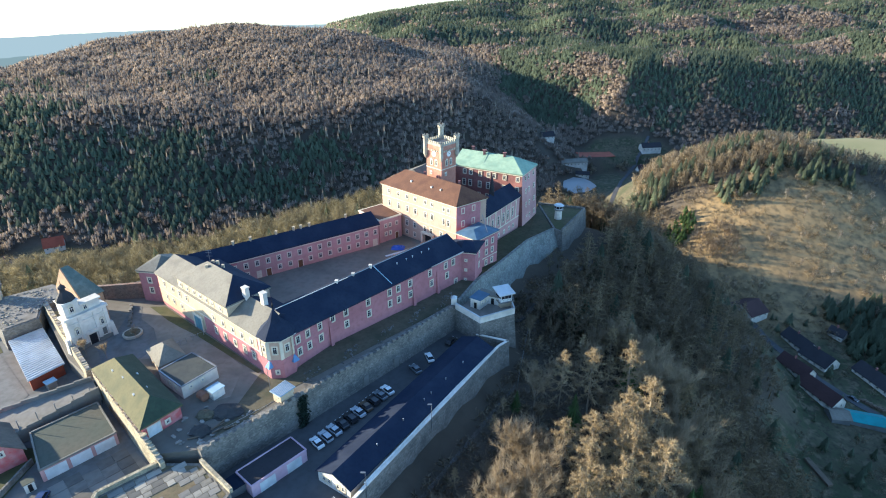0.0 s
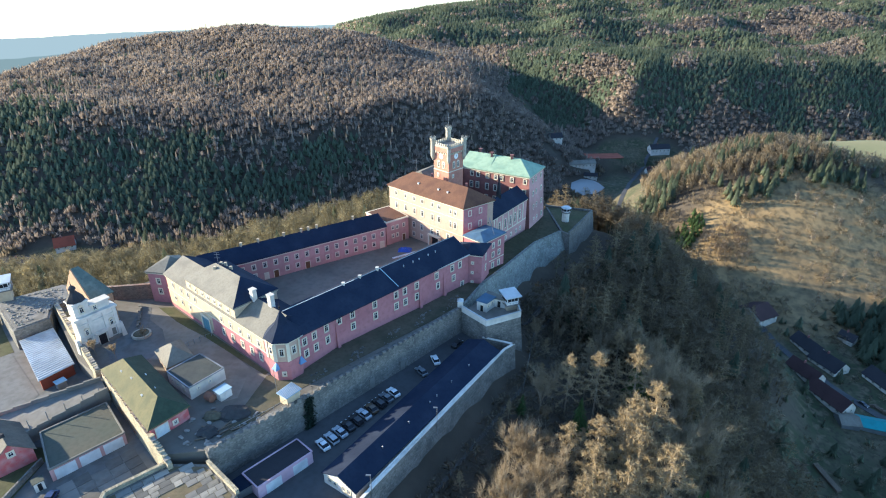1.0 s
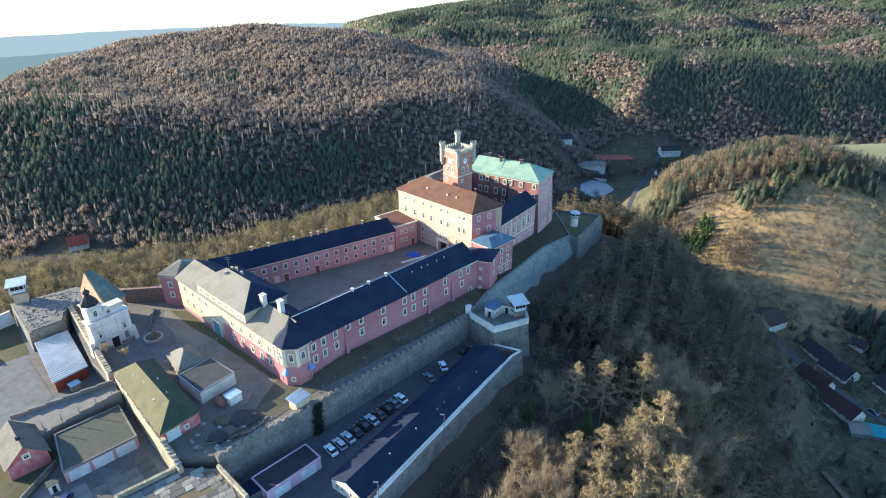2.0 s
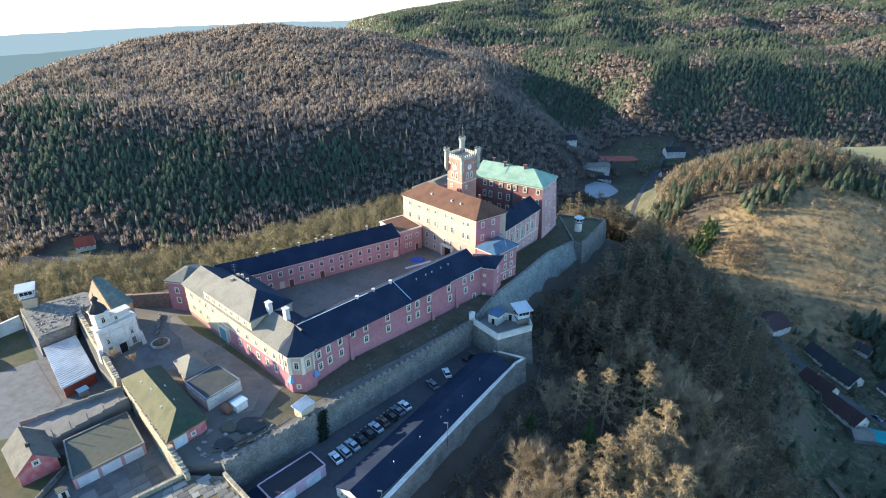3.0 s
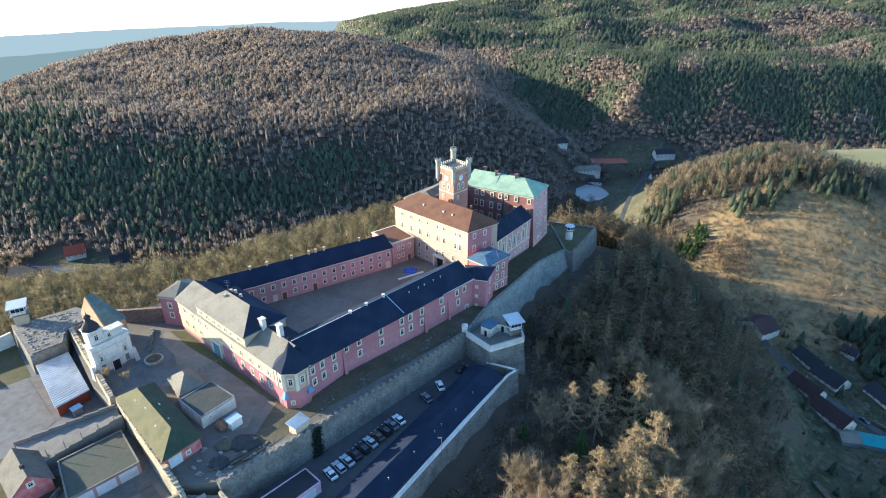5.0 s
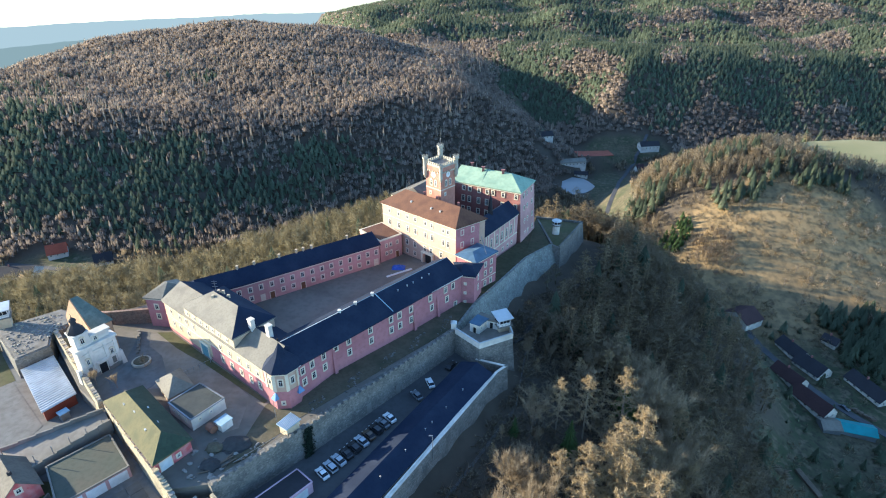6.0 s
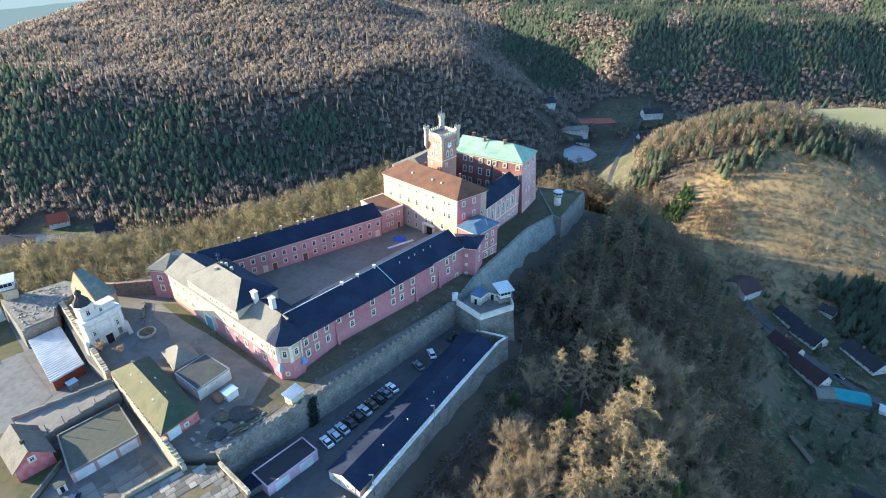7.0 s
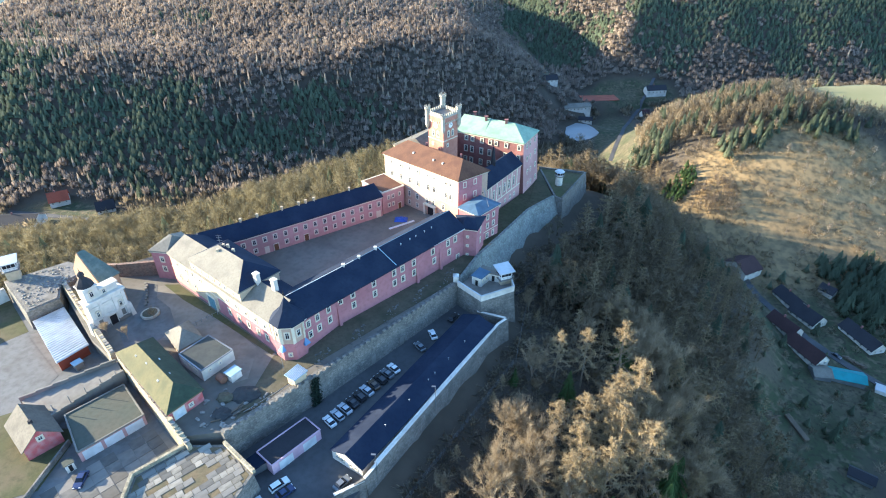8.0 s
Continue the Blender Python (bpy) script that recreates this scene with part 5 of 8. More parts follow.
# ---- cars ----
def car_shell(length, width, h, estate):
    """Side outline swept across, narrowed above the waist."""
    L, W = length / 2, width / 2
    low = [(-L, 0.28), (-L + 0.02, 0.62), (-L + 0.18, 0.8), (-0.28 * length, 0.9), (0.34 * length if estate else 0.28 * length, 0.95), (L - 0.1, 0.9 if not estate else 0.95), (L, 0.55), (L - 0.02, 0.28)]
    bm = bmesh.new()
    n = len(low)
    s0 = [bm.verts.new((x, -W, z)) for x, z in low]
    s1 = [bm.verts.new((x, W, z)) for x, z in low]
    bm.faces.new(s0)
    bm.faces.new(s1[::-1])
    for k in range(n):
        bm.faces.new((s0[k], s1[k], s1[(k + 1) % n], s0[(k + 1) % n]))
    bmesh.ops.bevel(bm, geom=bm.edges[:], offset=0.07, segments=2, affect="EDGES")
    return bm


def cabin(length, width, h, estate, inset=0.0):
    W = width / 2
    xs0, xs1 = -0.22 * length, (0.47 if estate else 0.40) * length
    lo = [(xs0, -W * 0.94), (xs1, -W * 0.94), (xs1, W * 0.94), (xs0, W * 0.94)]
    hi = [(xs0 + 0.75, -W * 0.74), (xs1 - (0.3 if estate else 0.65), -W * 0.74), (xs1 - (0.3 if estate else 0.65), W * 0.74), (xs0 + 0.75, W * 0.74)]
    return lo, hi


CARS = {}


def car(x, y, z, heading, colour, label, length=4.3, estate=False, estate_h=1.47):
    c = thing("parked_car", x, y, z, label, "car", "parked cars")
    c.rotation_euler = (0, 0, radians(heading))
    key = (length, estate)
    if key not in CARS:
        lo, hi = cabin(length, 1.75, estate_h, estate)
        glassb = block(lo, 0.86, estate_h - 0.06, hi)
        top = block([(a * 1.0, b * 1.0) for a, b in hi], estate_h - 0.065, estate_h)
        wheel = bmesh.new()
        bmesh.ops.create_cone(wheel, cap_ends=True, segments=16, radius1=0.31, radius2=0.31, depth=0.22, matrix=Matrix.Rotation(radians(90), 4, "X"))
        rim = bmesh.new()
        bmesh.ops.create_cone(rim, cap_ends=True, segments=12, radius1=0.19, radius2=0.17, depth=0.24, matrix=Matrix.Rotation(radians(90), 4, "X"))
        lamp = box(bmesh.new(), -0.06, 0.06, -0.22, 0.22, -0.08, 0.08)
        CARS[key] = (car_shell(length, 1.75, estate_h, estate), glassb, top, wheel, rim, lamp)
    shell, glassb, top, wheel, rim, lamp = CARS[key]
    mat = paint("car_paint", colour)
    def put(name, b, m, parent, at=(0, 0, 0)):
        ob = new(name, data(name, b.copy(), m))
        ob.parent = parent
        ob.location = at
        return ob
    put("body", shell, mat, c)
    put("cabin_glass", glassb, GLASS, c)
    put("roof_panel", top, mat, c)
    for sx in (-0.31, 0.30):
        for sy in (-0.78, 0.78):
            w = put("wheel", wheel, TYRE, c, (sx * length, sy, 0.31))
            put("rim", rim, STEEL, w)
    for sy in (-0.62, 0.62):
        put("headlight", lamp, CLOCK, c, (-length / 2 + 0.1, sy, 0.68))
    return c


WHITEC, SILVER, BLACKC, BROWNC, NAVY, GREYC = (0.75, 0.75, 0.73), (0.42, 0.44, 0.46), (0.02, 0.02, 0.022), (0.09, 0.06, 0.035), (0.02, 0.03, 0.09), (0.13, 0.14, 0.15)
row_cars = ((WHITEC, "white hatchback"), (SILVER, "silver estate car"), (SILVER, "silver hatchback"), (BLACKC, "black saloon"), (BLACKC, "black hatchback"), (SILVER, "silver hatchback"), (BROWNC, "dark brown saloon"), (BLACKC, "black hatchback"), (GREYC, "dark grey estate car"), (WHITEC, "white estate car with a dark roof rail"))
for k, (col, lab) in enumerate(row_cars):
    t = k / 9
    car(-32.6 + 13.4 * t, 93.0 + 18.6 * t, PARK_Z, 318 + (k % 3) * 2 - 2, col, lab + " parked below the rampart", 4.1 + 0.1 * (k % 3), k % 3 == 1)
car(-12.8, 120.4, PARK_Z, 308, GREYC, "grey hatchback parked below the rampart")
car(-9.5, 125.7, PARK_Z, 292, WHITEC, "white hatchback standing apart in the car park", 4.2)
car(-3.8, 133.6, PARK_Z, 240, BLACKC, "black hatchback in the far corner of the car park")
car(-39.8, 75.4, PARK_Z, 225, WHITEC, "white estate car parked by the garage", 4.5, True)
car(-38.0, 73.6, PARK_Z, 228, NAVY, "dark blue saloon parked by the garage")
car(-44.0, 70.5, PARK_Z, 228, SILVER, "silver hatchback parked under the terrace")
car(-26.2, 76.4, PARK_Z, 232, GREYC, "dark grey hatchback beside the outer wall")
car(-81.5, 72.6, YARD_Z, 98, NAVY, "dark blue saloon in the garage yard", 4.4)

# ---- church ----
CF0, CF1 = (-100.9, 114.9), (-95.6, 123.3)
ch = thing("church", -103, 124, COURT_Z, "white baroque church front with a dark green roof", "church")
cn = inward(CF0, CF1, 1.0)
def cpt(s, depth):
    d = (Vector(CF1) - Vector(CF0)).normalized()
    v = Vector(CF0) + d * s + cn * depth
    return (v.x, v.y)
part("front_wall", block([cpt(0, 0), cpt(10, 0), cpt(10, 3), cpt(0, 3)], 3, 16.2), WHITE, ch, "white stucco front")
part("front_cornice", block([cpt(-0.4, -0.45), cpt(10.4, -0.45), cpt(10.4, 3.2), cpt(-0.4, 3.2)], 16.2, 16.8), WHITE, ch)
part("upper_front", block([cpt(4.3, 0.8), cpt(9.2, 0.8), cpt(9.2, 3), cpt(4.3, 3)], 16.8, 18.7), WHITE, ch)
part("upper_cornice", block([cpt(4.4, 0.4), cpt(9.6, 0.4), cpt(9.6, 3.2), cpt(4.4, 3.2)], 18.7, 19.1), WHITE, ch)
part("tower_stage", block([cpt(0.6, 0.5), cpt(4.2, 0.5), cpt(4.2, 4.2), cpt(0.6, 4.2)], 16.8, 20.6), WHITE, ch)
part("tower_cornice", block([cpt(0.3, 0.2), cpt(4.5, 0.2), cpt(4.5, 4.5), cpt(0.3, 4.5)], 20.6, 20.9), WHITE, ch)
dome_at = cpt(2.4, 2.4)
bm = bmesh.new()
for z0, z1, r0, r1 in ((20.9, 21.6, 2.3, 2.05), (21.6, 22.6, 2.05, 1.35), (22.6, 23.3, 1.35, 0.75), (23.3, 24.2, 0.75, 0.62), (24.2, 24.6, 0.95, 0.85), (24.6, 25.2, 0.85, 0.25), (25.2, 26.4, 0.12, 0.03)):
    tube(bm, *dome_at, z0, z1, r0, r1, 8, 0.4)
part("onion_cap", bm, DARKTILE, ch, "dark shingled onion cap")
for s in (0.5, 3.2, 6.9, 9.5):
    part("pilaster", box(bmesh.new(), s - 0.45, s + 0.45, -0.28, 0.05, 7, 16.2, facing(CF0, CF1, 0, 0)), WHITE, ch)
for s, d in ((-0.7, 0.1), (10.3, -0.1)):
    lo = [cpt(s - 0.8, -1.6), cpt(s + 0.8, -1.6), cpt(s + 0.8, 1.0), cpt(s - 0.8, 1.0)]
    hi = [cpt(s - 0.4, -0.1), cpt(s + 0.4, -0.1), cpt(s + 0.4, 1.0), cpt(s - 0.4, 1.0)]
    part("buttress", block(lo, 3, 11.0, hi), WHITE, ch)
row(ch, CF0, CF1, (1.9, 8.2), 12.2, 0.7, 1.5)
window(ch, facing(CF0, CF1, 2.4, 18.6, -0.5), 0.9, 1.6)
window(ch, facing(CF0, CF1, 5.6, 17.7, -0.8), 0.8, 1.2)
door(ch, facing(CF0, CF1, 5.1, COURT_Z), 1.9, 3.0, DARK, "dark church doorway")


def arch(parent, m, r, mat, name="arch_moulding", t=0.22, steps=8):
    """A half-round moulding over an opening."""
    bm = bmesh.new()
    for k in range(steps):
        a, b = math.pi * k / steps, math.pi * (k + 1) / steps
        beam(bm, m @ Vector((r * math.cos(a), -0.08, r * math.sin(a))), m @ Vector((r * math.cos(b), -0.08, r * math.sin(b))), t, t)
    return part(name, bm, mat, parent)


arch(ch, facing(CF0, CF1, 2.4, 19.4, -0.45), 0.62, CREAM)
arch(ch, facing(CF0, CF1, 5.1, 10.0, 0.1), 1.15, CREAM)
for s in (1.9, 8.2):
    arch(ch, facing(CF0, CF1, s, 13.0), 0.55, CREAM)
    part("niche", box(bmesh.new(), s - 0.5, s + 0.5, -0.04, 0.1, 8.3, 10.3, facing(CF0, CF1, 0, 0)), CONCRETE, ch, "shallow grey niche")
for z in (10.95, 14.6):
    part("stone_band", box(bmesh.new(), -0.1, 10.0, -0.36, 0.02, z, z + 0.3, facing(CF0, CF1, 0, 0)), WHITE, ch)
for s0, s1 in ((-0.1, 3.9), (6.3, 10.0)):
    part("plinth", box(bmesh.new(), s0, s1, -0.42, 0.02, 7.0, 8.0, facing(CF0, CF1, 0, 0)), CONCRETE, ch, "grey stained stone plinth")
part("door_arch", box(bmesh.new(), 3.4, 6.8, -0.5, 0.0, 10.4, 10.9, facing(CF0, CF1, 0, 0)), WHITE, ch)
# nave: brick gable to the south-west, hipped at the other end
gl, gr = Vector((-114.3, 131.2)), Vector((-103.4, 124.9))
along = Vector((0.5, 0.866))
hr, hl = gr + along * 6.0, gl + along * 6.0
part("nave_wall", block([gl, gr, hr, hl], 3, 16.8), ORANGEWALL, ch, "orange nave wall")
part("choir_link", block([cpt(1.5, 2.8), cpt(9.0, 2.8), cpt(11.0, 8.5), cpt(7.2, 8.0), cpt(2.0, 6.0)], 3, 16.4), WHITE, ch)
gm = (gl + gr) / 2
bm = bmesh.new()
tri = [bm.verts.new((v.x, v.y, z)) for v, z in ((gl, 16.8), (gr, 16.8), (gm, 24.4))]
back_ = [bm.verts.new(v.co + Vector((along.x, along.y, 0)) * 0.5) for v in tri]
bm.faces.new(tri)
bm.faces.new(back_[::-1])
for k in range(3):
    bm.faces.new((tri[k], tri[(k + 1) % 3], back_[(k + 1) % 3], back_[k]))
part("gable", bm, ORANGEWALL, ch, "orange rendered gable")
bm = bmesh.new()
out_r, out_l = (gr - gl).normalized() * 0.4, (gl - gr).normalized() * 0.4
e_ = [gr + out_r + along * 0.3, hr + out_r + along * 0.4, hl + out_l + along * 0.4, gl + out_l + along * 0.3]
k0, k1 = gm + along * 0.3, gm + along * 2.2
vs = [bm.verts.new((v.x, v.y, 16.7)) for v in e_] + [bm.verts.new((k0.x, k0.y, 24.5)), bm.verts.new((k1.x, k1.y, 24.5))]
lo = [bm.verts.new(v.co - Vector((0, 0, 0.25))) for v in vs[:4]]
for f in ((0, 1, 5, 4), (1, 2, 5), (2, 3, 4, 5), (3, 0, 4)):
    bm.faces.new([vs[i] for i in f])
bm.faces.new(lo[::-1])
for i in range(4):
    bm.faces.new((lo[i], lo[(i + 1) % 4], vs[(i + 1) % 4], vs[i]))
part("roof", bm, DARKGREEN, ch, "dark green copper roof")

# ---- tin-roofed shed ----
tp = [(-122.9, 119.6), (-105.7, 103.6), (-101.4, 111.0), (-118.0, 126.4)]
ts = thing("tin_roofed_shed", -112, 115, YARD_Z, "red-brown shed with a ribbed silver tin roof", "shed")
part("wall", block(grow(tp, -0.4), 2.5, 6.2), REDWALL, ts)
part("roof", block(tp, 6.2, 6.45), TIN, ts)
for k in range(23):
    a, b = mid(tp[0], tp[1], (k + 0.5) / 23), mid(tp[3], tp[2], (k + 0.5) / 23)
    part("roof_rib", beam(bmesh.new(), (*a, 6.5), (*b, 6.5), 0.16, 0.14), TIN, ts)
kb = thing("small_kiosk", -101.6, 105.8, YARD_Z, "small grey kiosk with a pale roof", "kiosk")
part("wall", box(bmesh.new(), -1.0, 1.0, -0.9, 0.9, 3, 5.0, pose(-101.9, 105.6, 0, 0, 0, 58)), STEEL, kb)
part("roof", box(bmesh.new(), -1.25, 1.25, -1.1, 1.1, 5.0, 5.15, pose(-101.9, 105.6, 0, 0, 0, 58)), LIGHTBLUE, kb)

# ---- three-door garage ----
gp = [(-84.2, 77.3), (-74.8, 88.3), (-84.6, 97.5), (-93.4, 87.3)]
ga = thing("vehicle_garage", -84, 88, YARD_Z, "pink garage with three pale doors and a flat felt roof", "garage")
part("wall", block(gp, 2.5, 6.0), PALEPINK, ga)
part("roof", block(grow(gp, -0.2), 6.0, 6.15), FELT, ga)
for i in range(4):
    p, q = gp[i], gp[(i + 1) % 4]
    part("roof_edge", box(bmesh.new(), 0, (Vector(q) - Vector(p)).length - 0.25, -0.1, 0.25, 5.95, 6.35, facing(p, q, 0, 0)), CONCRETE, ga)
for s in (2.7, 7.3, 11.9):
    part("garage_door", box(bmesh.new(), s - 1.95, s + 1.95, -0.07, 0.1, 3.02, 5.6, facing(gp[0], gp[1], 0, 0)), DOORWHITE, ga, "pale folding garage door")
kn = thing("meter_kiosk", -85.2, 75.6, YARD_Z, "small white kiosk beside the garage", "kiosk")
part("wall", box(bmesh.new(), -0.9, 0.9, -0.8, 0.8, 3, 5.2, pose(-85.6, 75.5, 0, 0, 0, 49)), WHITE, kn)
part("roof", box(bmesh.new(), -1.05, 1.05, -0.95, 0.95, 5.2, 5.32, pose(-85.6, 75.5, 0, 0, 0, 49)), FELT, kn)
part("opening", box(bmesh.new(), -0.3, 0.4, -0.84, -0.7, 3.1, 4.9, pose(-85.6, 75.5, 0, 0, 0, 49)), DARK, kn)

# ---- green-roofed building and the tall yellow wall ----
structure("wall_yard_divider", wall_line(bmesh.new(), [(-89.2, 104.2, 9.6), (-66.8, 84.6, 9.4), (-60.2, 79.2, 7.2)], 2, 9, 0.9, 0.3), PALESTONE, "tall sunlit rubble wall between the yards", "wall")
gpn = [(-88.0, 103.8), (-66.6, 85.4), (-61.9, 92.6), (-82.0, 109.4)]
gb = thing("green_roofed_building", -75, 97, COURT_Z, "pink building with a mossy green hipped roof", "building")
part("wall", block(gpn, 3, 10.4), FADEDRED, gb, "pink rendered wall")
# slopes turned from the sun get a darker moss colour, shade painted in
part("roof", roof(grow(gpn, 0.5), 10.7, ((-81.6, 103.0), (-66.6, 90.6)), 14.8, other=True), (MOSSROOF, SHADEDMOSS), gb)
for f, o in ((0.2, 0.4), (0.42, 0.25), (0.45, -0.35), (0.75, 0.4), (0.8, -0.2)):
    p = mid(mid((-81.6, 103.0), (-67.6, 91.4), f), mid(gpn[0], gpn[1], f) if o > 0 else mid(gpn[3], gpn[2], f), abs(o))
    part("roof_light", box(bmesh.new(), -0.35, 0.35, -0.3, 0.3, 12.2, 14.6 - abs(o) * 3.2, pose(p[0], p[1], 0, 0, 0, -41)), TIN, gb)
row(gb, gpn[1], gpn[2], (5.4,), 8.4, 0.7, 0.8)
door(gb, facing(gpn[1], gpn[2], 2.4, COURT_Z), 2.6, 2.6, DOORWHITE, "wide pale double door")

# ---- red gabled house ----
ra_, rb_ = (-96.1, 77.0), (-91.4, 82.6)
rc_, rd_ = (-99.8, 89.2), (-104.5, 83.6)
rh = thing("red_gabled_house", -98, 83, YARD_Z, "small faded red house with a steep grey roof", "house")
part("wall", block([ra_, rb_, rc_, rd_], 2.5, 6.6), FADEDRED, rh)
bm = bmesh.new()
t0 = [bm.verts.new((*p, z)) for p, z in ((ra_, 6.6), (rb_, 6.6), (mid(ra_, rb_), 10.0))]
t1 = [bm.verts.new((*p, z)) for p, z in ((rd_, 6.6), (rc_, 6.6), (mid(rd_, rc_), 10.0))]
bm.faces.new(t0)
bm.faces.new(t1[::-1])
for k in range(3):
    bm.faces.new((t0[k], t0[(k + 1) % 3], t1[(k + 1) % 3], t1[k]))
part("gable", bm, FADEDRED, rh)
q4 = grow([ra_, rb_, rc_, rd_], 0.55)
bm = bmesh.new()
vs = [bm.verts.new((*p, z)) for p, z in ((q4[0], 6.3), (q4[1], 6.3), (q4[2], 6.3), (q4[3], 6.3), (mid(q4[0], q4[1]), 10.25), (mid(q4[3], q4[2]), 10.25))]
lo = [bm.verts.new(v.co - Vector((0, 0, 0.2))) for v in vs]
for f in ((1, 2, 5, 4), (3, 0, 4, 5)):
    bm.faces.new([vs[i] for i in f])
    bm.faces.new([lo[i] for i in f[::-1]])
for i, j in ((0, 4), (4, 1), (1, 2), (2, 5), (5, 3), (3, 0)):
    bm.faces.new((vs[i], vs[j], lo[j], lo[i]))
part("roof", bm, OLDSHINGLE, rh)
window(rh, facing(ra_, rb_, 3.65, 7.4), 0.9, 1.0)
p = mid(mid(q4[0], q4[1]), mid(q4[3], q4[2]), 0.3)
part("chimney", box(bmesh.new(), p[0] - 0.3, p[0] + 0.3, p[1] - 0.3, p[1] + 0.3, 9.5, 10.9), DARKTILE, rh)

# ---- white flat-roofed annex, pavilion and clutter ----
wp = [(-64.4, 98.6), (-59.4, 106.4), (-67.8, 111.7), (-72.6, 104.2)]
wb = thing("white_annex", -66, 105, COURT_Z, "white flat-roofed annex with dark roofing felt", "building")
part("wall", block(wp, 6.5, 10.4), WHITE, wb)
part("roof", block(grow(wp, -0.3), 10.4, 10.5), DARKFELT, wb)
for i in range(4):
    p, q = wp[i], wp[(i + 1) % 4]
    part("parapet", box(bmesh.new(), 0, (Vector(q) - Vector(p)).length - 0.3, -0.1, 0.2, 10.3, 10.58, facing(p, q, 0, 0)), STEEL, wb)
row(wb, wp[0], wp[1], (2.2, 5.2), 9.2, 0.45, 0.7)
row(wb, wp[3], wp[0], (2.0, 4.6, 7.2), 9.0, 0.7, 0.9)
pp = [(-80.0, 112.2), (-73.2, 105.4), (-69.0, 110.9), (-75.8, 117.6)]
pv = thing("courtyard_pavilion", -74.6, 111.4, COURT_Z, "small square cream pavilion with a hipped grey roof", "building")
part("wall", block(grow(pp, -0.5), 6.5, 10.1), LITSALMON, pv)
part("roof", roof(pp, 10.4, (mid(mid(pp[0], pp[3]), mid(pp[1], pp[2]), 0.36), mid(mid(pp[0], pp[3]), mid(pp[1], pp[2]), 0.52)), 12.9), GREYROOF, pv)
row(pv, pp[0], pp[1], (2.4, 4.8, 7.2), 8.8, 0.7, 1.3, -0.5)
bx = thing("blue_container_hut", -57.2, 99.4, COURT_Z, "pale hut with a light blue sheet roof", "hut")
part("wall", box(bmesh.new(), -1.2, 1.2, -1.5, 1.5, 7, 9.2, pose(-57.4, 100.2, 0, 0, 0, -32)), WHITE, bx)
part("roof", box(bmesh.new(), -1.4, 1.4, -1.7, 1.7, 9.2, 9.35, pose(-57.4, 100.2, 0, 0, 0, -32)), LIGHTBLUE, bx)
tk = thing("rusty_tank", -59.8, 98.6, COURT_Z, "rusty brown steel tank", "tank")
bm = bmesh.new()
bmesh.ops.create_cone(bm, cap_ends=True, segments=16, radius1=1.0, radius2=1.0, depth=2.2, matrix=pose(-59.9, 98.7, 8.05, 90, 0, 58))
part("tank_shell", bm, RUSTY, tk)


def heap(name, x, y, z, r, h, mat, label, seed):
    rng = random.Random(seed)
    bm = bmesh.new()
    bmesh.ops.create_icosphere(bm, subdivisions=3, radius=1.0)
    for v in bm.verts:
        k = 1 + 0.35 * noise.noise(v.co * 2.3 + Vector((seed, 0, 0)))
        v.co = Vector((x + v.co.x * r * k, y + v.co.y * r * k * 0.8, z + max(-0.2, v.co.z) * h * k))
    tagged(new(name, data(name, bm, mat)), label, "heap")


heap("earth_mound", -52.6, 94.6, COURT_Z, 3.4, 1.1, DARKEARTH, "low heap of dark soil beside the annex", 3)
heap("stone_mound", -57.0, 93.4, COURT_Z, 2.2, 1.0, STONYEARTH, "grey-brown heap of builders' rubble", 5)
heap("soil_mound", -56.0, 88.5, COURT_Z, 2.4, 0.8, DARKEARTH, "low heap of dark gravel", 8)
rng = random.Random(4)
stone = bmesh.new()
bmesh.ops.create_icosphere(stone, subdivisions=1, radius=0.5)
for v in stone.verts:
    v.co = Vector((v.co.x * 1.2, v.co.y * 0.8, v.co.z * 0.5)) * (1 + 0.3 * noise.noise(v.co * 3))
pale = stone.copy()
stone_me = data("loose_stone", stone, RUBBLE)
pale_me = data("pale_stone", pale, PALESTONE)
for k in range(46):
    x, y = rng.uniform(-62, -46), rng.uniform(84, 96)
    if (x + 53) * 0.75 - (y - 82.5) * 0.66 > 0:
        continue
    ob = new("loose_stone", stone_me)
    ob.matrix_basis = pose(x, y, COURT_Z + 0.1, 0, 0, rng.uniform(0, 180)) @ Matrix.Scale(rng.uniform(0.5, 1.5), 4)
    tagged(ob, "loose grey building stone on the ground", "stone", "loose stones")
for k in range(7):
    x, y = rng.uniform(-60, -50), rng.uniform(86, 92)
    tagged(new("timber_beam", data("timber_beam", beam(bmesh.new(), (x, y, 7.25), (x + rng.uniform(-3, 3), y + rng.uniform(1, 3), 7.3), 0.25, 0.2), LOG)), "grey weathered timber beam lying on the ground", "beam", "loose beams")

# fountain, tree ring and bench stones in the forecourt
fo = thing("round_planter", -90.2, 123.3, COURT_Z, "round stone planter in the forecourt", "planter")
bm = tube(bmesh.new(), -90.2, 123.3, 7, 7.6, 2.45, 2.4, 24)
tube(bm, -90.2, 123.3, 7.6, 7.8, 2.55, 2.5, 24)
part("rim", bm, TURRET, fo, "pale stone rim")
part("soil", tube(bmesh.new(), -90.2, 123.3, 7.78, 7.9, 2.1, 1.8, 16), STONYEARTH, fo)
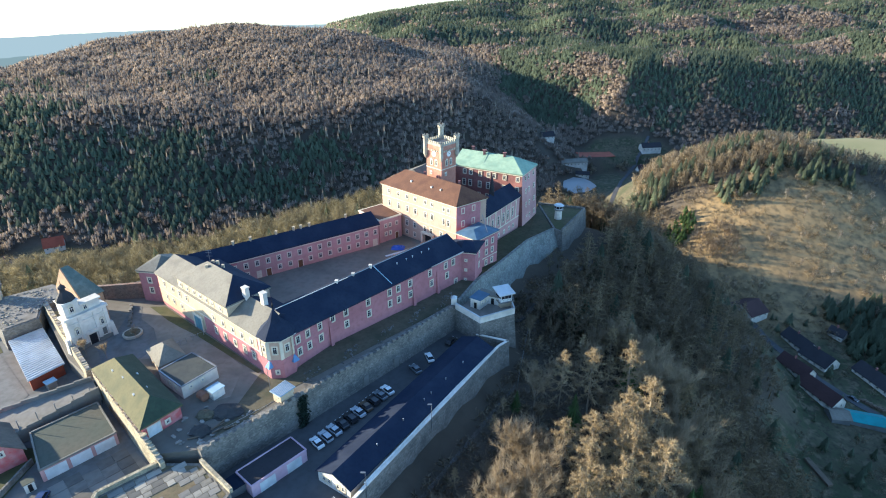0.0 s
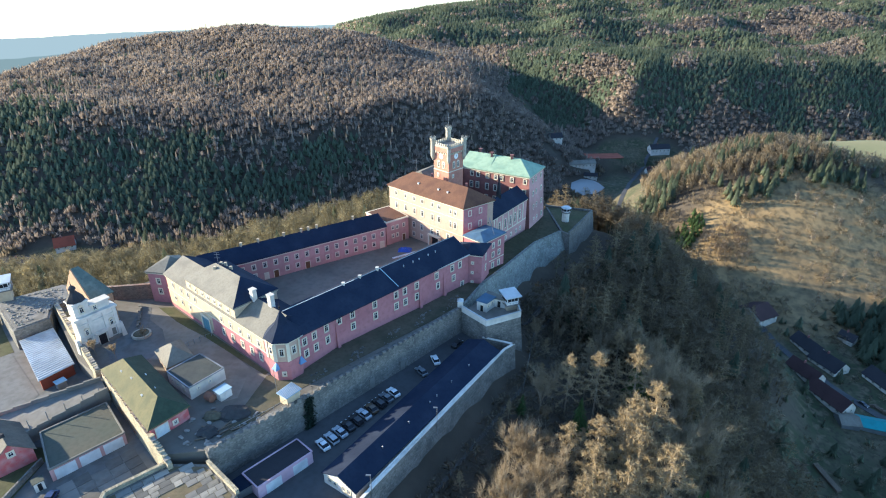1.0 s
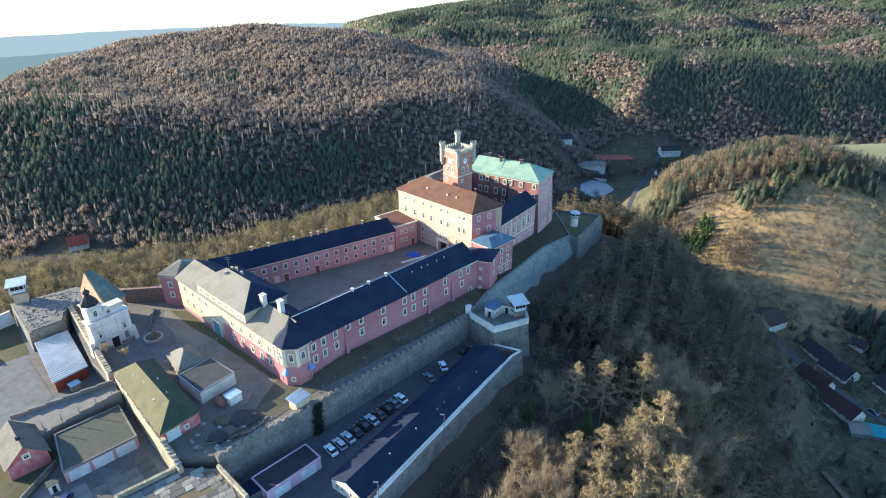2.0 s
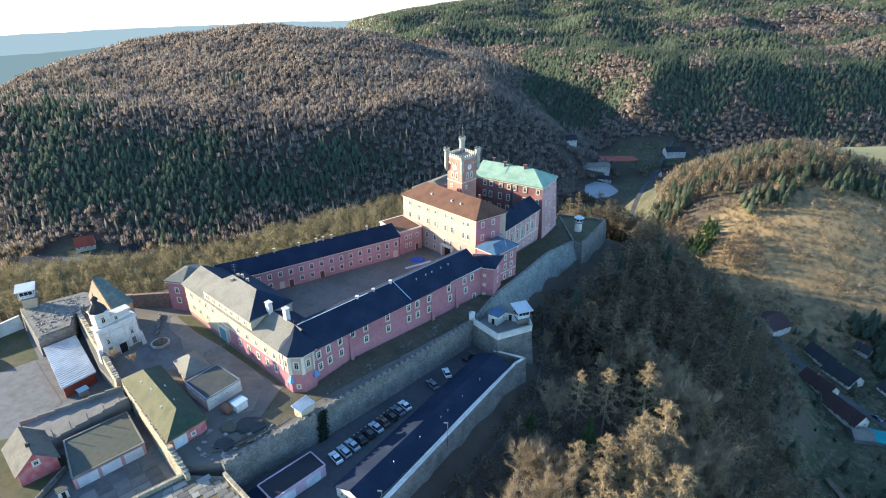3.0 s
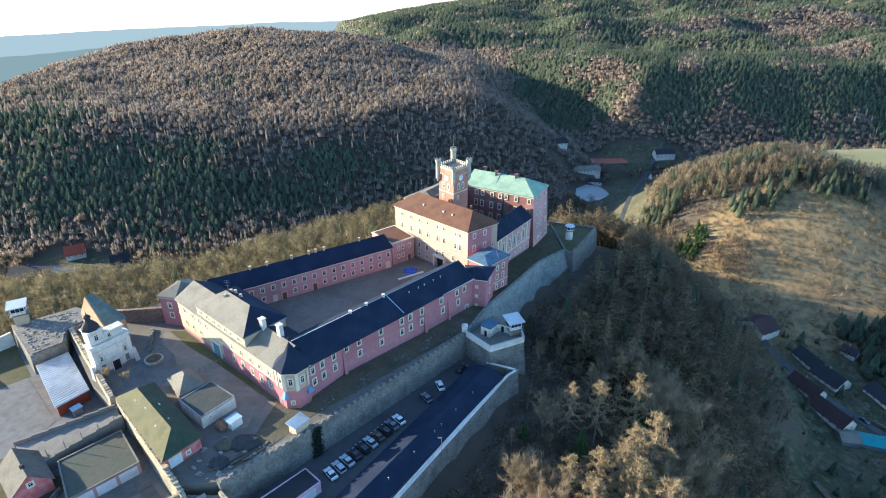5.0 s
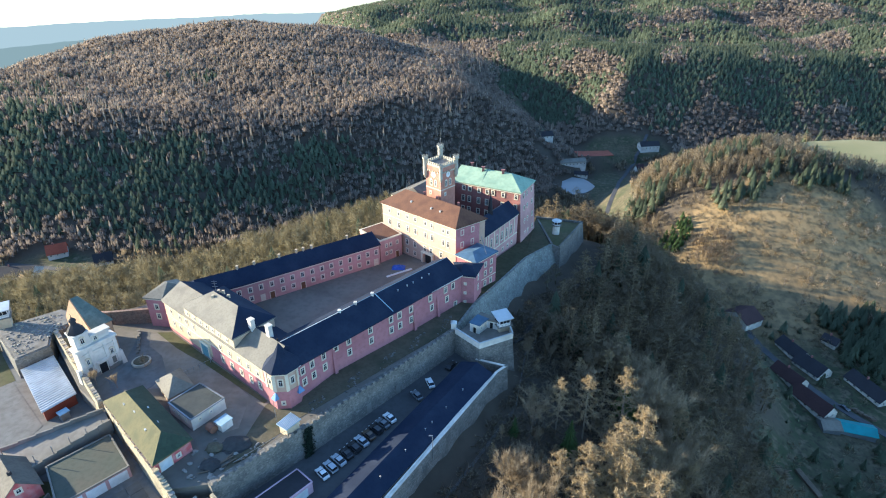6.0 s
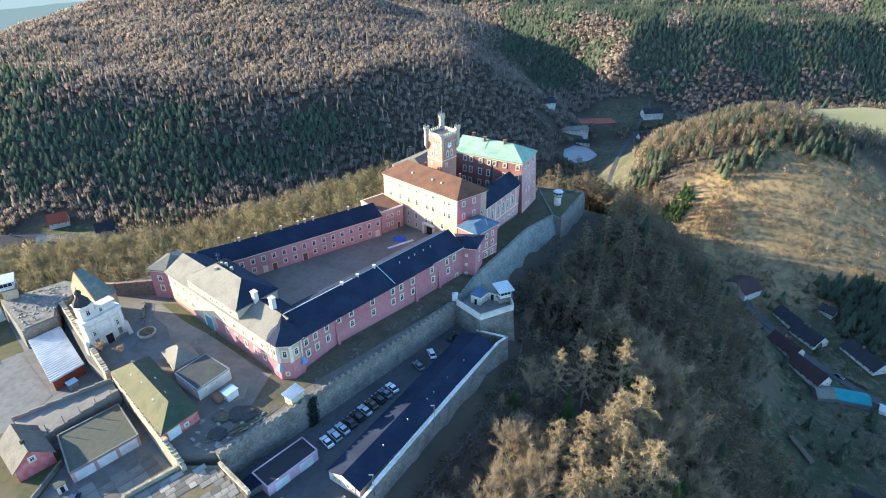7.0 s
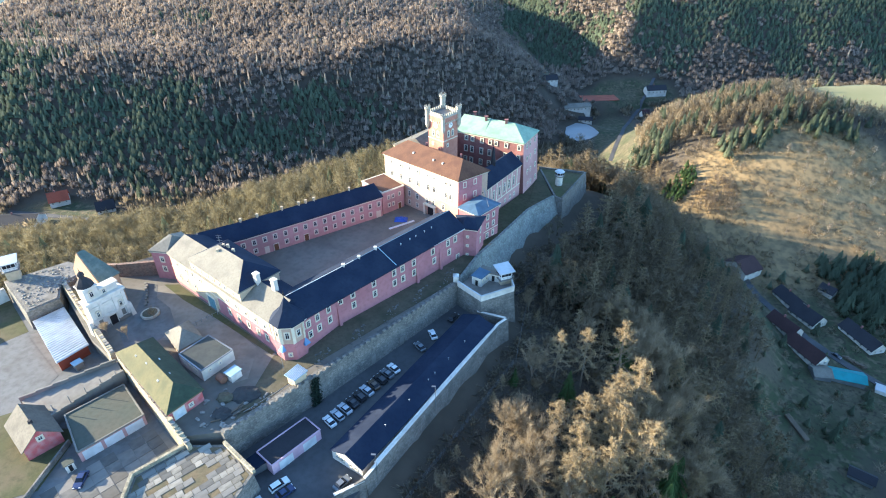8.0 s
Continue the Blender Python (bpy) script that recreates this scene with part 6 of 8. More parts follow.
# plain blocks in a row stand in for the forecourt benches
for k in range(9):
    x, y = -98.5 + k * 0.62 + rng.uniform(-0.2, 0.2), 137.5 - k * 1.25
    tagged(new("kerb_stone", data("kerb_stone", box(bmesh.new(), -0.55, 0.55, -0.4, 0.4, 7, 7.7, pose(x, y, 0, 0, 0, rng.uniform(-60, -50))), CONCRETE)), "pale squared block in a row, in place of benches", "stone", "kerb stones")
ffe = thing("forecourt_fence", -73.3, 121.6, COURT_Z, "low grey post and chain fence across the forecourt", "fence")
for k in range(7):
    p = mid((-76.3, 118.4), (-69.8, 125.3), k / 6)
    part("post", tube(bmesh.new(), p[0], p[1], 7.0, 8.3, 0.09, 0.07, 6), STEEL, ffe)
    if k < 6:
        q = mid((-76.3, 118.4), (-69.8, 125.3), (k + 1) / 6)
        part("rail", beam(bmesh.new(), (*p, 8.1), (*q, 8.1), 0.05, 0.05), STEEL, ffe)
structure("forecourt_path", block([(-77.6, 119.4), (-75.2, 117.2), (-68.8, 124.0), (-71.6, 126.4)], 6.6, COURT_Z + 0.045), CONCRETE, "pale paved strip before the gate", "pavement")
structure("lawn_strip", block([(-88.5, 138.0), (-72, 125.6), (-50, 109.6), (-50.6, 108.6), (-73.4, 124.2), (-79, 127.4), (-84, 130.6), (-93.0, 137.6)], 6.5, COURT_Z + 0.05), GRASS, "narrow lawn along the entrance wing", "grass")
structure("forecourt_paving", block([(-97, 136), (-90, 138), (-55, 111), (-54, 100), (-58, 97.5), (-70, 114), (-92, 112)], 6.5, COURT_Z + 0.03), TANEARTH, "packed tan earth forecourt before the entrance wing", "pavement")
structure("church_asphalt", block([(-98, 137.5), (-95.4, 124.5), (-96.5, 117), (-90, 109), (-82.5, 113), (-81, 119), (-86, 126.5), (-92.0, 131), (-95.2, 137.5)], 6.4, COURT_Z + 0.07), PALEASPHALT, "grey worn asphalt before the church", "pavement")
structure("dry_grass_verge", block([(-119.6, 132.6), (-101.6, 115.4), (-100.4, 117.0), (-104.5, 124.2), (-113.0, 129.8), (-117.8, 134.0)], 6.0, COURT_Z + 0.4), DRYGRASS, "strip of pale dry grass beside the church", "grass")

# rough coping stones on the rubble walls
rng = random.Random(17)
cope = []
for k in range(4):
    bm = box(bmesh.new(), -0.5, 0.5, -0.5, 0.5, -0.2, 0.3)
    for v in bm.verts:
        v.co += Vector((rng.uniform(-0.12, 0.12), rng.uniform(-0.12, 0.12), rng.uniform(-0.1, 0.1)))
    cope.append(data("coping_stone", bm, PALESTONE if k % 2 else RUBBLE))


def coping(parent, line, inset):
    for a, b in zip(line, line[1:]):
        L = (Vector(b[:2]) - Vector(a[:2])).length
        s = 0.5
        while s < L - 0.4:
            lay("coping_stone", cope[rng.randrange(4)], facing(a[:2], b[:2], s, a[2] + (b[2] - a[2]) * s / L, -inset) @ Matrix.Diagonal((1, 0.85 + 0.3 * rng.random(), 0.35 + 0.5 * rng.random(), 1)), parent)
            s += 1.0 + 0.25 * rng.random()


coping(bpy.data.objects["wall_yard_divider"], [(-89.2, 104.2, 9.6), (-66.8, 84.6, 9.4), (-60.2, 79.2, 7.2)], 0.45)

# ---- west bastion, walls and walkway ----
structure("wall_church_side", wall_line(bmesh.new(), [(-121.6, 133.2, 9.8), (-91.2, 104.8, 9.2)], 2, 9, 1.2, 0.4), PALESTONE, "pale stone wall beside the church", "wall")
coping(bpy.data.objects["wall_church_side"], [(-121.6, 133.2, 9.8), (-91.2, 104.8, 9.2)], 0.6)
wbst = thing("ruined_west_bastion", -128, 132, YARD_Z, "crumbling stone bastion covered in rubble", "bastion")
wbp = [(-141, 134.5), (-124.2, 120.4), (-118.8, 127.2), (-122.4, 133.6), (-118, 143), (-128, 146)]
part("bastion_wall", block(grow(wbp, 0.4), 1, 9.0, wbp), STONE, wbst)
bm = bmesh.new()
tops = grow(wbp, -0.6)
prism(bm, tops, 8.9, 9.2)
part("rubble_top", bm, RUBBLE, wbst)
for k in range(290):
    a, b, c = rng.random(), rng.random(), rng.random()
    p = mid(mid((-139, 135), (-124.2, 122), a), mid((-127, 144), (-119.5, 136), a), b)
    s = rng.uniform(0.3, 1.0) if k < 150 else rng.uniform(0.2, 0.6)
    lay("rubble_stone", stone_me if k % 3 else pale_me, pose(p[0], p[1], 9.25, 0, 0, rng.uniform(0, 180)) @ Matrix.Scale(s, 4), wbst)
structure("wall_north_west", wall_line(bmesh.new(), [(-96.5, 143.5, 12.2), (-108.5, 142.0, 11.6), (-119.0, 143.5, 10.0)], 3, 11, 1.0, 0.2), OLDWALL, "old brick and stone wall behind the forecourt", "wall")
wk = thing("walled_passage", -96, 96, YARD_Z, "grey walled passage with stepped parapets", "wall")
part("deck", block([(-107.5, 91.8), (-96.8, 86.6), (-86.0, 100.4), (-89.4, 104.0)], 2, [5.6, 5.4, 7.0, 7.2]), CONCRETE, wk)
for p, q, z0, z1 in (((-107.5, 91.8), (-89.6, 104.0), 5.6, 7.2), ((-97.0, 86.4), (-85.8, 100.6), 5.4, 7.0)):
    L = (Vector(q) - Vector(p)).length
    for k in range(6):
        z = z0 + (z1 - z0) * k / 5
        part("parapet", box(bmesh.new(), L * k / 6, L * (k + 1) / 6 - 0.03, -0.25, 0.25, z - 2.6, z + 1.0, facing(p, q, 0, 0)), CONCRETE, wk)
for k in range(5):
    p = mid((-97.0, 86.4), (-85.8, 100.6), (k + 0.5) / 5)
    part("post", tube(bmesh.new(), p[0], p[1], 5, 9.0, 0.08, 0.08, 6), STEEL, wk)
structure("wall_west_front", wall_line(bmesh.new(), [(-150, 118, 6.4), (-140.5, 133, 7.5)], 2, 7, 0.8, 0.2), WHITE, "white wall at the west yard", "wall")
structure("sports_lawn", block([(-160, 132), (-141, 133.5), (-125, 119.0), (-131, 112), (-165, 122)], 2, YARD_Z + 0.05), GRASS, "small lawn in the west yard", "grass")
structure("west_yard_asphalt", block([(-132, 111.6), (-125.4, 118.4), (-105.8, 102.6), (-107.5, 91.8), (-113, 87), (-150, 98)], 2, YARD_Z + 0.04), PALEASPHALT, "smooth grey asphalt exercise yard", "pavement")
structure("garage_yard_slab", block([(-88, 70), (-70, 86), (-62, 80), (-70, 72), (-64, 50), (-88, 50)], 2, YARD_Z + 0.03), CONCRETE, "cracked concrete yard before the garage", "pavement")
structure("red_house_garden", block([(-112, 60), (-89.5, 70), (-89.5, 86), (-96, 86), (-108, 91), (-120, 84)], 2, YARD_Z + 0.06), GRASS, "rough grass round the red house", "grass")
structure("wall_garden", wall_line(bmesh.new(), [(-90.4, 60, 4.4), (-89.6, 82, 4.4)], 2, 4.4, 0.4), STONE, "low stone garden wall", "wall")
gn = thing("green_playhouse", -141, 117, YARD_Z, "bright green sheet-metal shelter in the west yard", "shelter")
part("cover", roof([(-143, 115.5), (-138.5, 113.5), (-137.3, 116.5), (-141.8, 118.6)], 5.0, ((-142.4, 117), (-137.9, 115)), 5.9, 1.9), GREENBIN, gn)

# ---- stone terrace over the old gate ----
tr = thing("paved_terrace", -57, 72, 0, "old bastion terrace paved with grey stone slabs", "terrace")
trp = [(-69.2, 72.4), (-60.6, 80.8), (-53.2, 81.2), (-44.2, 74.2), (-50, 55), (-66, 55)]
part("terrace_wall", block(grow(trp, 0.6), -1, 5.7, trp), STONE, tr)
for i in (0, 2):
    p, q = trp[i], trp[i + 1]
    part("parapet", box(bmesh.new(), 0, (Vector(q) - Vector(p)).length, -0.1, 0.6, 5.6, 6.7, facing(q, p, 0, 0) if i < 0 else facing(p, q, 0, 0)), PALESTONE, tr)
part("parapet", box(bmesh.new(), 0, 18.0, -0.1, 0.6, 5.6, 6.7, facing(trp[5], trp[0], 0, 0)), PALESTONE, tr)
part("terrace_soil", block(grow(trp, -0.65), 5.6, 5.72), MOSSYSOIL, tr, "brown soil and moss between the slabs")
stone_slab = [data("paving_slab", box(bmesh.new(), -w / 2 + 0.05, w / 2 - 0.05, -0.73, 0.73, 0, 0.12), m_) for w in (1.5, 2.1, 2.8) for m_ in (SLAB, PALESLAB)]
ang = math.degrees(math.atan2(8.4, 8.6))
ca, sa = math.cos(radians(ang)), math.sin(radians(ang))
def in_poly(x, y, poly):
    c = False
    for i in range(len(poly)):
        (ax, ay), (bx_, by_) = poly[i - 1], poly[i]
        if (ay > y) != (by_ > y) and x < (bx_ - ax) * (y - ay) / (by_ - ay) + ax:
            c = not c
    return c
inner_t = grow(trp, -0.9)
for r_ in range(-16, 30):
    s = -20.0 + rng.random()
    while s < 30:
        k = rng.randrange(6)
        w = (1.5, 2.1, 2.8)[k // 2]
        u, v = s + w / 2, r_ * 1.52
        x, y = -69.2 + ca * u + sa * v, 72.4 + sa * u - ca * v
        if in_poly(x, y, inner_t) and rng.random() > 0.1 + 0.55 * math.exp(-((x + 57.5) / 3.0) ** 2 - ((y - 73.5) / 3.4) ** 2):
            lay("paving_slab", stone_slab[k], pose(x, y, 5.66 + rng.uniform(0, 0.05), rng.uniform(-1.2, 1.2), rng.uniform(-1.2, 1.2), ang + rng.uniform(-1.5, 1.5)), tr)
        s += w
# blue tarpaulin heap and long board in the courtyard
tarp = bmesh.new()
bmesh.ops.create_grid(tarp, x_segments=14, y_segments=10, size=1.0)
for v in tarp.verts:
    edge = max(abs(v.co.x), abs(v.co.y))
    v.co = Vector((-24.5 + v.co.x * 2.4, 180.6 + v.co.y * 1.7, 7.06 + (0.9 + 0.5 * noise.noise(v.co * 3.0)) * (1 - edge ** 3)))
tagged(new("blue_tarpaulin", data("blue_tarpaulin", tarp, TARP)), "crumpled blue tarpaulin over a heap in the courtyard", "tarpaulin")
tagged(new("white_board", data("white_board", box(bmesh.new(), -5.2, 5.2, -0.45, 0.45, 7.02, 7.22, pose(-23.8, 177.0, 0, 0, 0, 36.5)), DOORWHITE)), "long pale board lying on the courtyard ground", "board")

# concrete paving slabs of the garage yard
slab_me = [data("yard_slab", box(bmesh.new(), -1.44 + 0.02 * k, 1.44, -1.44, 1.44 - 0.02 * k, 0, 0.1), SLAB) for k in range(3)]
yard = bpy.data.objects["garage_yard_slab"]
yard_in = [(-87, 70.5), (-84.6, 75.2), (-73.5, 87.0), (-69.8, 85.2), (-62.8, 79.8), (-70.2, 72), (-66, 55), (-87, 55)]
rng = random.Random(9)
for i in range(-9, 12):
    for j in range(-9, 12):
        x, y = -76 + (i * 0.656 + j * 0.755) * 3.0, 72 + (i * 0.755 - j * 0.656) * 3.0
        if in_poly(x, y, yard_in) and rng.random() > 0.05:
            lay("yard_slab", slab_me[rng.randrange(3)], pose(x, y, YARD_Z + rng.uniform(-0.02, 0.02), rng.uniform(-0.4, 0.4), rng.uniform(-0.4, 0.4), 49), yard)

structure("courtyard_patch", block([(-45.9, 129.4), (-31.6, 143.5), (-27.7, 145.9), (-42.3, 128.9)], 6.6, COURT_Z + 0.05), ASPHALT, "strip of dark patched asphalt in the courtyard", "pavement")
# small rubble strewn along the foot of the long wing
bm = bmesh.new()
rng = random.Random(31)
for k in range(150):
    t = (rng.randrange(5) + 0.25 + 0.4 * rng.random()) / 5
    p, q = mid((-41.0, 106.5), (-1.0, 154.0), t), mid((-40.0, 101.5), (-3.0, 146.0), t)
    x, y = mid(p, q, rng.random() ** 2.2)
    r = rng.uniform(0.08, 0.3)
    box(bm, -r, r, -r * 0.7, r * 0.7, -0.1, r * 0.6, pose(x, y, COURT_Z + 0.08, rng.uniform(-15, 15), rng.uniform(-15, 15), rng.uniform(0, 180)))
tagged(new("strewn_rubble", data("strewn_rubble", bm, STONE)), "small grey rubble strewn below the long wing", "rubble", kind="stuff")

# ---- village and valley houses ----
def lift(x, y):
    return float(height(x, y))


def cottage(name, p, q, width, eave, rise, roof_mat, label, wall_mat=None, windows=True, chimney=True):
    """A gabled house: front wall from p to q, its depth to the left of that line."""
    d = (Vector(q) - Vector(p)).normalized()
    n = Vector((-d.y, d.x))
    a, b = Vector(p), Vector(q)
    c, e = b + n * width, a + n * width
    z = min(lift(*v) for v in (a, b, c, e)) - 0.2
    z1 = max(lift(*v) for v in (a, b, c, e)) * 0.6 + z * 0.4
    mid_ = (a + c) / 2
    t = thing(name, mid_.x, mid_.y, z, label, "house", "village houses")
    wall_mat = wall_mat or WHITE
    part("wall", block([a, b, c, e], z - 2, z1 + eave), wall_mat, t)
    ga_, gb_ = (a + e) / 2, (b + c) / 2
    bm = bmesh.new()
    t0 = [bm.verts.new((v.x, v.y, zz)) for v, zz in ((a, z1 + eave), (e, z1 + eave), (ga_, z1 + eave + rise - 0.15))]
    t1 = [bm.verts.new((v.x, v.y, zz)) for v, zz in ((b, z1 + eave), (c, z1 + eave), (gb_, z1 + eave + rise - 0.15))]
    bm.faces.new(t0)
    bm.faces.new(t1[::-1])
    for k in range(3):
        bm.faces.new((t0[k], t0[(k + 1) % 3], t1[(k + 1) % 3], t1[k]))
    part("gable", bm, wall_mat, t)
    o = 0.5
    A, B, C, E = (v for v in (a - d * o - n * o, b + d * o - n * o, c + d * o + n * o, e - d * o + n * o))
    ra, rb = (A + E) / 2, (B + C) / 2
    drop_ = rise * o / (width / 2)
    bm = bmesh.new()
    vs = [bm.verts.new((v.x, v.y, zz)) for v, zz in ((A, z1 + eave - drop_ + 0.1), (B, z1 + eave - drop_ + 0.1), (C, z1 + eave - drop_ + 0.1), (E, z1 + eave - drop_ + 0.1), (ra, z1 + eave + rise + 0.1), (rb, z1 + eave + rise + 0.1))]
    lo = [bm.verts.new(v.co - Vector((0, 0, 0.2))) for v in vs]
    for f in ((0, 1, 5, 4), (2, 3, 4, 5)):
        bm.faces.new([vs[i] for i in f])
        bm.faces.new([lo[i] for i in f[::-1]])
    for i, j in ((0, 1), (1, 5), (5, 2), (2, 3), (3, 4), (4, 0)):
        bm.faces.new((vs[i], vs[j], lo[j], lo[i]))
    part("roof", bm, roof_mat, t)
    L = (b - a).length
    if windows:
        row(t, a, b, [L * (k + 0.5) / max(2, int(L / 3.4)) for k in range(max(2, int(L / 3.4)))], z1 + eave * 0.55, 0.9, 1.2)
        row(t, b, c, (width * 0.3, width * 0.7), z1 + eave * 0.55, 0.8, 1.1)
        row(t, e, a, (width * 0.3, width * 0.7), z1 + eave * 0.55, 0.8, 1.1)
    if chimney:
        k = ra.lerp(rb, 0.4)
        part("chimney", box(bmesh.new(), k.x - 0.35, k.x + 0.35, k.y - 0.35, k.y + 0.35, z1 + eave + rise - 0.8, z1 + eave + rise + 1.1), BRICK, t)
    return t


cottage("village_house", (146.0, 250.0), (157.0, 256.0), 14.3, 2.5, 3.8, DARKRED, "white village house with a dark red tiled roof", chimney=False)
cottage("village_house", (158.5, 243.0), (162.5, 229.0), 8.0, 2.3, 3.4, DARKTILE, "long white village house with a dark slate roof")
cottage("village_house", (160.5, 229.5), (166.0, 217.0), 9.7, 2.4, 3.9, DARKTILE, "white village house with skylights in a dark roof")
cottage("village_house", (180.0, 219.5), (185.0, 201.5), 8.0, 2.4, 3.5, DARKTILE, "white gabled village house with a dark roof")
cottage("village_house", (144.5, 219.0), (150.0, 206.0), 7.6, 2.1, 3.4, DARKRED, "low village house with a brown-red tiled roof")
cottage("village_barn", (146.5, 205.5), (153.0, 189.0), 8.0, 2.3, 3.9, DARKRED, "long barn with a dark red tiled roof and pale gable", chimney=False)
cottage("turquoise_shed", (158.0, 183.5), (170.5, 180.0), 7.0, 2.4, 1.4, TEALSHEET, "low shed with a turquoise sheet roof", STEEL, False, False)
cottage("grey_shed", (150.5, 183.0), (157.5, 182.5), 7.0, 2.2, 1.6, GREYROOF, "low grey shed beside the turquoise roof", STEEL, False, False)
cottage("garden_shed", (139.5, 136.0), (146.0, 131.5), 4.5, 2.2, 1.5, DARKTILE, "small dark garden shed on the slope", STEEL, False, False)
cottage("white_shed", (174.0, 178.5), (183.0, 173.0), 4.0, 2.4, 1.2, TIN, "narrow shed with a pale sheet roof", WHITE, False, False)
cottage("garden_house", (182.5, 245.5), (186.5, 240.0), 5.0, 2.4, 2.6, DARKTILE, "small dark-roofed garden house", WHITE, False)
car(168.5, 199.0, lift(168.5, 199.0), 120, BLACKC, "black car parked in the village yard")
rng = random.Random(11)
for k in range(14):
    x, y = 120.5 + rng.uniform(-2.4, 2.4), 157.5 + rng.uniform(-2.0, 2.0)
    z = lift(x, y) + 0.3
    a = rng.uniform(-0.5, 0.5)
    tagged(new("felled_log", data("felled_log", beam(bmesh.new(), (x - 2.2, y + a, z), (x + 2.2, y - a, z + 0.1), 0.32, 0.32), LOG)), "felled tree trunk lying on the slope", "log", "felled logs")
bm = bmesh.new()
for k in range(40):
    f = k / 39
    x, y = 128.5 + 3.0 * f, 161.0 - 11.0 * f
    for j in range(3):
        z = lift(x, y) + 0.3 + j * 0.35
        beam(bm, (x - 1.0, y - 0.3, z), (x + 1.0, y + 0.3, z), 0.27, 0.27)
tagged(new("log_pile", data("log_pile", bm, LOG)), "long stacked pile of firewood logs", "log pile", kind="stuff")
bm = bmesh.new()
for k in range(26):
    f = k / 25
    x, y = 172.0 + 5.5 * f + rng.uniform(-0.3, 0.3), 199.0 - 6.5 * f
    z = lift(x, y)
    box(bm, x - 0.7, x + 0.7, y - 0.4, y + 0.4, z, z + rng.uniform(0.7, 1.4))
tagged(new("timber_stacks", data("timber_stacks", bm, LOG)), "pale stacks of sawn timber in a village yard", "timber", kind="stuff")


def ribbon(name, pts, width, mat, label, up=0.25):
    """A road or path draped on the land."""
    bm = bmesh.new()
    line = []
    for (a, b) in zip(pts, pts[1:]):
        n = max(2, int((Vector(b) - Vector(a)).length / 4))
        line += [Vector(a).lerp(Vector(b), k / n) for k in range(n)]
    line.append(Vector(pts[-1]))
    prev = None
    for i, p in enumerate(line):
        d = (line[min(i + 1, len(line) - 1)] - line[max(i - 1, 0)]).normalized()
        n = Vector((-d.y, d.x)) * width / 2
        z = max(lift(*p), lift(*(p + n)), lift(*(p - n))) + up
        cur = [bm.verts.new((*(p + n), z)), bm.verts.new((*(p - n), z)), bm.verts.new((*(p - n), z - 0.5)), bm.verts.new((*(p + n), z - 0.5))]
        if prev:
            bm.faces.new((prev[0], prev[1], cur[1], cur[0]))
            bm.faces.new((prev[1], prev[2], cur[2], cur[1]))
            bm.faces.new((prev[3], prev[0], cur[0], cur[3]))
        prev = cur
    structure(name, bm, mat, label, "road")


ribbon("village_road", [(146, 262), (149, 239), (156, 222), (160, 210), (169, 196), (180, 182)], 3.6, ASPHALT, "narrow asphalt village road")
ribbon("valley_road", [(104, 392), (118, 430), (140, 500), (160, 545), (190, 600)], 3.0, ASPHALT, "asphalt road along the valley floor")
ribbon("slope_path", [(14, 152), (24, 168), (36, 188), (50, 204), (62, 226)], 2.0, DARKEARTH, "earth path below the east rampart")
fence_post = data("fence_post", tube(bmesh.new(), 0, 0, -0.4, 2.4, 0.1, 0.08, 6), CONCRETE)
fen = thing("security_fence", 0, 100, lift(0, 100), "thin wire security fence with grey posts", "fence")
fl = [(-24, 62), (-15, 73), (15, 124), (20, 150), (40, 188)]
for a, b in zip(fl, fl[1:]):
    L = (Vector(b) - Vector(a)).length
    for k in range(int(L / 3.2)):
        x, y = mid(a, b, k * 3.2 / L)
        lay("post", fence_post, pose(x, y, lift(x, y)), fen)
    for zz in (0.6, 1.3, 2.0):
        for k in range(int(L / 6.4)):
            u, v = mid(a, b, k * 6.4 / L), mid(a, b, min(1, (k + 1) * 6.4 / L))
            part("wire", beam(bmesh.new(), (*u, lift(*u) + zz), (*v, lift(*v) + zz), 0.03, 0.03), STEEL, fen)

# houses across the western valley
cottage("valley_house", (-279.0, 322.0), (-269.0, 328.0), 8.0, 3.0, 5.0, REDTILE, "white cottage with a red tiled roof in the valley")
cottage("valley_house", (-241.0, 313.0), (-232.0, 318.5), 7.5, 3.2, 4.6, DARKTILE, "white cottage with a dark roof in the valley")
cottage("valley_workshop", (-296.0, 291.0), (-270.0, 293.0), 14.0, 4.6, 3.6, DARKTILE, "long white workshop with a dark roof in the valley")
ribbon("west_valley_road", [(-330, 320), (-280, 314), (-245, 306), (-200, 312), (-150, 330)], 4.0, ASPHALT, "grey valley road between meadows")
# northern valley
pz = -75.3
pond = [(87.6, 497.9), (84.7, 483), (86, 472), (93.2, 465.0), (104.1, 470.2), (111, 478), (115.1, 485.9), (112, 498), (107.8, 506), (98.2, 509)]
structure("pond_water", block(pond, pz - 6, pz + 0.4), WATER, "pale pond in the northern valley, sky reflection in its colour", "water")
ribbon("clay_court", [(110, 562), (128, 564), (146, 567)], 17.0, CLAY, "red clay sports ground in the valley")
cottage("valley_hall", (86, 521), (114, 528), 10, 3.6, 2.4, GREYROOF, "long low hall with a pale grey roof by the pond", chimney=False)
cottage("valley_hall", (101, 513), (113, 511), 5, 3.0, 2.2, DARKTILE, "low dark-roofed building by the pond", chimney=False)
cottage("valley_house", (165, 531), (172, 533), 7.5, 3.4, 4.6, DARKRED, "white house with a steep roof in the northern valley")
big = cottage("valley_guesthouse", (178, 574), (198, 578), 9.0, 5.0, 3.6, DARKTILE, "large white guesthouse with a dark roof in the valley")
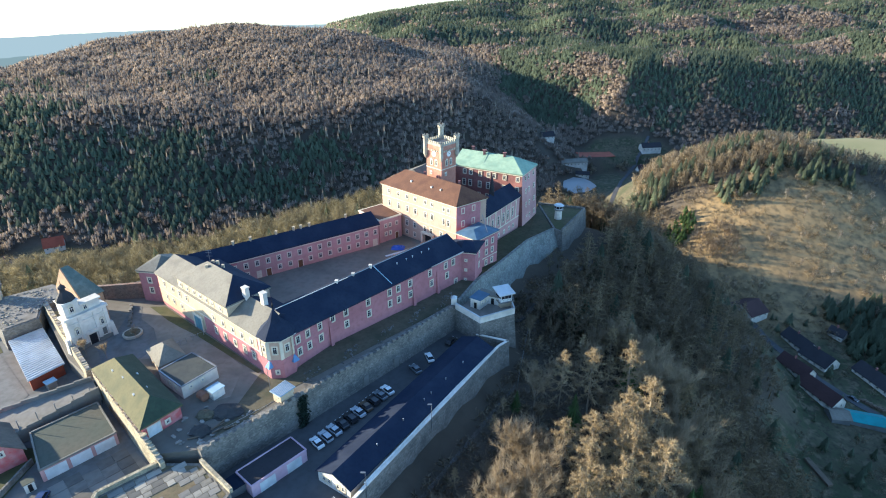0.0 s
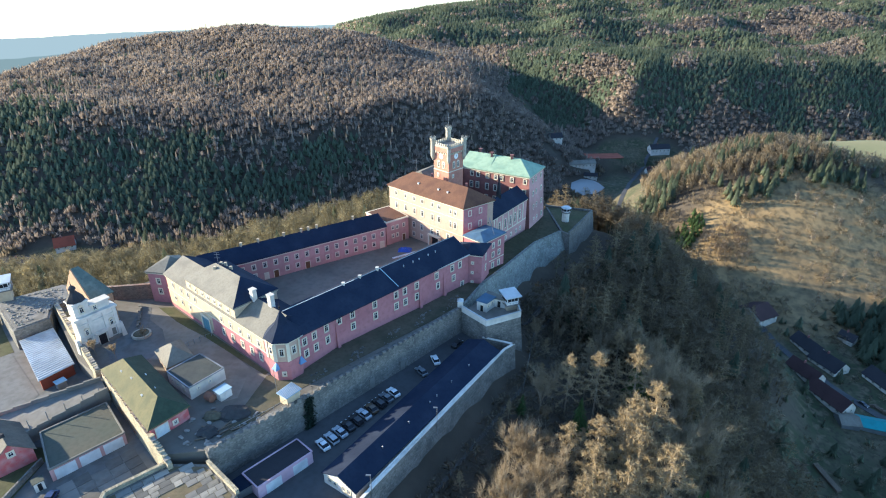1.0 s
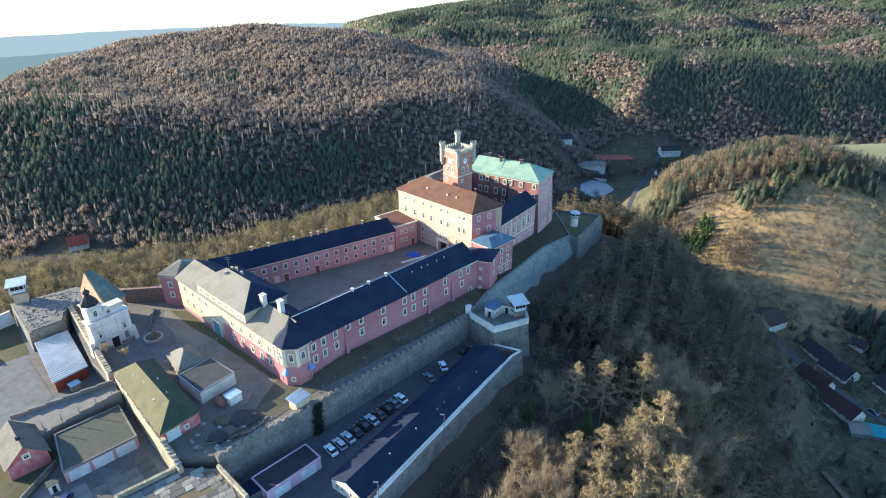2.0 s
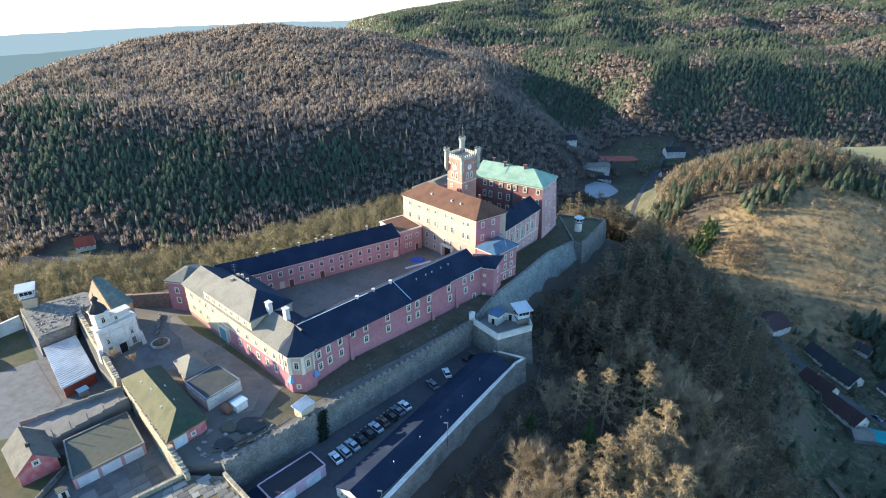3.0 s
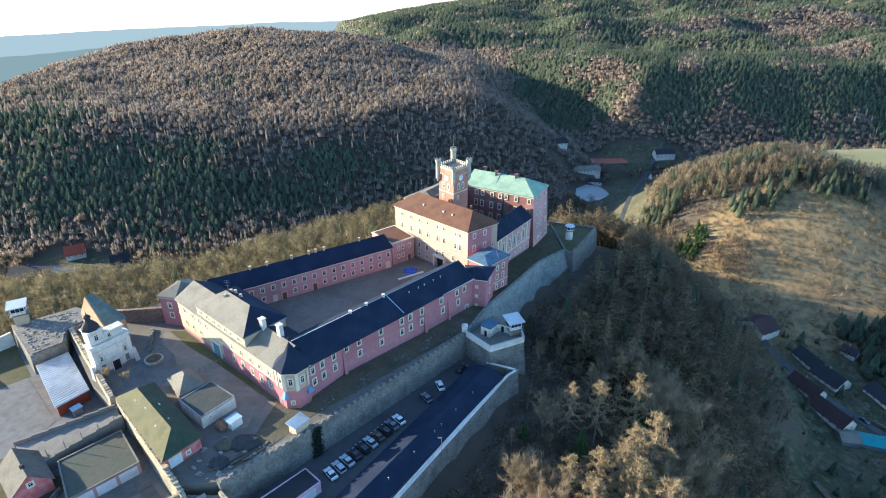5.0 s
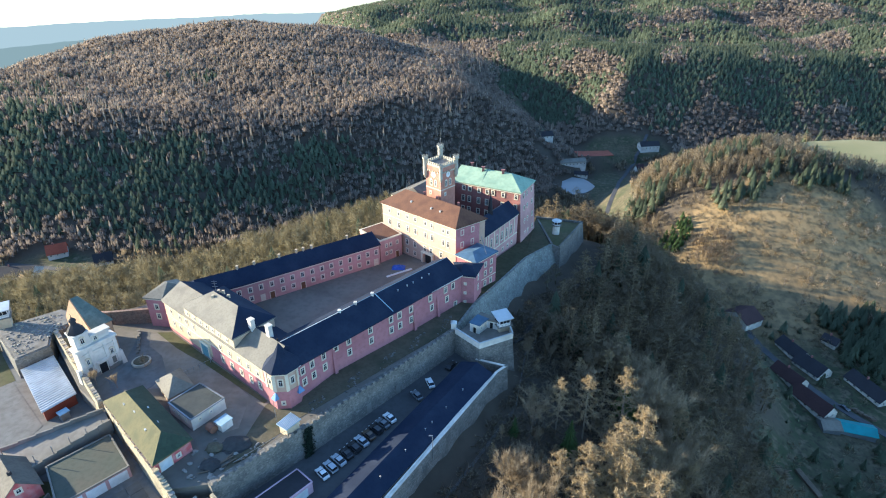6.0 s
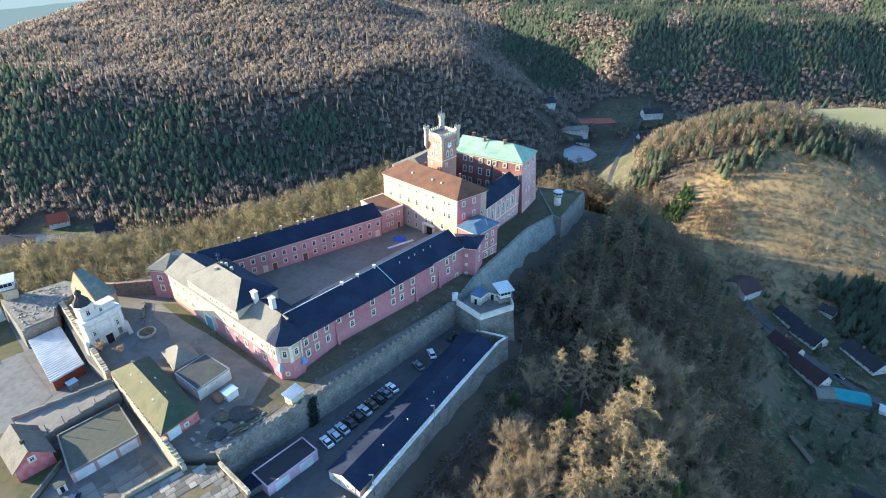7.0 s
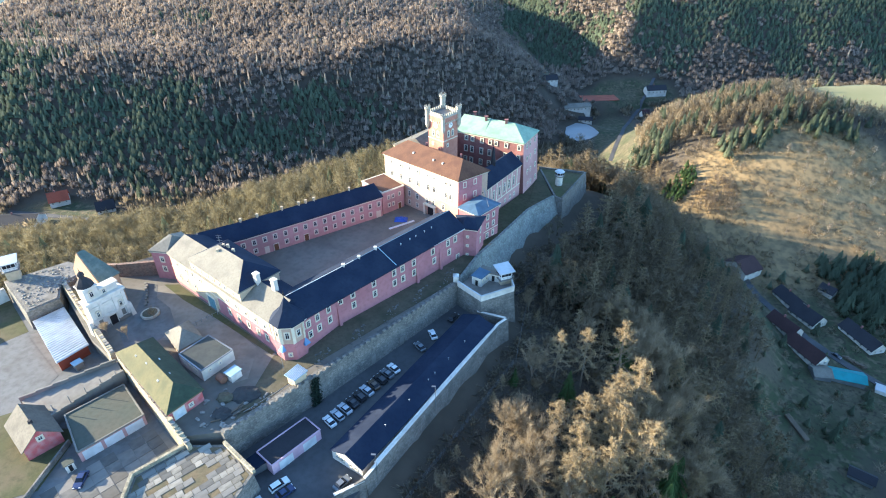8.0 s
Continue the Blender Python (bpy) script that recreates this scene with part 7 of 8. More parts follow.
cottage("valley_house", (72, 548), (84, 552), 8, 3.0, 3.6, DARKTILE, "low dark house at the foot of the wooded hill")

# ---- woods ----
def toned(m):
    """Let the crowns of one wood differ from tree to tree."""
    nt = m.node_tree
    bsdf = nt.nodes["Principled BSDF"]
    src = bsdf.inputs["Base Color"].links[0].from_socket
    at = nt.nodes.new("ShaderNodeAttribute")
    at.attribute_name = "tone"
    hsv = nt.nodes.new("ShaderNodeHueSaturation")
    ramp = nt.nodes.new("ShaderNodeMapRange")
    ramp.inputs[3].default_value, ramp.inputs[4].default_value = 0.8, 1.22
    nt.links.new(at.outputs["Fac"], ramp.inputs[0])
    nt.links.new(ramp.outputs[0], hsv.inputs["Value"])
    nt.links.new(src, hsv.inputs["Color"])
    nt.links.new(hsv.outputs[0], bsdf.inputs["Base Color"])
    # fine twigs and needles let part of the light through
    thin = nt.nodes.new("ShaderNodeBsdfTranslucent")
    nt.links.new(hsv.outputs[0], thin.inputs["Color"])
    both = nt.nodes.new("ShaderNodeMixShader")
    both.inputs[0].default_value = 0.45
    nt.links.new(bsdf.outputs[0], both.inputs[1])
    nt.links.new(thin.outputs[0], both.inputs[2])
    nt.links.new(both.outputs[0], nt.nodes["Material Output"].inputs["Surface"])


MEADOWTWIG = material("tawny_bush_twigs", (0.40, 0.315, 0.20), 0.95, island=0.2, second=(0.34, 0.27, 0.165), big=0.05)
DRYBUSH = material("grey_brown_bush_twigs", (0.31, 0.25, 0.165), 0.95, island=0.25, second=(0.26, 0.21, 0.13), big=0.05)
for m in (TWIG, MEADOWTWIG, DRYBUSH, LARCH, OLIVE, FARBARE, FARLARCH, FIR, YOUNGFIR):
    toned(m)
nr = np.random.RandomState(7)


def tri_mesh(name, co, tone, mats, slot=None, normals=None):
    """A mesh of loose triangles, three vertices each."""
    n = len(co) // 3
    me = bpy.data.meshes.new(name)
    me.vertices.add(len(co))
    me.vertices.foreach_set("co", np.asarray(co, np.float32).reshape(-1))
    me.loops.add(len(co))
    me.loops.foreach_set("vertex_index", np.arange(len(co), dtype=np.int32))
    me.polygons.add(n)
    me.polygons.foreach_set("loop_start", np.arange(0, len(co), 3, dtype=np.int32))
    me.polygons.foreach_set("loop_total", np.full(n, 3, np.int32))
    a = me.attributes.new("tone", "FLOAT", "POINT")
    a.data.foreach_set("value", np.asarray(tone, np.float32))
    for m in mats:
        me.materials.append(m)
    if slot is not None:
        me.polygons.foreach_set("material_index", np.asarray(slot, np.int32))
    me.update(calc_edges=True)
    if normals is not None:
        me.normals_split_custom_set_from_vertices(np.asarray(normals, np.float32))
    return me


def unit(v):
    return v / np.maximum(np.linalg.norm(v, axis=-1, keepdims=True), 1e-6)


def slivers(base, tip, width, rs):
    """Thin twig triangles from base to tip."""
    d = tip - base
    side = unit(np.cross(d, rs.normal(size=d.shape))) * np.asarray(width).reshape(-1, 1) / 2
    return np.stack([base - side, base + side, tip], 1).reshape(-1, 3)


def rods(a, b, ra, rb):
    """Three-sided tapered limbs."""
    d = unit(b - a)
    u = unit(np.cross(d, np.where(np.abs(d[:, 2:3]) > 0.9, np.array([[1.0, 0, 0]]), np.array([[0, 0, 1.0]]))))
    v = np.cross(d, u)
    ra, rb = np.asarray(ra).reshape(-1, 1), np.asarray(rb).reshape(-1, 1)
    ring = lambda c, r, k: c + r * (u * math.cos(k * 2.0944) + v * math.sin(k * 2.0944))
    out = []
    for k in range(3):
        p0, p1, q0, q1 = ring(a, ra, k), ring(a, ra, k + 1), ring(b, rb, k), ring(b, rb, k + 1)
        out += [np.stack([p0, p1, q1], 1), np.stack([p0, q1, q0], 1)]
    return np.concatenate(out, 0).reshape(-1, 3)


def bare_parts(rs, limbs=9, twigs=900, spread=0.30, fine=1.0):
    """A leafless broadleaf of height 1: (wood, twigs)."""
    lean = rs.normal(size=2) * 0.02
    fork = 0.26 + 0.12 * rs.rand()
    a, b, ra, rb = [np.zeros(3)], [np.array([*lean, fork])], [0.016], [0.012]
    tips = []
    for i in range(limbs):
        ang = i * 2.4 + rs.rand()
        start = np.array([*lean, fork * (0.7 + 0.5 * rs.rand())])
        r = spread * (0.35 + 0.65 * rs.rand())
        knee = start + np.array([math.cos(ang) * r * 0.45, math.sin(ang) * r * 0.45, 0.20 + 0.12 * rs.rand()])
        end = knee + np.array([math.cos(ang) * r * 0.55, math.sin(ang) * r * 0.55, 0.16 + 0.22 * rs.rand()])
        end[2] = min(end[2], 0.97)
        a += [start, knee]
        b += [knee, end]
        ra += [0.008, 0.005]
        rb += [0.005, 0.002]
        tips.append((knee, end))
        for j in range(3):
            s = knee + (end - knee) * (0.2 + 0.25 * j)
            e = s + np.array([rs.normal() * 0.09, rs.normal() * 0.09, 0.06 + 0.1 * rs.rand()])
            a.append(s)
            b.append(e)
            ra.append(0.003)
            rb.append(0.001)
            tips.append((s, e))
    wood = rods(np.array(a), np.array(b), ra, rb)
    k = rs.randint(len(tips), size=twigs)
    kn = np.array([t[0] for t in tips])[k]
    en = np.array([t[1] for t in tips])[k]
    base = kn + (en - kn) * rs.rand(twigs, 1) + rs.normal(size=(twigs, 3)) * 0.012
    way = unit((base - np.array([0, 0, 0.35])) + rs.normal(size=(twigs, 3)) * 0.28 + np.array([0, 0, 0.12]))
    tip = base + way * (0.05 + 0.10 * rs.rand(twigs, 1))
    return wood, slivers(base, tip, (0.0045 + 0.004 * rs.rand(twigs)) * fine, rs)


def larch_parts(rs, twigs=1300, fine=1.0, wide=0.15):
    a, b, ra, rb = [np.zeros(3), np.array([0, 0, 0.55])], [np.array([0, 0, 0.55]), np.array([rs.normal() * 0.01, rs.normal() * 0.01, 0.99])], [0.014, 0.009], [0.009, 0.002]
    br = []
    for i in range(40):
        z = 0.30 + 0.68 * (i / 39) ** 0.85
        ang = i * 2.4 + rs.rand() * 0.6
        r = wide * (1.12 - z) * (0.7 + 0.6 * rs.rand()) * 1.7
        s, e = np.array([0, 0, z]), np.array([math.cos(ang) * r, math.sin(ang) * r, z + 0.02 - 0.03 * rs.rand()])
        a.append(s)
        b.append(e)
        ra.append(0.0035)
        rb.append(0.001)
        br.append((s, e))
    wood = rods(np.array(a), np.array(b), ra, rb)
    k = rs.randint(len(br), size=twigs)
    s, e = np.array([t[0] for t in br])[k], np.array([t[1] for t in br])[k]
    base = s + (e - s) * (rs.rand(twigs, 1) ** 0.6)
    tip = base + unit(rs.normal(size=(twigs, 3)) + np.array([0, 0, -0.2])) * (0.018 + 0.03 * rs.rand(twigs, 1))
    return wood, slivers(base, tip, (0.005 + 0.005 * rs.rand(twigs)) * fine, rs)


def spruce_parts(rs, tiers=9, sides=9):
    wood = rods(np.array([[0, 0, 0.0]]), np.array([[0, 0, 0.9]]), [0.016], [0.003])
    out = []
    for i in range(tiers):
        z0 = 0.10 + 0.82 * i / tiers
        z1 = min(1.0, z0 + 1.9 / tiers)
        r = 0.24 * (1.04 - z0) * (0.9 + 0.2 * rs.rand())
        t0 = rs.rand() * 6
        for k in range(sides):
            a0, a1 = t0 + 6.2832 * k / sides, t0 + 6.2832 * (k + 0.62) / sides
            am = (a0 + a1) / 2
            rr = r * (0.75 + 0.4 * rs.rand())
            top = np.array([0, 0, z1])
            tip = np.array([math.cos(am) * rr * 1.2, math.sin(am) * rr * 1.2, z0 - 0.03])
            p, q = np.array([math.cos(a0) * rr * 0.7, math.sin(a0) * rr * 0.7, z0 + 0.03]), np.array([math.cos(a1) * rr * 0.7, math.sin(a1) * rr * 0.7, z0 + 0.03])
            out += [top, p, tip, top, tip, q]
    return wood, np.array(out)


def light_bare(rs, n, width, lo=0.26, trunk=True):
    """A rounded leafless crown of many short fine sprays."""
    c = unit(rs.normal(size=(n, 3))) * (rs.rand(n, 1) ** 0.45) * np.array([0.21, 0.21, (0.90 - lo) / 2]) + np.array([0, 0, (0.90 + lo) / 2])
    way = unit(c - np.array([0, 0, lo - 0.12]) + rs.normal(size=(n, 3)) * 0.22)
    tip = c + way * (0.07 + 0.10 * rs.rand(n, 1))
    twigs = slivers(c - way * 0.04, tip, width * (0.7 + 0.6 * rs.rand(n)), rs)
    if not trunk:
        return twigs
    a = np.array([[0, 0, 0.0], [0, 0, 0.3], [0, 0, 0.3], [0, 0, 0.28]])
    b = np.array([[0, 0, 0.32], [0.09, 0.05, 0.7], [-0.08, 0.06, 0.68], [0.01, -0.1, 0.66]])
    return np.concatenate([rods(a, b, [0.018, 0.01, 0.01, 0.01], [0.012, 0.003, 0.003, 0.003]), twigs])


def clumped(rs, clumps, per, width, lo=0.24, spread=0.2, length=0.085, trunk=True):
    """A leafless crown of rounded tufts of fine twigs on a forked trunk."""
    n = clumps * per
    way = unit(rs.normal(size=(clumps, 3)) + np.array([0, 0, 0.35]))
    centre = way * (0.45 + 0.45 * rs.rand(clumps, 1)) * np.array([spread, spread, (0.92 - lo) / 2]) + np.array([0, 0, (0.92 + lo) / 2])
    k = np.repeat(np.arange(clumps), per)
    out = unit(rs.normal(size=(n, 3)) + 0.7 * way[k] + np.array([0, 0, 0.25]))
    base = centre[k] + rs.normal(size=(n, 3)) * 0.018
    twigs = slivers(base, base + out * (length * (0.55 + 0.9 * rs.rand(n, 1))), width * (0.7 + 0.6 * rs.rand(n)), rs)
    if not trunk:
        return twigs
    fork = np.array([0, 0, lo + 0.06])
    limbs = centre[:: max(1, clumps // 7)]
    a = np.concatenate([np.zeros((1, 3)), np.repeat(fork[None], len(limbs), 0)])
    b = np.concatenate([fork[None], limbs])
    return np.concatenate([rods(a, b, [0.016] + [0.008] * len(limbs), [0.011] + [0.002] * len(limbs)), twigs])


def sprays(rs, n, width, spread=0.3, lo=0.3):
    """A far leafless crown: upright sprays that end on a rounded, ragged dome."""
    ang, r = np.arange(n) * 2.4 + rs.rand(n), spread * np.sqrt((np.arange(n) + 0.5) / n)
    tip = np.stack([np.cos(ang) * r, np.sin(ang) * r, 1.0 - 0.42 * (r / spread) ** 2 - 0.1 * rs.rand(n)], 1)
    base = np.stack([np.cos(ang) * r * 0.72, np.sin(ang) * r * 0.72, lo + 0.2 * rs.rand(n)], 1)
    return slivers(base, tip, width * (0.75 + 0.5 * rs.rand(n)), rs)


def bush(rs, n, width):
    """A low rounded bush of sprays that rise from the ground."""
    ang, r = rs.rand(n) * 6.2832, 0.32 * rs.rand(n) ** 0.6
    base = np.stack([np.cos(ang) * r, np.sin(ang) * r, 0.35 * rs.rand(n)], 1)
    way = unit(base * np.array([1.6, 1.6, 0.8]) + np.array([0, 0, 0.22]) + rs.normal(size=(n, 3)) * 0.12)
    return slivers(base, base + way * (0.25 + 0.35 * rs.rand(n, 1)), width * (0.7 + 0.6 * rs.rand(n)), rs)


def far_spike(rs, sides=5, slim=0.20):
    out = []
    for z0, z1, r in ((0.05, 0.55, slim * 1.15), (0.28, 0.78, slim * 0.85), (0.52, 1.0, slim * 0.55)):
        t0 = rs.rand() * 6
        for k in range(sides):
            a0, a1 = t0 + 6.2832 * k / sides, t0 + 6.2832 * (k + 0.8) / sides
            r0 = r * (0.75 + 0.5 * rs.rand())
            out += [np.array([0, 0, z1]), np.array([math.cos(a0) * r0, math.sin(a0) * r0, z0]), np.array([math.cos(a1) * r0, math.sin(a1) * r0, z0 - 0.05])]
    return np.array(out)


def grown(templates, x, y, h, wide=1.0, dome=1.0):
    """Copies of the templates set on the land: all triangle corners and a tone for each."""
    z = height(x, y)
    slope_x, slope_y = (height(x + 6, y) - height(x - 6, y)) / 12, (height(x, y + 6) - height(x, y - 6)) / 12
    n = len(x)
    yaw = nr.rand(n) * 6.2832
    pick = nr.randint(len(templates), size=n)
    tone = nr.rand(n)
    co, to, no = [], [], []
    for k, t in enumerate(templates):
        i = np.where(pick == k)[0]
        if not len(i):
            continue
        c, s = np.cos(yaw[i])[:, None], np.sin(yaw[i])[:, None]
        w = (h[i] * wide * (0.85 + 0.3 * nr.rand(len(i))))[:, None]
        X = (t[None, :, 0] * c - t[None, :, 1] * s) * w + x[i][:, None]
        Y = (t[None, :, 0] * s + t[None, :, 1] * c) * w + y[i][:, None]
        Z = t[None, :, 2] * h[i][:, None] + z[i][:, None] - 0.2
        co.append(np.stack([X, Y, Z], -1).reshape(-1, 3))
        to.append(np.repeat(tone[i], len(t)))
        R = unit(t - np.array([0, 0, 0.45]) + np.array([0, 0, 0.22])) * dome
        gx, gy = slope_x[i][:, None] * (1 - dome), slope_y[i][:, None] * (1 - dome)
        no.append(unit(np.stack([R[None, :, 0] * c - R[None, :, 1] * s - gx, R[None, :, 0] * s + R[None, :, 1] * c - gy, np.broadcast_to(R[None, :, 2] + 1 - dome, X.shape)], -1).reshape(-1, 3)))
    return np.concatenate(co), np.concatenate(to), np.concatenate(no)


def wood_stuff(name, templates, x, y, h, mat, label, wide=1.0, dome=1.0):
    """dome: how far the crowns shade as single domes (1) or as one closed canopy (0)."""
    co, to, no = grown(templates, x, y, h, wide, dome)
    tagged(new(name, tri_mesh(name, co, to, [mat], None, no)), label, "woodland", kind="stuff")


def jittered(x0, x1, y0, y1, step):
    gx, gy = np.meshgrid(np.arange(x0, x1, step), np.arange(y0, y1, step))
    return gx.ravel() + (nr.rand(gx.size) - 0.5) * step * 0.95, gy.ravel() + (nr.rand(gy.size) - 0.5) * step * 0.95


BUILT = [(o.location.x, o.location.y) for o in scene.objects if o.parent is None and o.get("group") == "village houses"]


def free(x, y):
    """Clear of the fortress, of open grass and of houses."""
    ok = (outside(x, y) > 3.5) & (meadow(x, y) < 0.35)
    for bx_, by_ in BUILT:
        ok &= (np.hypot(x - bx_, y - by_) > 12) & (np.hypot(x - bx_ * 0.94, y - by_ * 0.94) > 11)
    for ax, ay, bx_, by_, w in ((104, 392, 140, 500, 6), (140, 500, 190, 600, 6), (14, 152, 62, 226, 3.5), (149, 239, 180, 182, 5)):
        t = np.clip(((x - ax) * (bx_ - ax) + (y - ay) * (by_ - ay)) / ((bx_ - ax) ** 2 + (by_ - ay) ** 2), 0, 1)
        ok &= np.hypot(x - ax - t * (bx_ - ax), y - ay - t * (by_ - ay)) > w
    ok &= (np.hypot(x - 100, (y - 487) * 0.9) > 23) & ~((x > 96) & (x < 150) & (y > 395) & (y < 500) & (np.abs((x - 104) - (y - 392) * 0.33) < 11)) & ~((x > 105) & (x < 150) & (y > 550) & (y < 580))
    return ok


rs = np.random.RandomState(3)
MID_BARE = [clumped(rs, 16, 27, 0.0075, 0.3, 0.27, 0.1) for _ in range(7)]
MID_LARCH = [np.concatenate(larch_parts(rs, 420, 1.4, 0.19)) for _ in range(4)]
MID_FIR = [np.concatenate(spruce_parts(rs, 7, 7)) for _ in range(3)]
RIDGE_BARE = [clumped(rs, 13, 21, 0.0065, 0.26, 0.23, 0.095) for _ in range(8)]
LIGHT_BARE = [light_bare(rs, 80, 0.024) for _ in range(8)]
FAR_BARE = [sprays(rs, 19, 0.13) for _ in range(12)]
BUSH = [np.concatenate([bush(rs, 24, 0.03), clumped(rs, 5, 8, 0.035, 0.0, 0.42, 0.2, False)]) for _ in range(8)]
FAR_FIR = [far_spike(rs, 4, 0.19) for _ in range(6)]
FAR_LARCH = [far_spike(rs, 4, 0.13) for _ in range(4)]

# wooded hills across the valleys
fx, fy = [], []
for y0, y1, step in ((255, 560, 4.5), (560, 900, 4.9), (900, 1500, 8.0), (1500, 2700, 15.0)):
    x, y = jittered(-1.05 * y1, 1.05 * y1, y0, y1, step)
    k = (np.abs(x) < 0.95 * y + 30) & ~((x < -0.2 * y) & (y > 880) & (y < 1250)) & ~((x < -0.36 * y) & (y > 1250))
    fx.append(x[k])
    fy.append(y[k])
fx, fy = np.concatenate(fx), np.concatenate(fy)
k = free(fx, fy) & (outside(fx, fy) > 95)
fx, fy = fx[k], fy[k]
lean = fx / np.maximum(fy, 1)
over = fy > np.interp(fx, [p[0] for p in VALLEY], [p[1] for p in VALLEY])      # beyond the river
# where spruce stands: plantations on the dome, most of the eastern heights, with bare and felled patches
stand = 1.1 * bump(fx, fy, -335, 400, 95, 52, -15) + bump(fx, fy, -255, 372, 78, 30, -8) + 0.9 * bump(fx, fy, -200, 400, 62, 36) + 1.1 * bump(fx, fy, -125, 425, 33, 28) + 0.8 * bump(fx, fy, -150, 395, 42, 22)
stand = stand + 0.65 * bump(fx, fy, -400, 480, 70, 60) + 0.6 * bump(fx, fy, -255, 567, 32, 50) + 0.9 * bump(fx, fy, -55, 440, 38, 30) + 0.6 * bump(fx, fy, -120, 800, 90, 60)
heights_ = 1 / (1 + np.exp(-(lean - 0.02) / 0.03)) * np.clip((fy - 600) / 60, 0, 1) + (fy > 900)
felled = 0.9 * bump(fx, fy, 158, 712, 26, 30) + bump(fx, fy, 380, 1085, 75, 36) + bump(fx, fy, 524, 1091, 62, 50) + 0.7 * bump(fx, fy, 472, 850, 75, 50) + bump(fx, fy, 611, 1161, 95, 60) + 0.8 * bump(fx, fy, 230, 1212, 52, 40)
stand = np.maximum(stand, np.clip(heights_, 0, 1) * 0.95 - felled)
west_ = (fy < 900) & (lean < 0.05)
fir = stand + 0.5 * waves(fx, fy, 120, 2) + 0.35 * waves(fx, fy, 48, 9) + np.where(west_, 0.3, 0.14) * nr.normal(size=len(fx)) > np.where(west_, 0.98, 0.6)
larch_ = ~fir & (nr.rand(len(fx)) < np.where(west_ & (stand > 0.3), 0.22, 0.06)) & (fy > 330) & over
size = np.where(fy > 1500, 1.9, np.where(fy > 900, 1.3, 1.0))
edge_hill = (fy < 470) & (fx > 90) & (fx < 330)
belt = nr.rand(len(fx)) < 0.10
for ax, ay, bx_, by_, w in ((111, 346, 118, 352, 5), (118, 352, 144, 369, 6), (158, 324, 166, 326, 7), (180, 330, 200, 338, 8), (200, 332, 240, 330, 7), (160, 372, 200, 385, 5)):
    t = np.clip(((fx - ax) * (bx_ - ax) + (fy - ay) * (by_ - ay)) / ((bx_ - ax) ** 2 + (by_ - ay) ** 2), 0, 1)
    belt |= (np.hypot(fx - ax - t * (bx_ - ax), fy - ay - t * (by_ - ay)) < w) & (nr.rand(len(fx)) < 0.75)
fir = np.where(edge_hill, belt, fir)
larch_ = larch_ & ~edge_hill
b = ~fir & ~larch_
hill_b, b = b & edge_hill, b & ~edge_hill
near_b, b = b & ~over, b & over
slope_ = fy[hill_b] < 352
hh = np.where(slope_, 3 + 4.5 * nr.rand(hill_b.sum()), 8 + 4.5 * nr.rand(hill_b.sum()))
wood_stuff("meadow_hill_woods", LIGHT_BARE, fx[hill_b], fy[hill_b], hh, MEADOWTWIG, "sunlit tawny leafless trees on the meadow hill", 1.3)
wood_stuff("valley_bare_woods", FAR_BARE, fx[near_b], fy[near_b], 6 + 4 * nr.rand(near_b.sum()), TWIG, "leafless brown woods round the valleys", 1.4, 0.45)
near_f, fir = fir & ~over, fir & over
wood_stuff("valley_spruces", MID_FIR, fx[near_f], fy[near_f], 9 + 6 * nr.rand(near_f.sum()), FIR, "dark green spruces round the valleys")
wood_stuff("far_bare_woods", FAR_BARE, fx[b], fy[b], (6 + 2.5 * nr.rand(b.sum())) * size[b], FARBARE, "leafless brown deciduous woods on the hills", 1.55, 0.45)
wood_stuff("far_spruce_woods", FAR_FIR, fx[fir], fy[fir], (5.5 + 3 * nr.rand(fir.sum())) * size[fir], FIR, "dark green spruce woods on the hills", 2.0, 0.4)
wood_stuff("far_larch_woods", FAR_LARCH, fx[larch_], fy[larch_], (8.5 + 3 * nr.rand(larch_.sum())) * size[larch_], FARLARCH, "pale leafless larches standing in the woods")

# woods on the north-west slope, just behind the castle
x, y = jittered(-330, 60, 60, 345, 5.6)
side = ((y - 150) - 0.75 * (x + 20) > 0) & (x < 38)
k = free(x, y) & side & (outside(x, y) < 125)
x, y = x[k], y[k]
few = nr.rand(len(x)) < 0.025
# unseen trees west of the yard are made taller to shade it
wood_stuff("ridge_woods", RIDGE_BARE, x[~few], y[~few], (15 + 6 * nr.rand((~few).sum())) * np.where(x[~few] > 0, 0.5, np.where((x[~few] < -172) & (y[~few] < 118), 1.2, 1.0)), OLIVE, "olive-brown leafless trees on the ridge behind the castle")
wood_stuff("ridge_spruces", MID_FIR, x[few], y[few], 13 + 5 * nr.rand(few.sum()), FIR, "scattered dark spruces among the ridge trees")

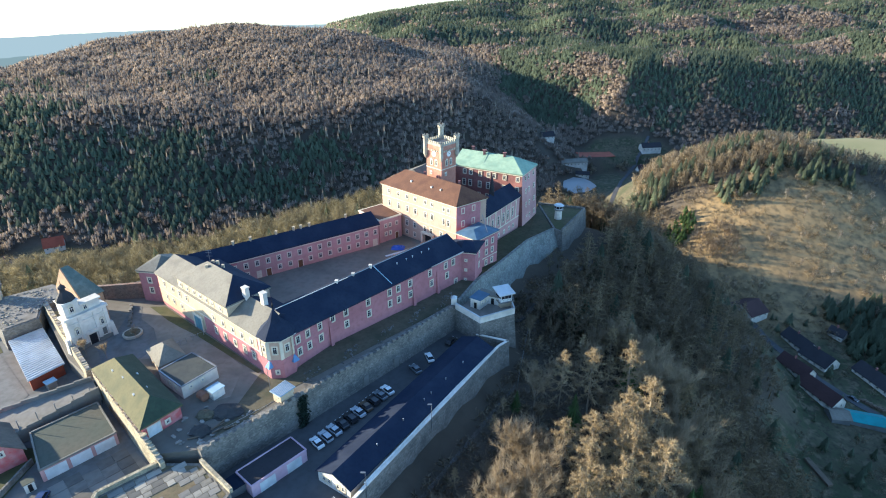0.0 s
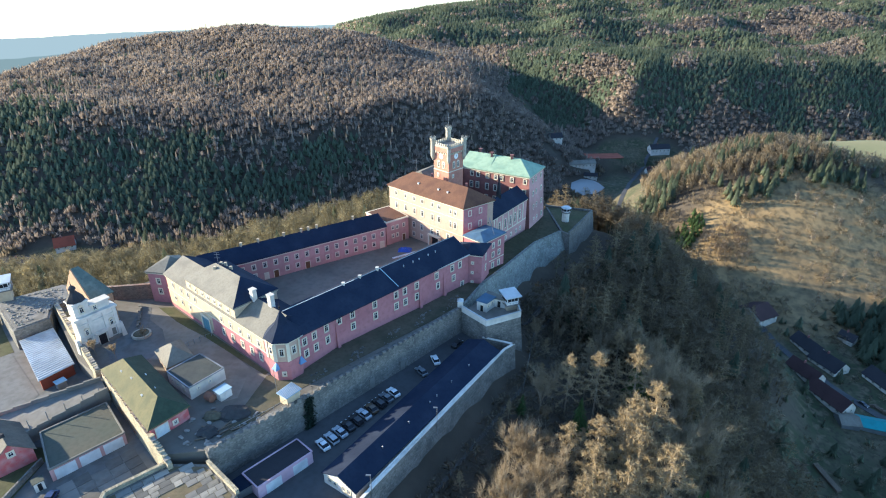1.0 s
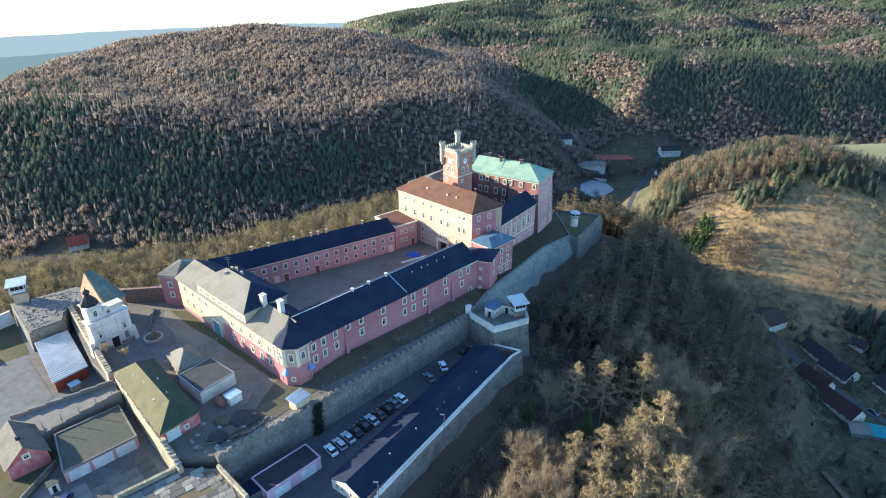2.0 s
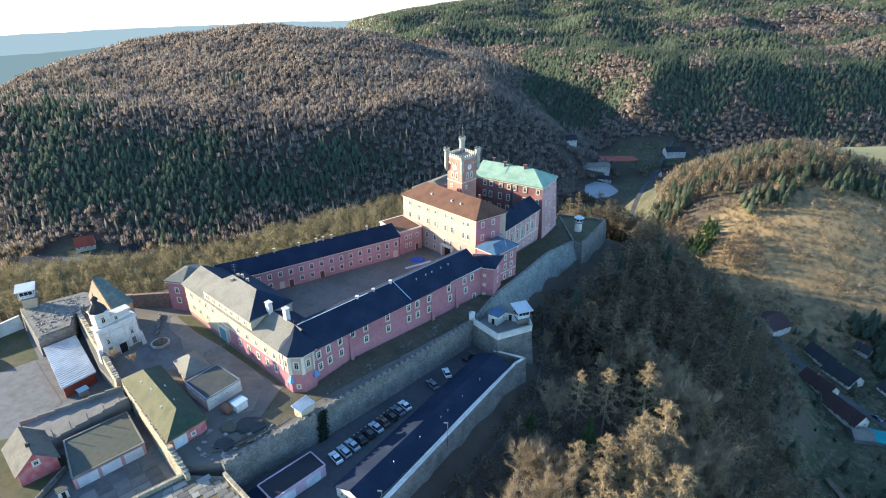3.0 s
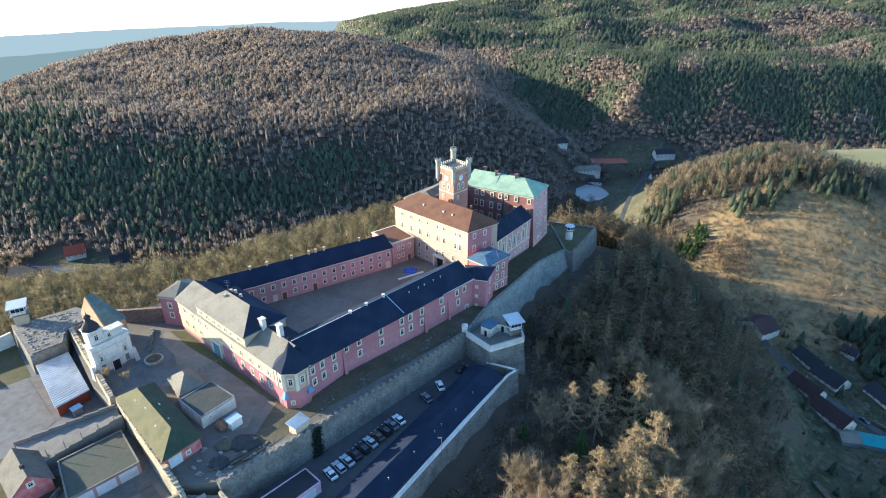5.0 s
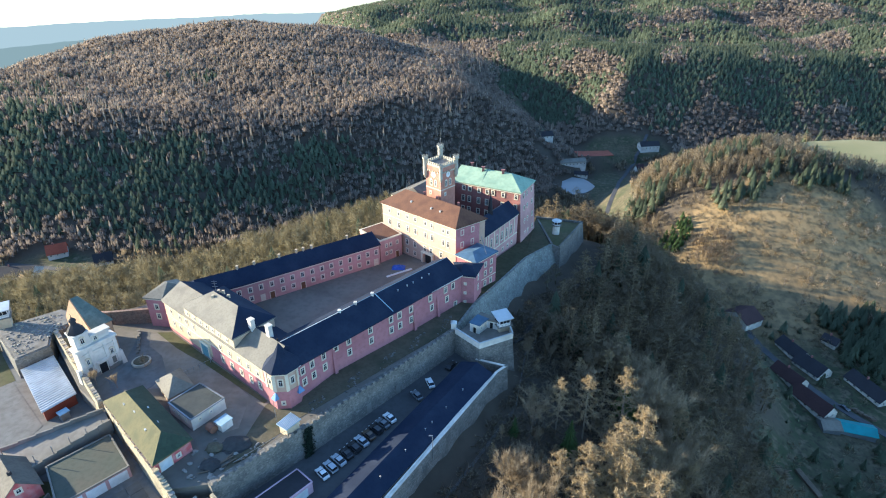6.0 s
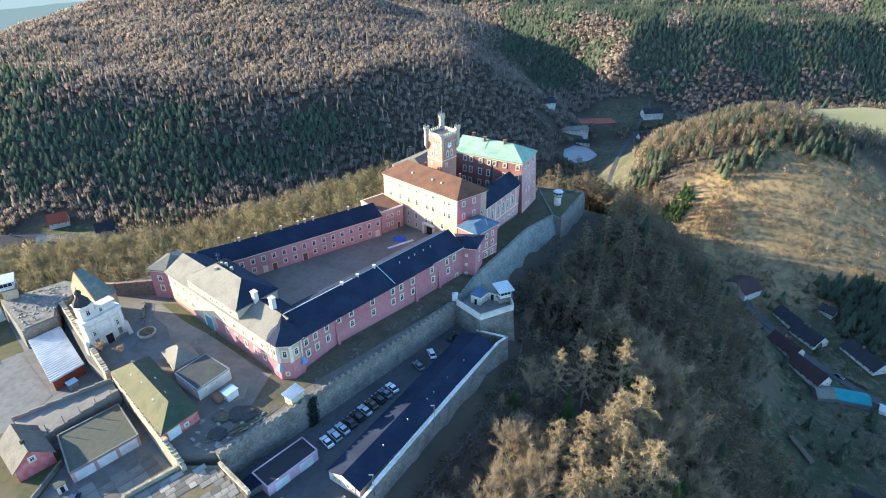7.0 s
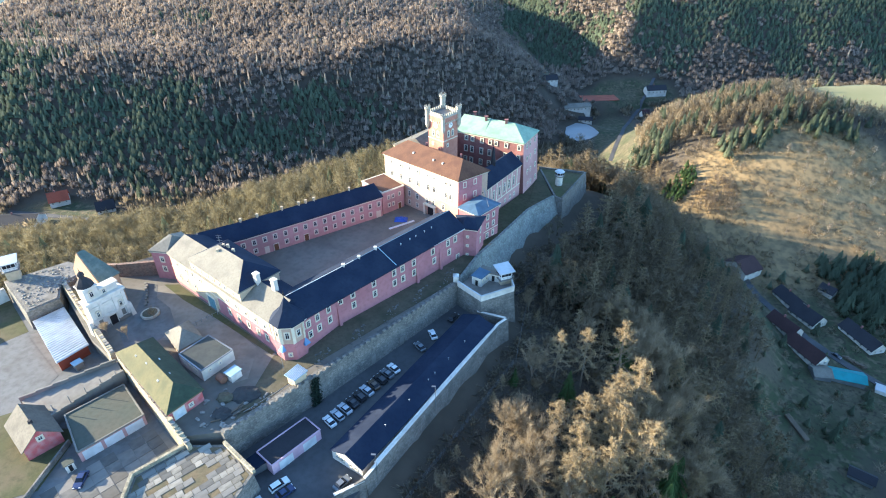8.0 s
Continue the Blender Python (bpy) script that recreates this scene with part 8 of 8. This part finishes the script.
# slope below the car park
x, y = jittered(12, 150, 40, 345, 4.4)
k = free(x, y) & (((y - 150) - 0.75 * (x + 20) <= 0) | (x >= 38)) & (outside(x, y) < 125) & (outside(x, y) > np.where(y > 140, 12, 4))
x, y = x[k], y[k]
near = (x < 62) & (y < 150) & (y > 56)
far_ = ~near
kind_ = nr.rand(len(x))
for name, sel, tm, mat, lab, h0, h1 in (("slope_bare_woods", kind_ < 0.62, MID_BARE, TWIG, "leafless brown trees on the shaded slope", 12, 8), ("slope_larches", (kind_ >= 0.62) & (kind_ < 0.92), MID_LARCH, LARCH, "leafless larches on the shaded slope", 16, 8), ("slope_spruces", kind_ >= 0.92, MID_FIR, FIR, "dark spruces on the shaded slope", 12, 9)):
    s = sel & far_
    hh = (h0 + h1 * nr.rand(s.sum())) * np.where(x[s] > 112, 0.6, np.where(x[s] > 85, 0.8, 1.0))
    wood_stuff(name, tm, x[s], y[s], hh, mat, lab, 1.25 if tm is MID_BARE else 1.1, 0.8)

# bushes and trees of the eastern meadow hill
x, y = jittered(106, 262, 326, 405, 3.9)
k = (tilled(x, y) < 0.2) & (y > 352 + 8 * waves(x, y, 50, 5)) & (x > 104 + 0.25 * (y - 330))
hh = 4.5 + 5.5 * nr.rand(k.sum()) + np.clip((y[k] - 345) * 0.06, 0, 3)
wood_stuff("hill_thicket", LIGHT_BARE, x[k], y[k], hh, MEADOWTWIG, "thick tawny leafless growth on the upper meadow hill", 1.1)
x, y = jittered(95, 330, 240, 362, 3.2)
k = (meadow(x, y) > 0.3) & (nr.rand(len(x)) < np.clip(0.36 + 0.5 * waves(x, y, 45, 6) + (y - 285) * 0.006, 0.08, 0.85)) & (tilled(x, y) < 0.2)
wood_stuff("meadow_bushes", BUSH, x[k], y[k], 1.6 + 4.2 * nr.rand(k.sum()) ** 1.8, DRYBUSH, "leafless bushes scattered over the dry meadow", 1.35)
x, y = jittered(110, 300, 262, 345, 9.0)
k = (meadow(x, y) > 0.3) & (nr.rand(len(x)) < 0.5)
wood_stuff("meadow_birches", LIGHT_BARE, x[k], y[k], 5 + 4 * nr.rand(k.sum()), FARLARCH, "pale single birches on the dry meadow", 1.1)
x, y = jittered(108, 145, 302, 334, 2.3)
k = (np.abs((y - 317) - (x - 126) * 0.8) < 8) & (np.abs(x - 126) < 11 + 3 * nr.rand(len(x)))
wood_stuff("young_spruces", MID_FIR, x[k], y[k], 3.5 + 2.5 * nr.rand(k.sum()), YOUNGFIR, "thicket of bright green young spruces", 1.3)
x, y = jittered(136, 158, 295, 316, 2.9)
wood_stuff("meadow_larches", LIGHT_BARE, x, y, 6 + 4 * nr.rand(len(x)), FARLARCH, "pale leafless birch grove on the meadow", 0.9)

tops = ((162, 337), (168, 341), (193, 354), (203, 359), (222, 360), (226, 347), (209, 344), (182, 342), (235, 341), (111, 352), (116, 363), (122, 374))
x = np.concatenate([cx + nr.normal(size=9) * 4.2 for cx, cy in tops])
y = np.concatenate([cy + nr.normal(size=9) * 3.0 for cx, cy in tops])
wood_stuff("hill_spruces", MID_FIR, x, y, 7 + 6 * nr.rand(len(x)), FIR, "groups of dark green spruces on the meadow hill", 1.15)

# undergrowth on the slope below the walls and in the woods
x, y = jittered(-40, 110, 40, 300, 2.3)
k = (outside(x, y) > 1.2) & (outside(x, y) < 42) & ((y - 150) - 0.75 * (x + 20) <= 0) & (nr.rand(len(x)) < 0.9)
wood_stuff("slope_scrub", BUSH, x[k], y[k], 1.2 + 4.0 * nr.rand(k.sum()) ** 1.5, DRYBUSH, "brown leafless scrub and brambles below the ramparts", 1.35, 0.4)

# hedges, fruit trees and scrub among the village houses
x, y = jittered(112, 240, 105, 262, 4.2)
near_house = np.min([np.hypot(x - a, y - b_) for a, b_ in BUILT], axis=0)
k = (near_house > 8.5) & (nr.rand(len(x)) < np.clip(0.55 + 0.5 * waves(x, y, 40, 3) + 0.5 * ((x > 190) & (y > 205)), 0.18, 0.9))
for ax, ay, bx_, by_ in ((146, 262, 149, 239), (149, 239, 160, 210), (160, 210, 180, 182)):
    t = np.clip(((x - ax) * (bx_ - ax) + (y - ay) * (by_ - ay)) / ((bx_ - ax) ** 2 + (by_ - ay) ** 2), 0, 1)
    k &= np.hypot(x - ax - t * (bx_ - ax), y - ay - t * (by_ - ay)) > 4
x, y = x[k], y[k]
ever = (nr.rand(len(x)) < 0.2) | ((x > 190) & (y > 205) & (nr.rand(len(x)) < 0.85))
wood_stuff("village_scrub", BUSH + LIGHT_BARE, x[~ever], y[~ever], 1.5 + 5.0 * nr.rand((~ever).sum()) ** 2, TWIG, "leafless scrub and fruit trees round the village", 1.3)
wood_stuff("village_evergreens", MID_FIR, x[ever], y[ever], 2.5 + 6 * nr.rand(ever.sum()) ** 1.5, FIR, "dark evergreen hedges and spruces in the village", 1.25)

x, y = jittered(188, 240, 224, 262, 4.2)
k = (np.min([np.hypot(x - a, y - b_) for a, b_ in BUILT], axis=0) > 7) & (nr.rand(len(x)) < 0.85)
wood_stuff("village_spruce_wood", MID_FIR, x[k], y[k], 6 + 7 * nr.rand(k.sum()), FIR, "small dark spruce wood beside the village", 1.2)

# ---- single trees nearest to the camera ----
def tree_kind(name, maker, crown_mat, label, seed):
    w, c = maker(np.random.RandomState(seed))
    t = tagged(new(name), label, "tree", "slope trees")
    for n, co, m in (("trunk", w, BARK), ("crown", c, crown_mat)):
        o = new(n, tri_mesh(n, co, np.full(len(co), 0.35 + 0.4 * ((seed * 37) % 10) / 10), [m]))
        o.parent = t
    return t


KINDS = {
    "larch": [tree_kind("larch_tree", lambda r: larch_parts(r, 4200, 0.68, 0.20), LARCH, "tall leafless larch with fine golden-brown twigs", s) for s in (1, 2, 3)],
    "bare": [tree_kind("bare_tree", lambda r: bare_parts(r, 12, 3000, 0.29, 0.65), TWIG, "leafless brown broadleaf tree on the slope", s) for s in (4, 5, 6)],
    "spruce": [tree_kind("spruce_tree", lambda r: spruce_parts(r, 13, 11), YOUNGFIR, "green spruce tree among leafless trees", s) for s in (7, 8)],
}
USED = set()


def plant(kind, x, y, h, k):
    ob = KINDS[kind][k % len(KINDS[kind])]
    m = pose(x, y, lift(x, y) - 0.2, rng.uniform(-2, 2), rng.uniform(-2, 2), rng.uniform(0, 360)) @ Matrix.Diagonal((h, h, h, 1))
    if ob in USED:
        c = copy_thing(ob, Matrix.Identity(4))
        c.matrix_basis = m
    else:
        USED.add(ob)
        ob.matrix_basis = m


rng = random.Random(21)
TALL = ((26, 120), (34, 121), (45, 124), (39, 106), (30, 97), (23, 95), (44, 91), (23, 81), (28, 82), (46, 109), (39, 95), (33, 84), (27, 88), (36, 99))
placed = []
for k, (tx, ty) in enumerate(TALL):
    plant("larch", tx, ty, 8.5 - lift(tx, ty), k)
    placed.append((tx, ty))
for tx, ty in ((12, 96), (16, 96), (19, 118), (9, 83), (14, 82), (18, 88), (6, 78)):
    plant("bare", tx, ty, 5.0 - lift(tx, ty), int(tx))
    placed.append((tx, ty))
for tx, ty, top in ((29, 114.5, -1), (51, 90, -6), (48, 83, -4), (55, 95, -9), (53, 84, -10)):
    plant("spruce", tx, ty, top - lift(tx, ty), int(tx))
    placed.append((tx, ty))
px, py = jittered(-24, 64, 44, 152, 5.6)
for k, (tx, ty) in enumerate(zip(px, py)):
    if not free(np.array([tx]), np.array([ty]))[0] or min(math.hypot(tx - a, ty - b_) for a, b_ in placed) < 4.3:
        continue
    if tx < 6 + 0.15 * (ty - 60) and outside(np.array([tx]), np.array([ty]))[0] < 6.5:
        continue
    r = rng.random()
    kind = "bare" if r < 0.6 else "larch" if r < 0.9 else "spruce"
    top = rng.uniform(-11, 0) + (4 if ty < 80 else 0)
    plant(kind, tx, ty, max(7.0, min(24.0, top - lift(tx, ty))), k)
    placed.append((tx, ty))
# forecourt trees
for tx, ty, h in ((-88.2, 121.5, 4.0), (-97.0, 113.6, 5.0), (-91.2, 112.8, 4.5), (-41.5, 97.0, 0)):
    if h:
        ob = copy_thing(KINDS["bare"][k % 3], Matrix.Identity(4))
        ob.matrix_basis = pose(tx, ty, COURT_Z, 0, 0, tx * 10) @ Matrix.Diagonal((h, h, h, 1))
        tagged(ob, "small leafless tree in the forecourt", "tree", "forecourt trees")
        k += 1
# ivy on the rampart
iv = []
for n in range(1300):
    s, z = 4.2 + nr.normal() * (0.25 + 0.5 * nr.rand()), 7.8 * nr.rand()
    p = facing(RW[1][:2], RW[2][:2], 0, 0, 0.3 + 0.9 * (1 - z / 8.4)) @ Vector((-4.0 + s + (z - 5) * 0.1, 0, z))
    c = np.array(p) + nr.normal(size=(3, 3)) * 0.26
    iv.append(c)
iv = np.concatenate(iv)
tagged(new("ivy", tri_mesh("ivy", iv, np.full(len(iv), 0.5), [IVY])), "dark ivy hanging down the stone rampart", "ivy", kind="stuff")
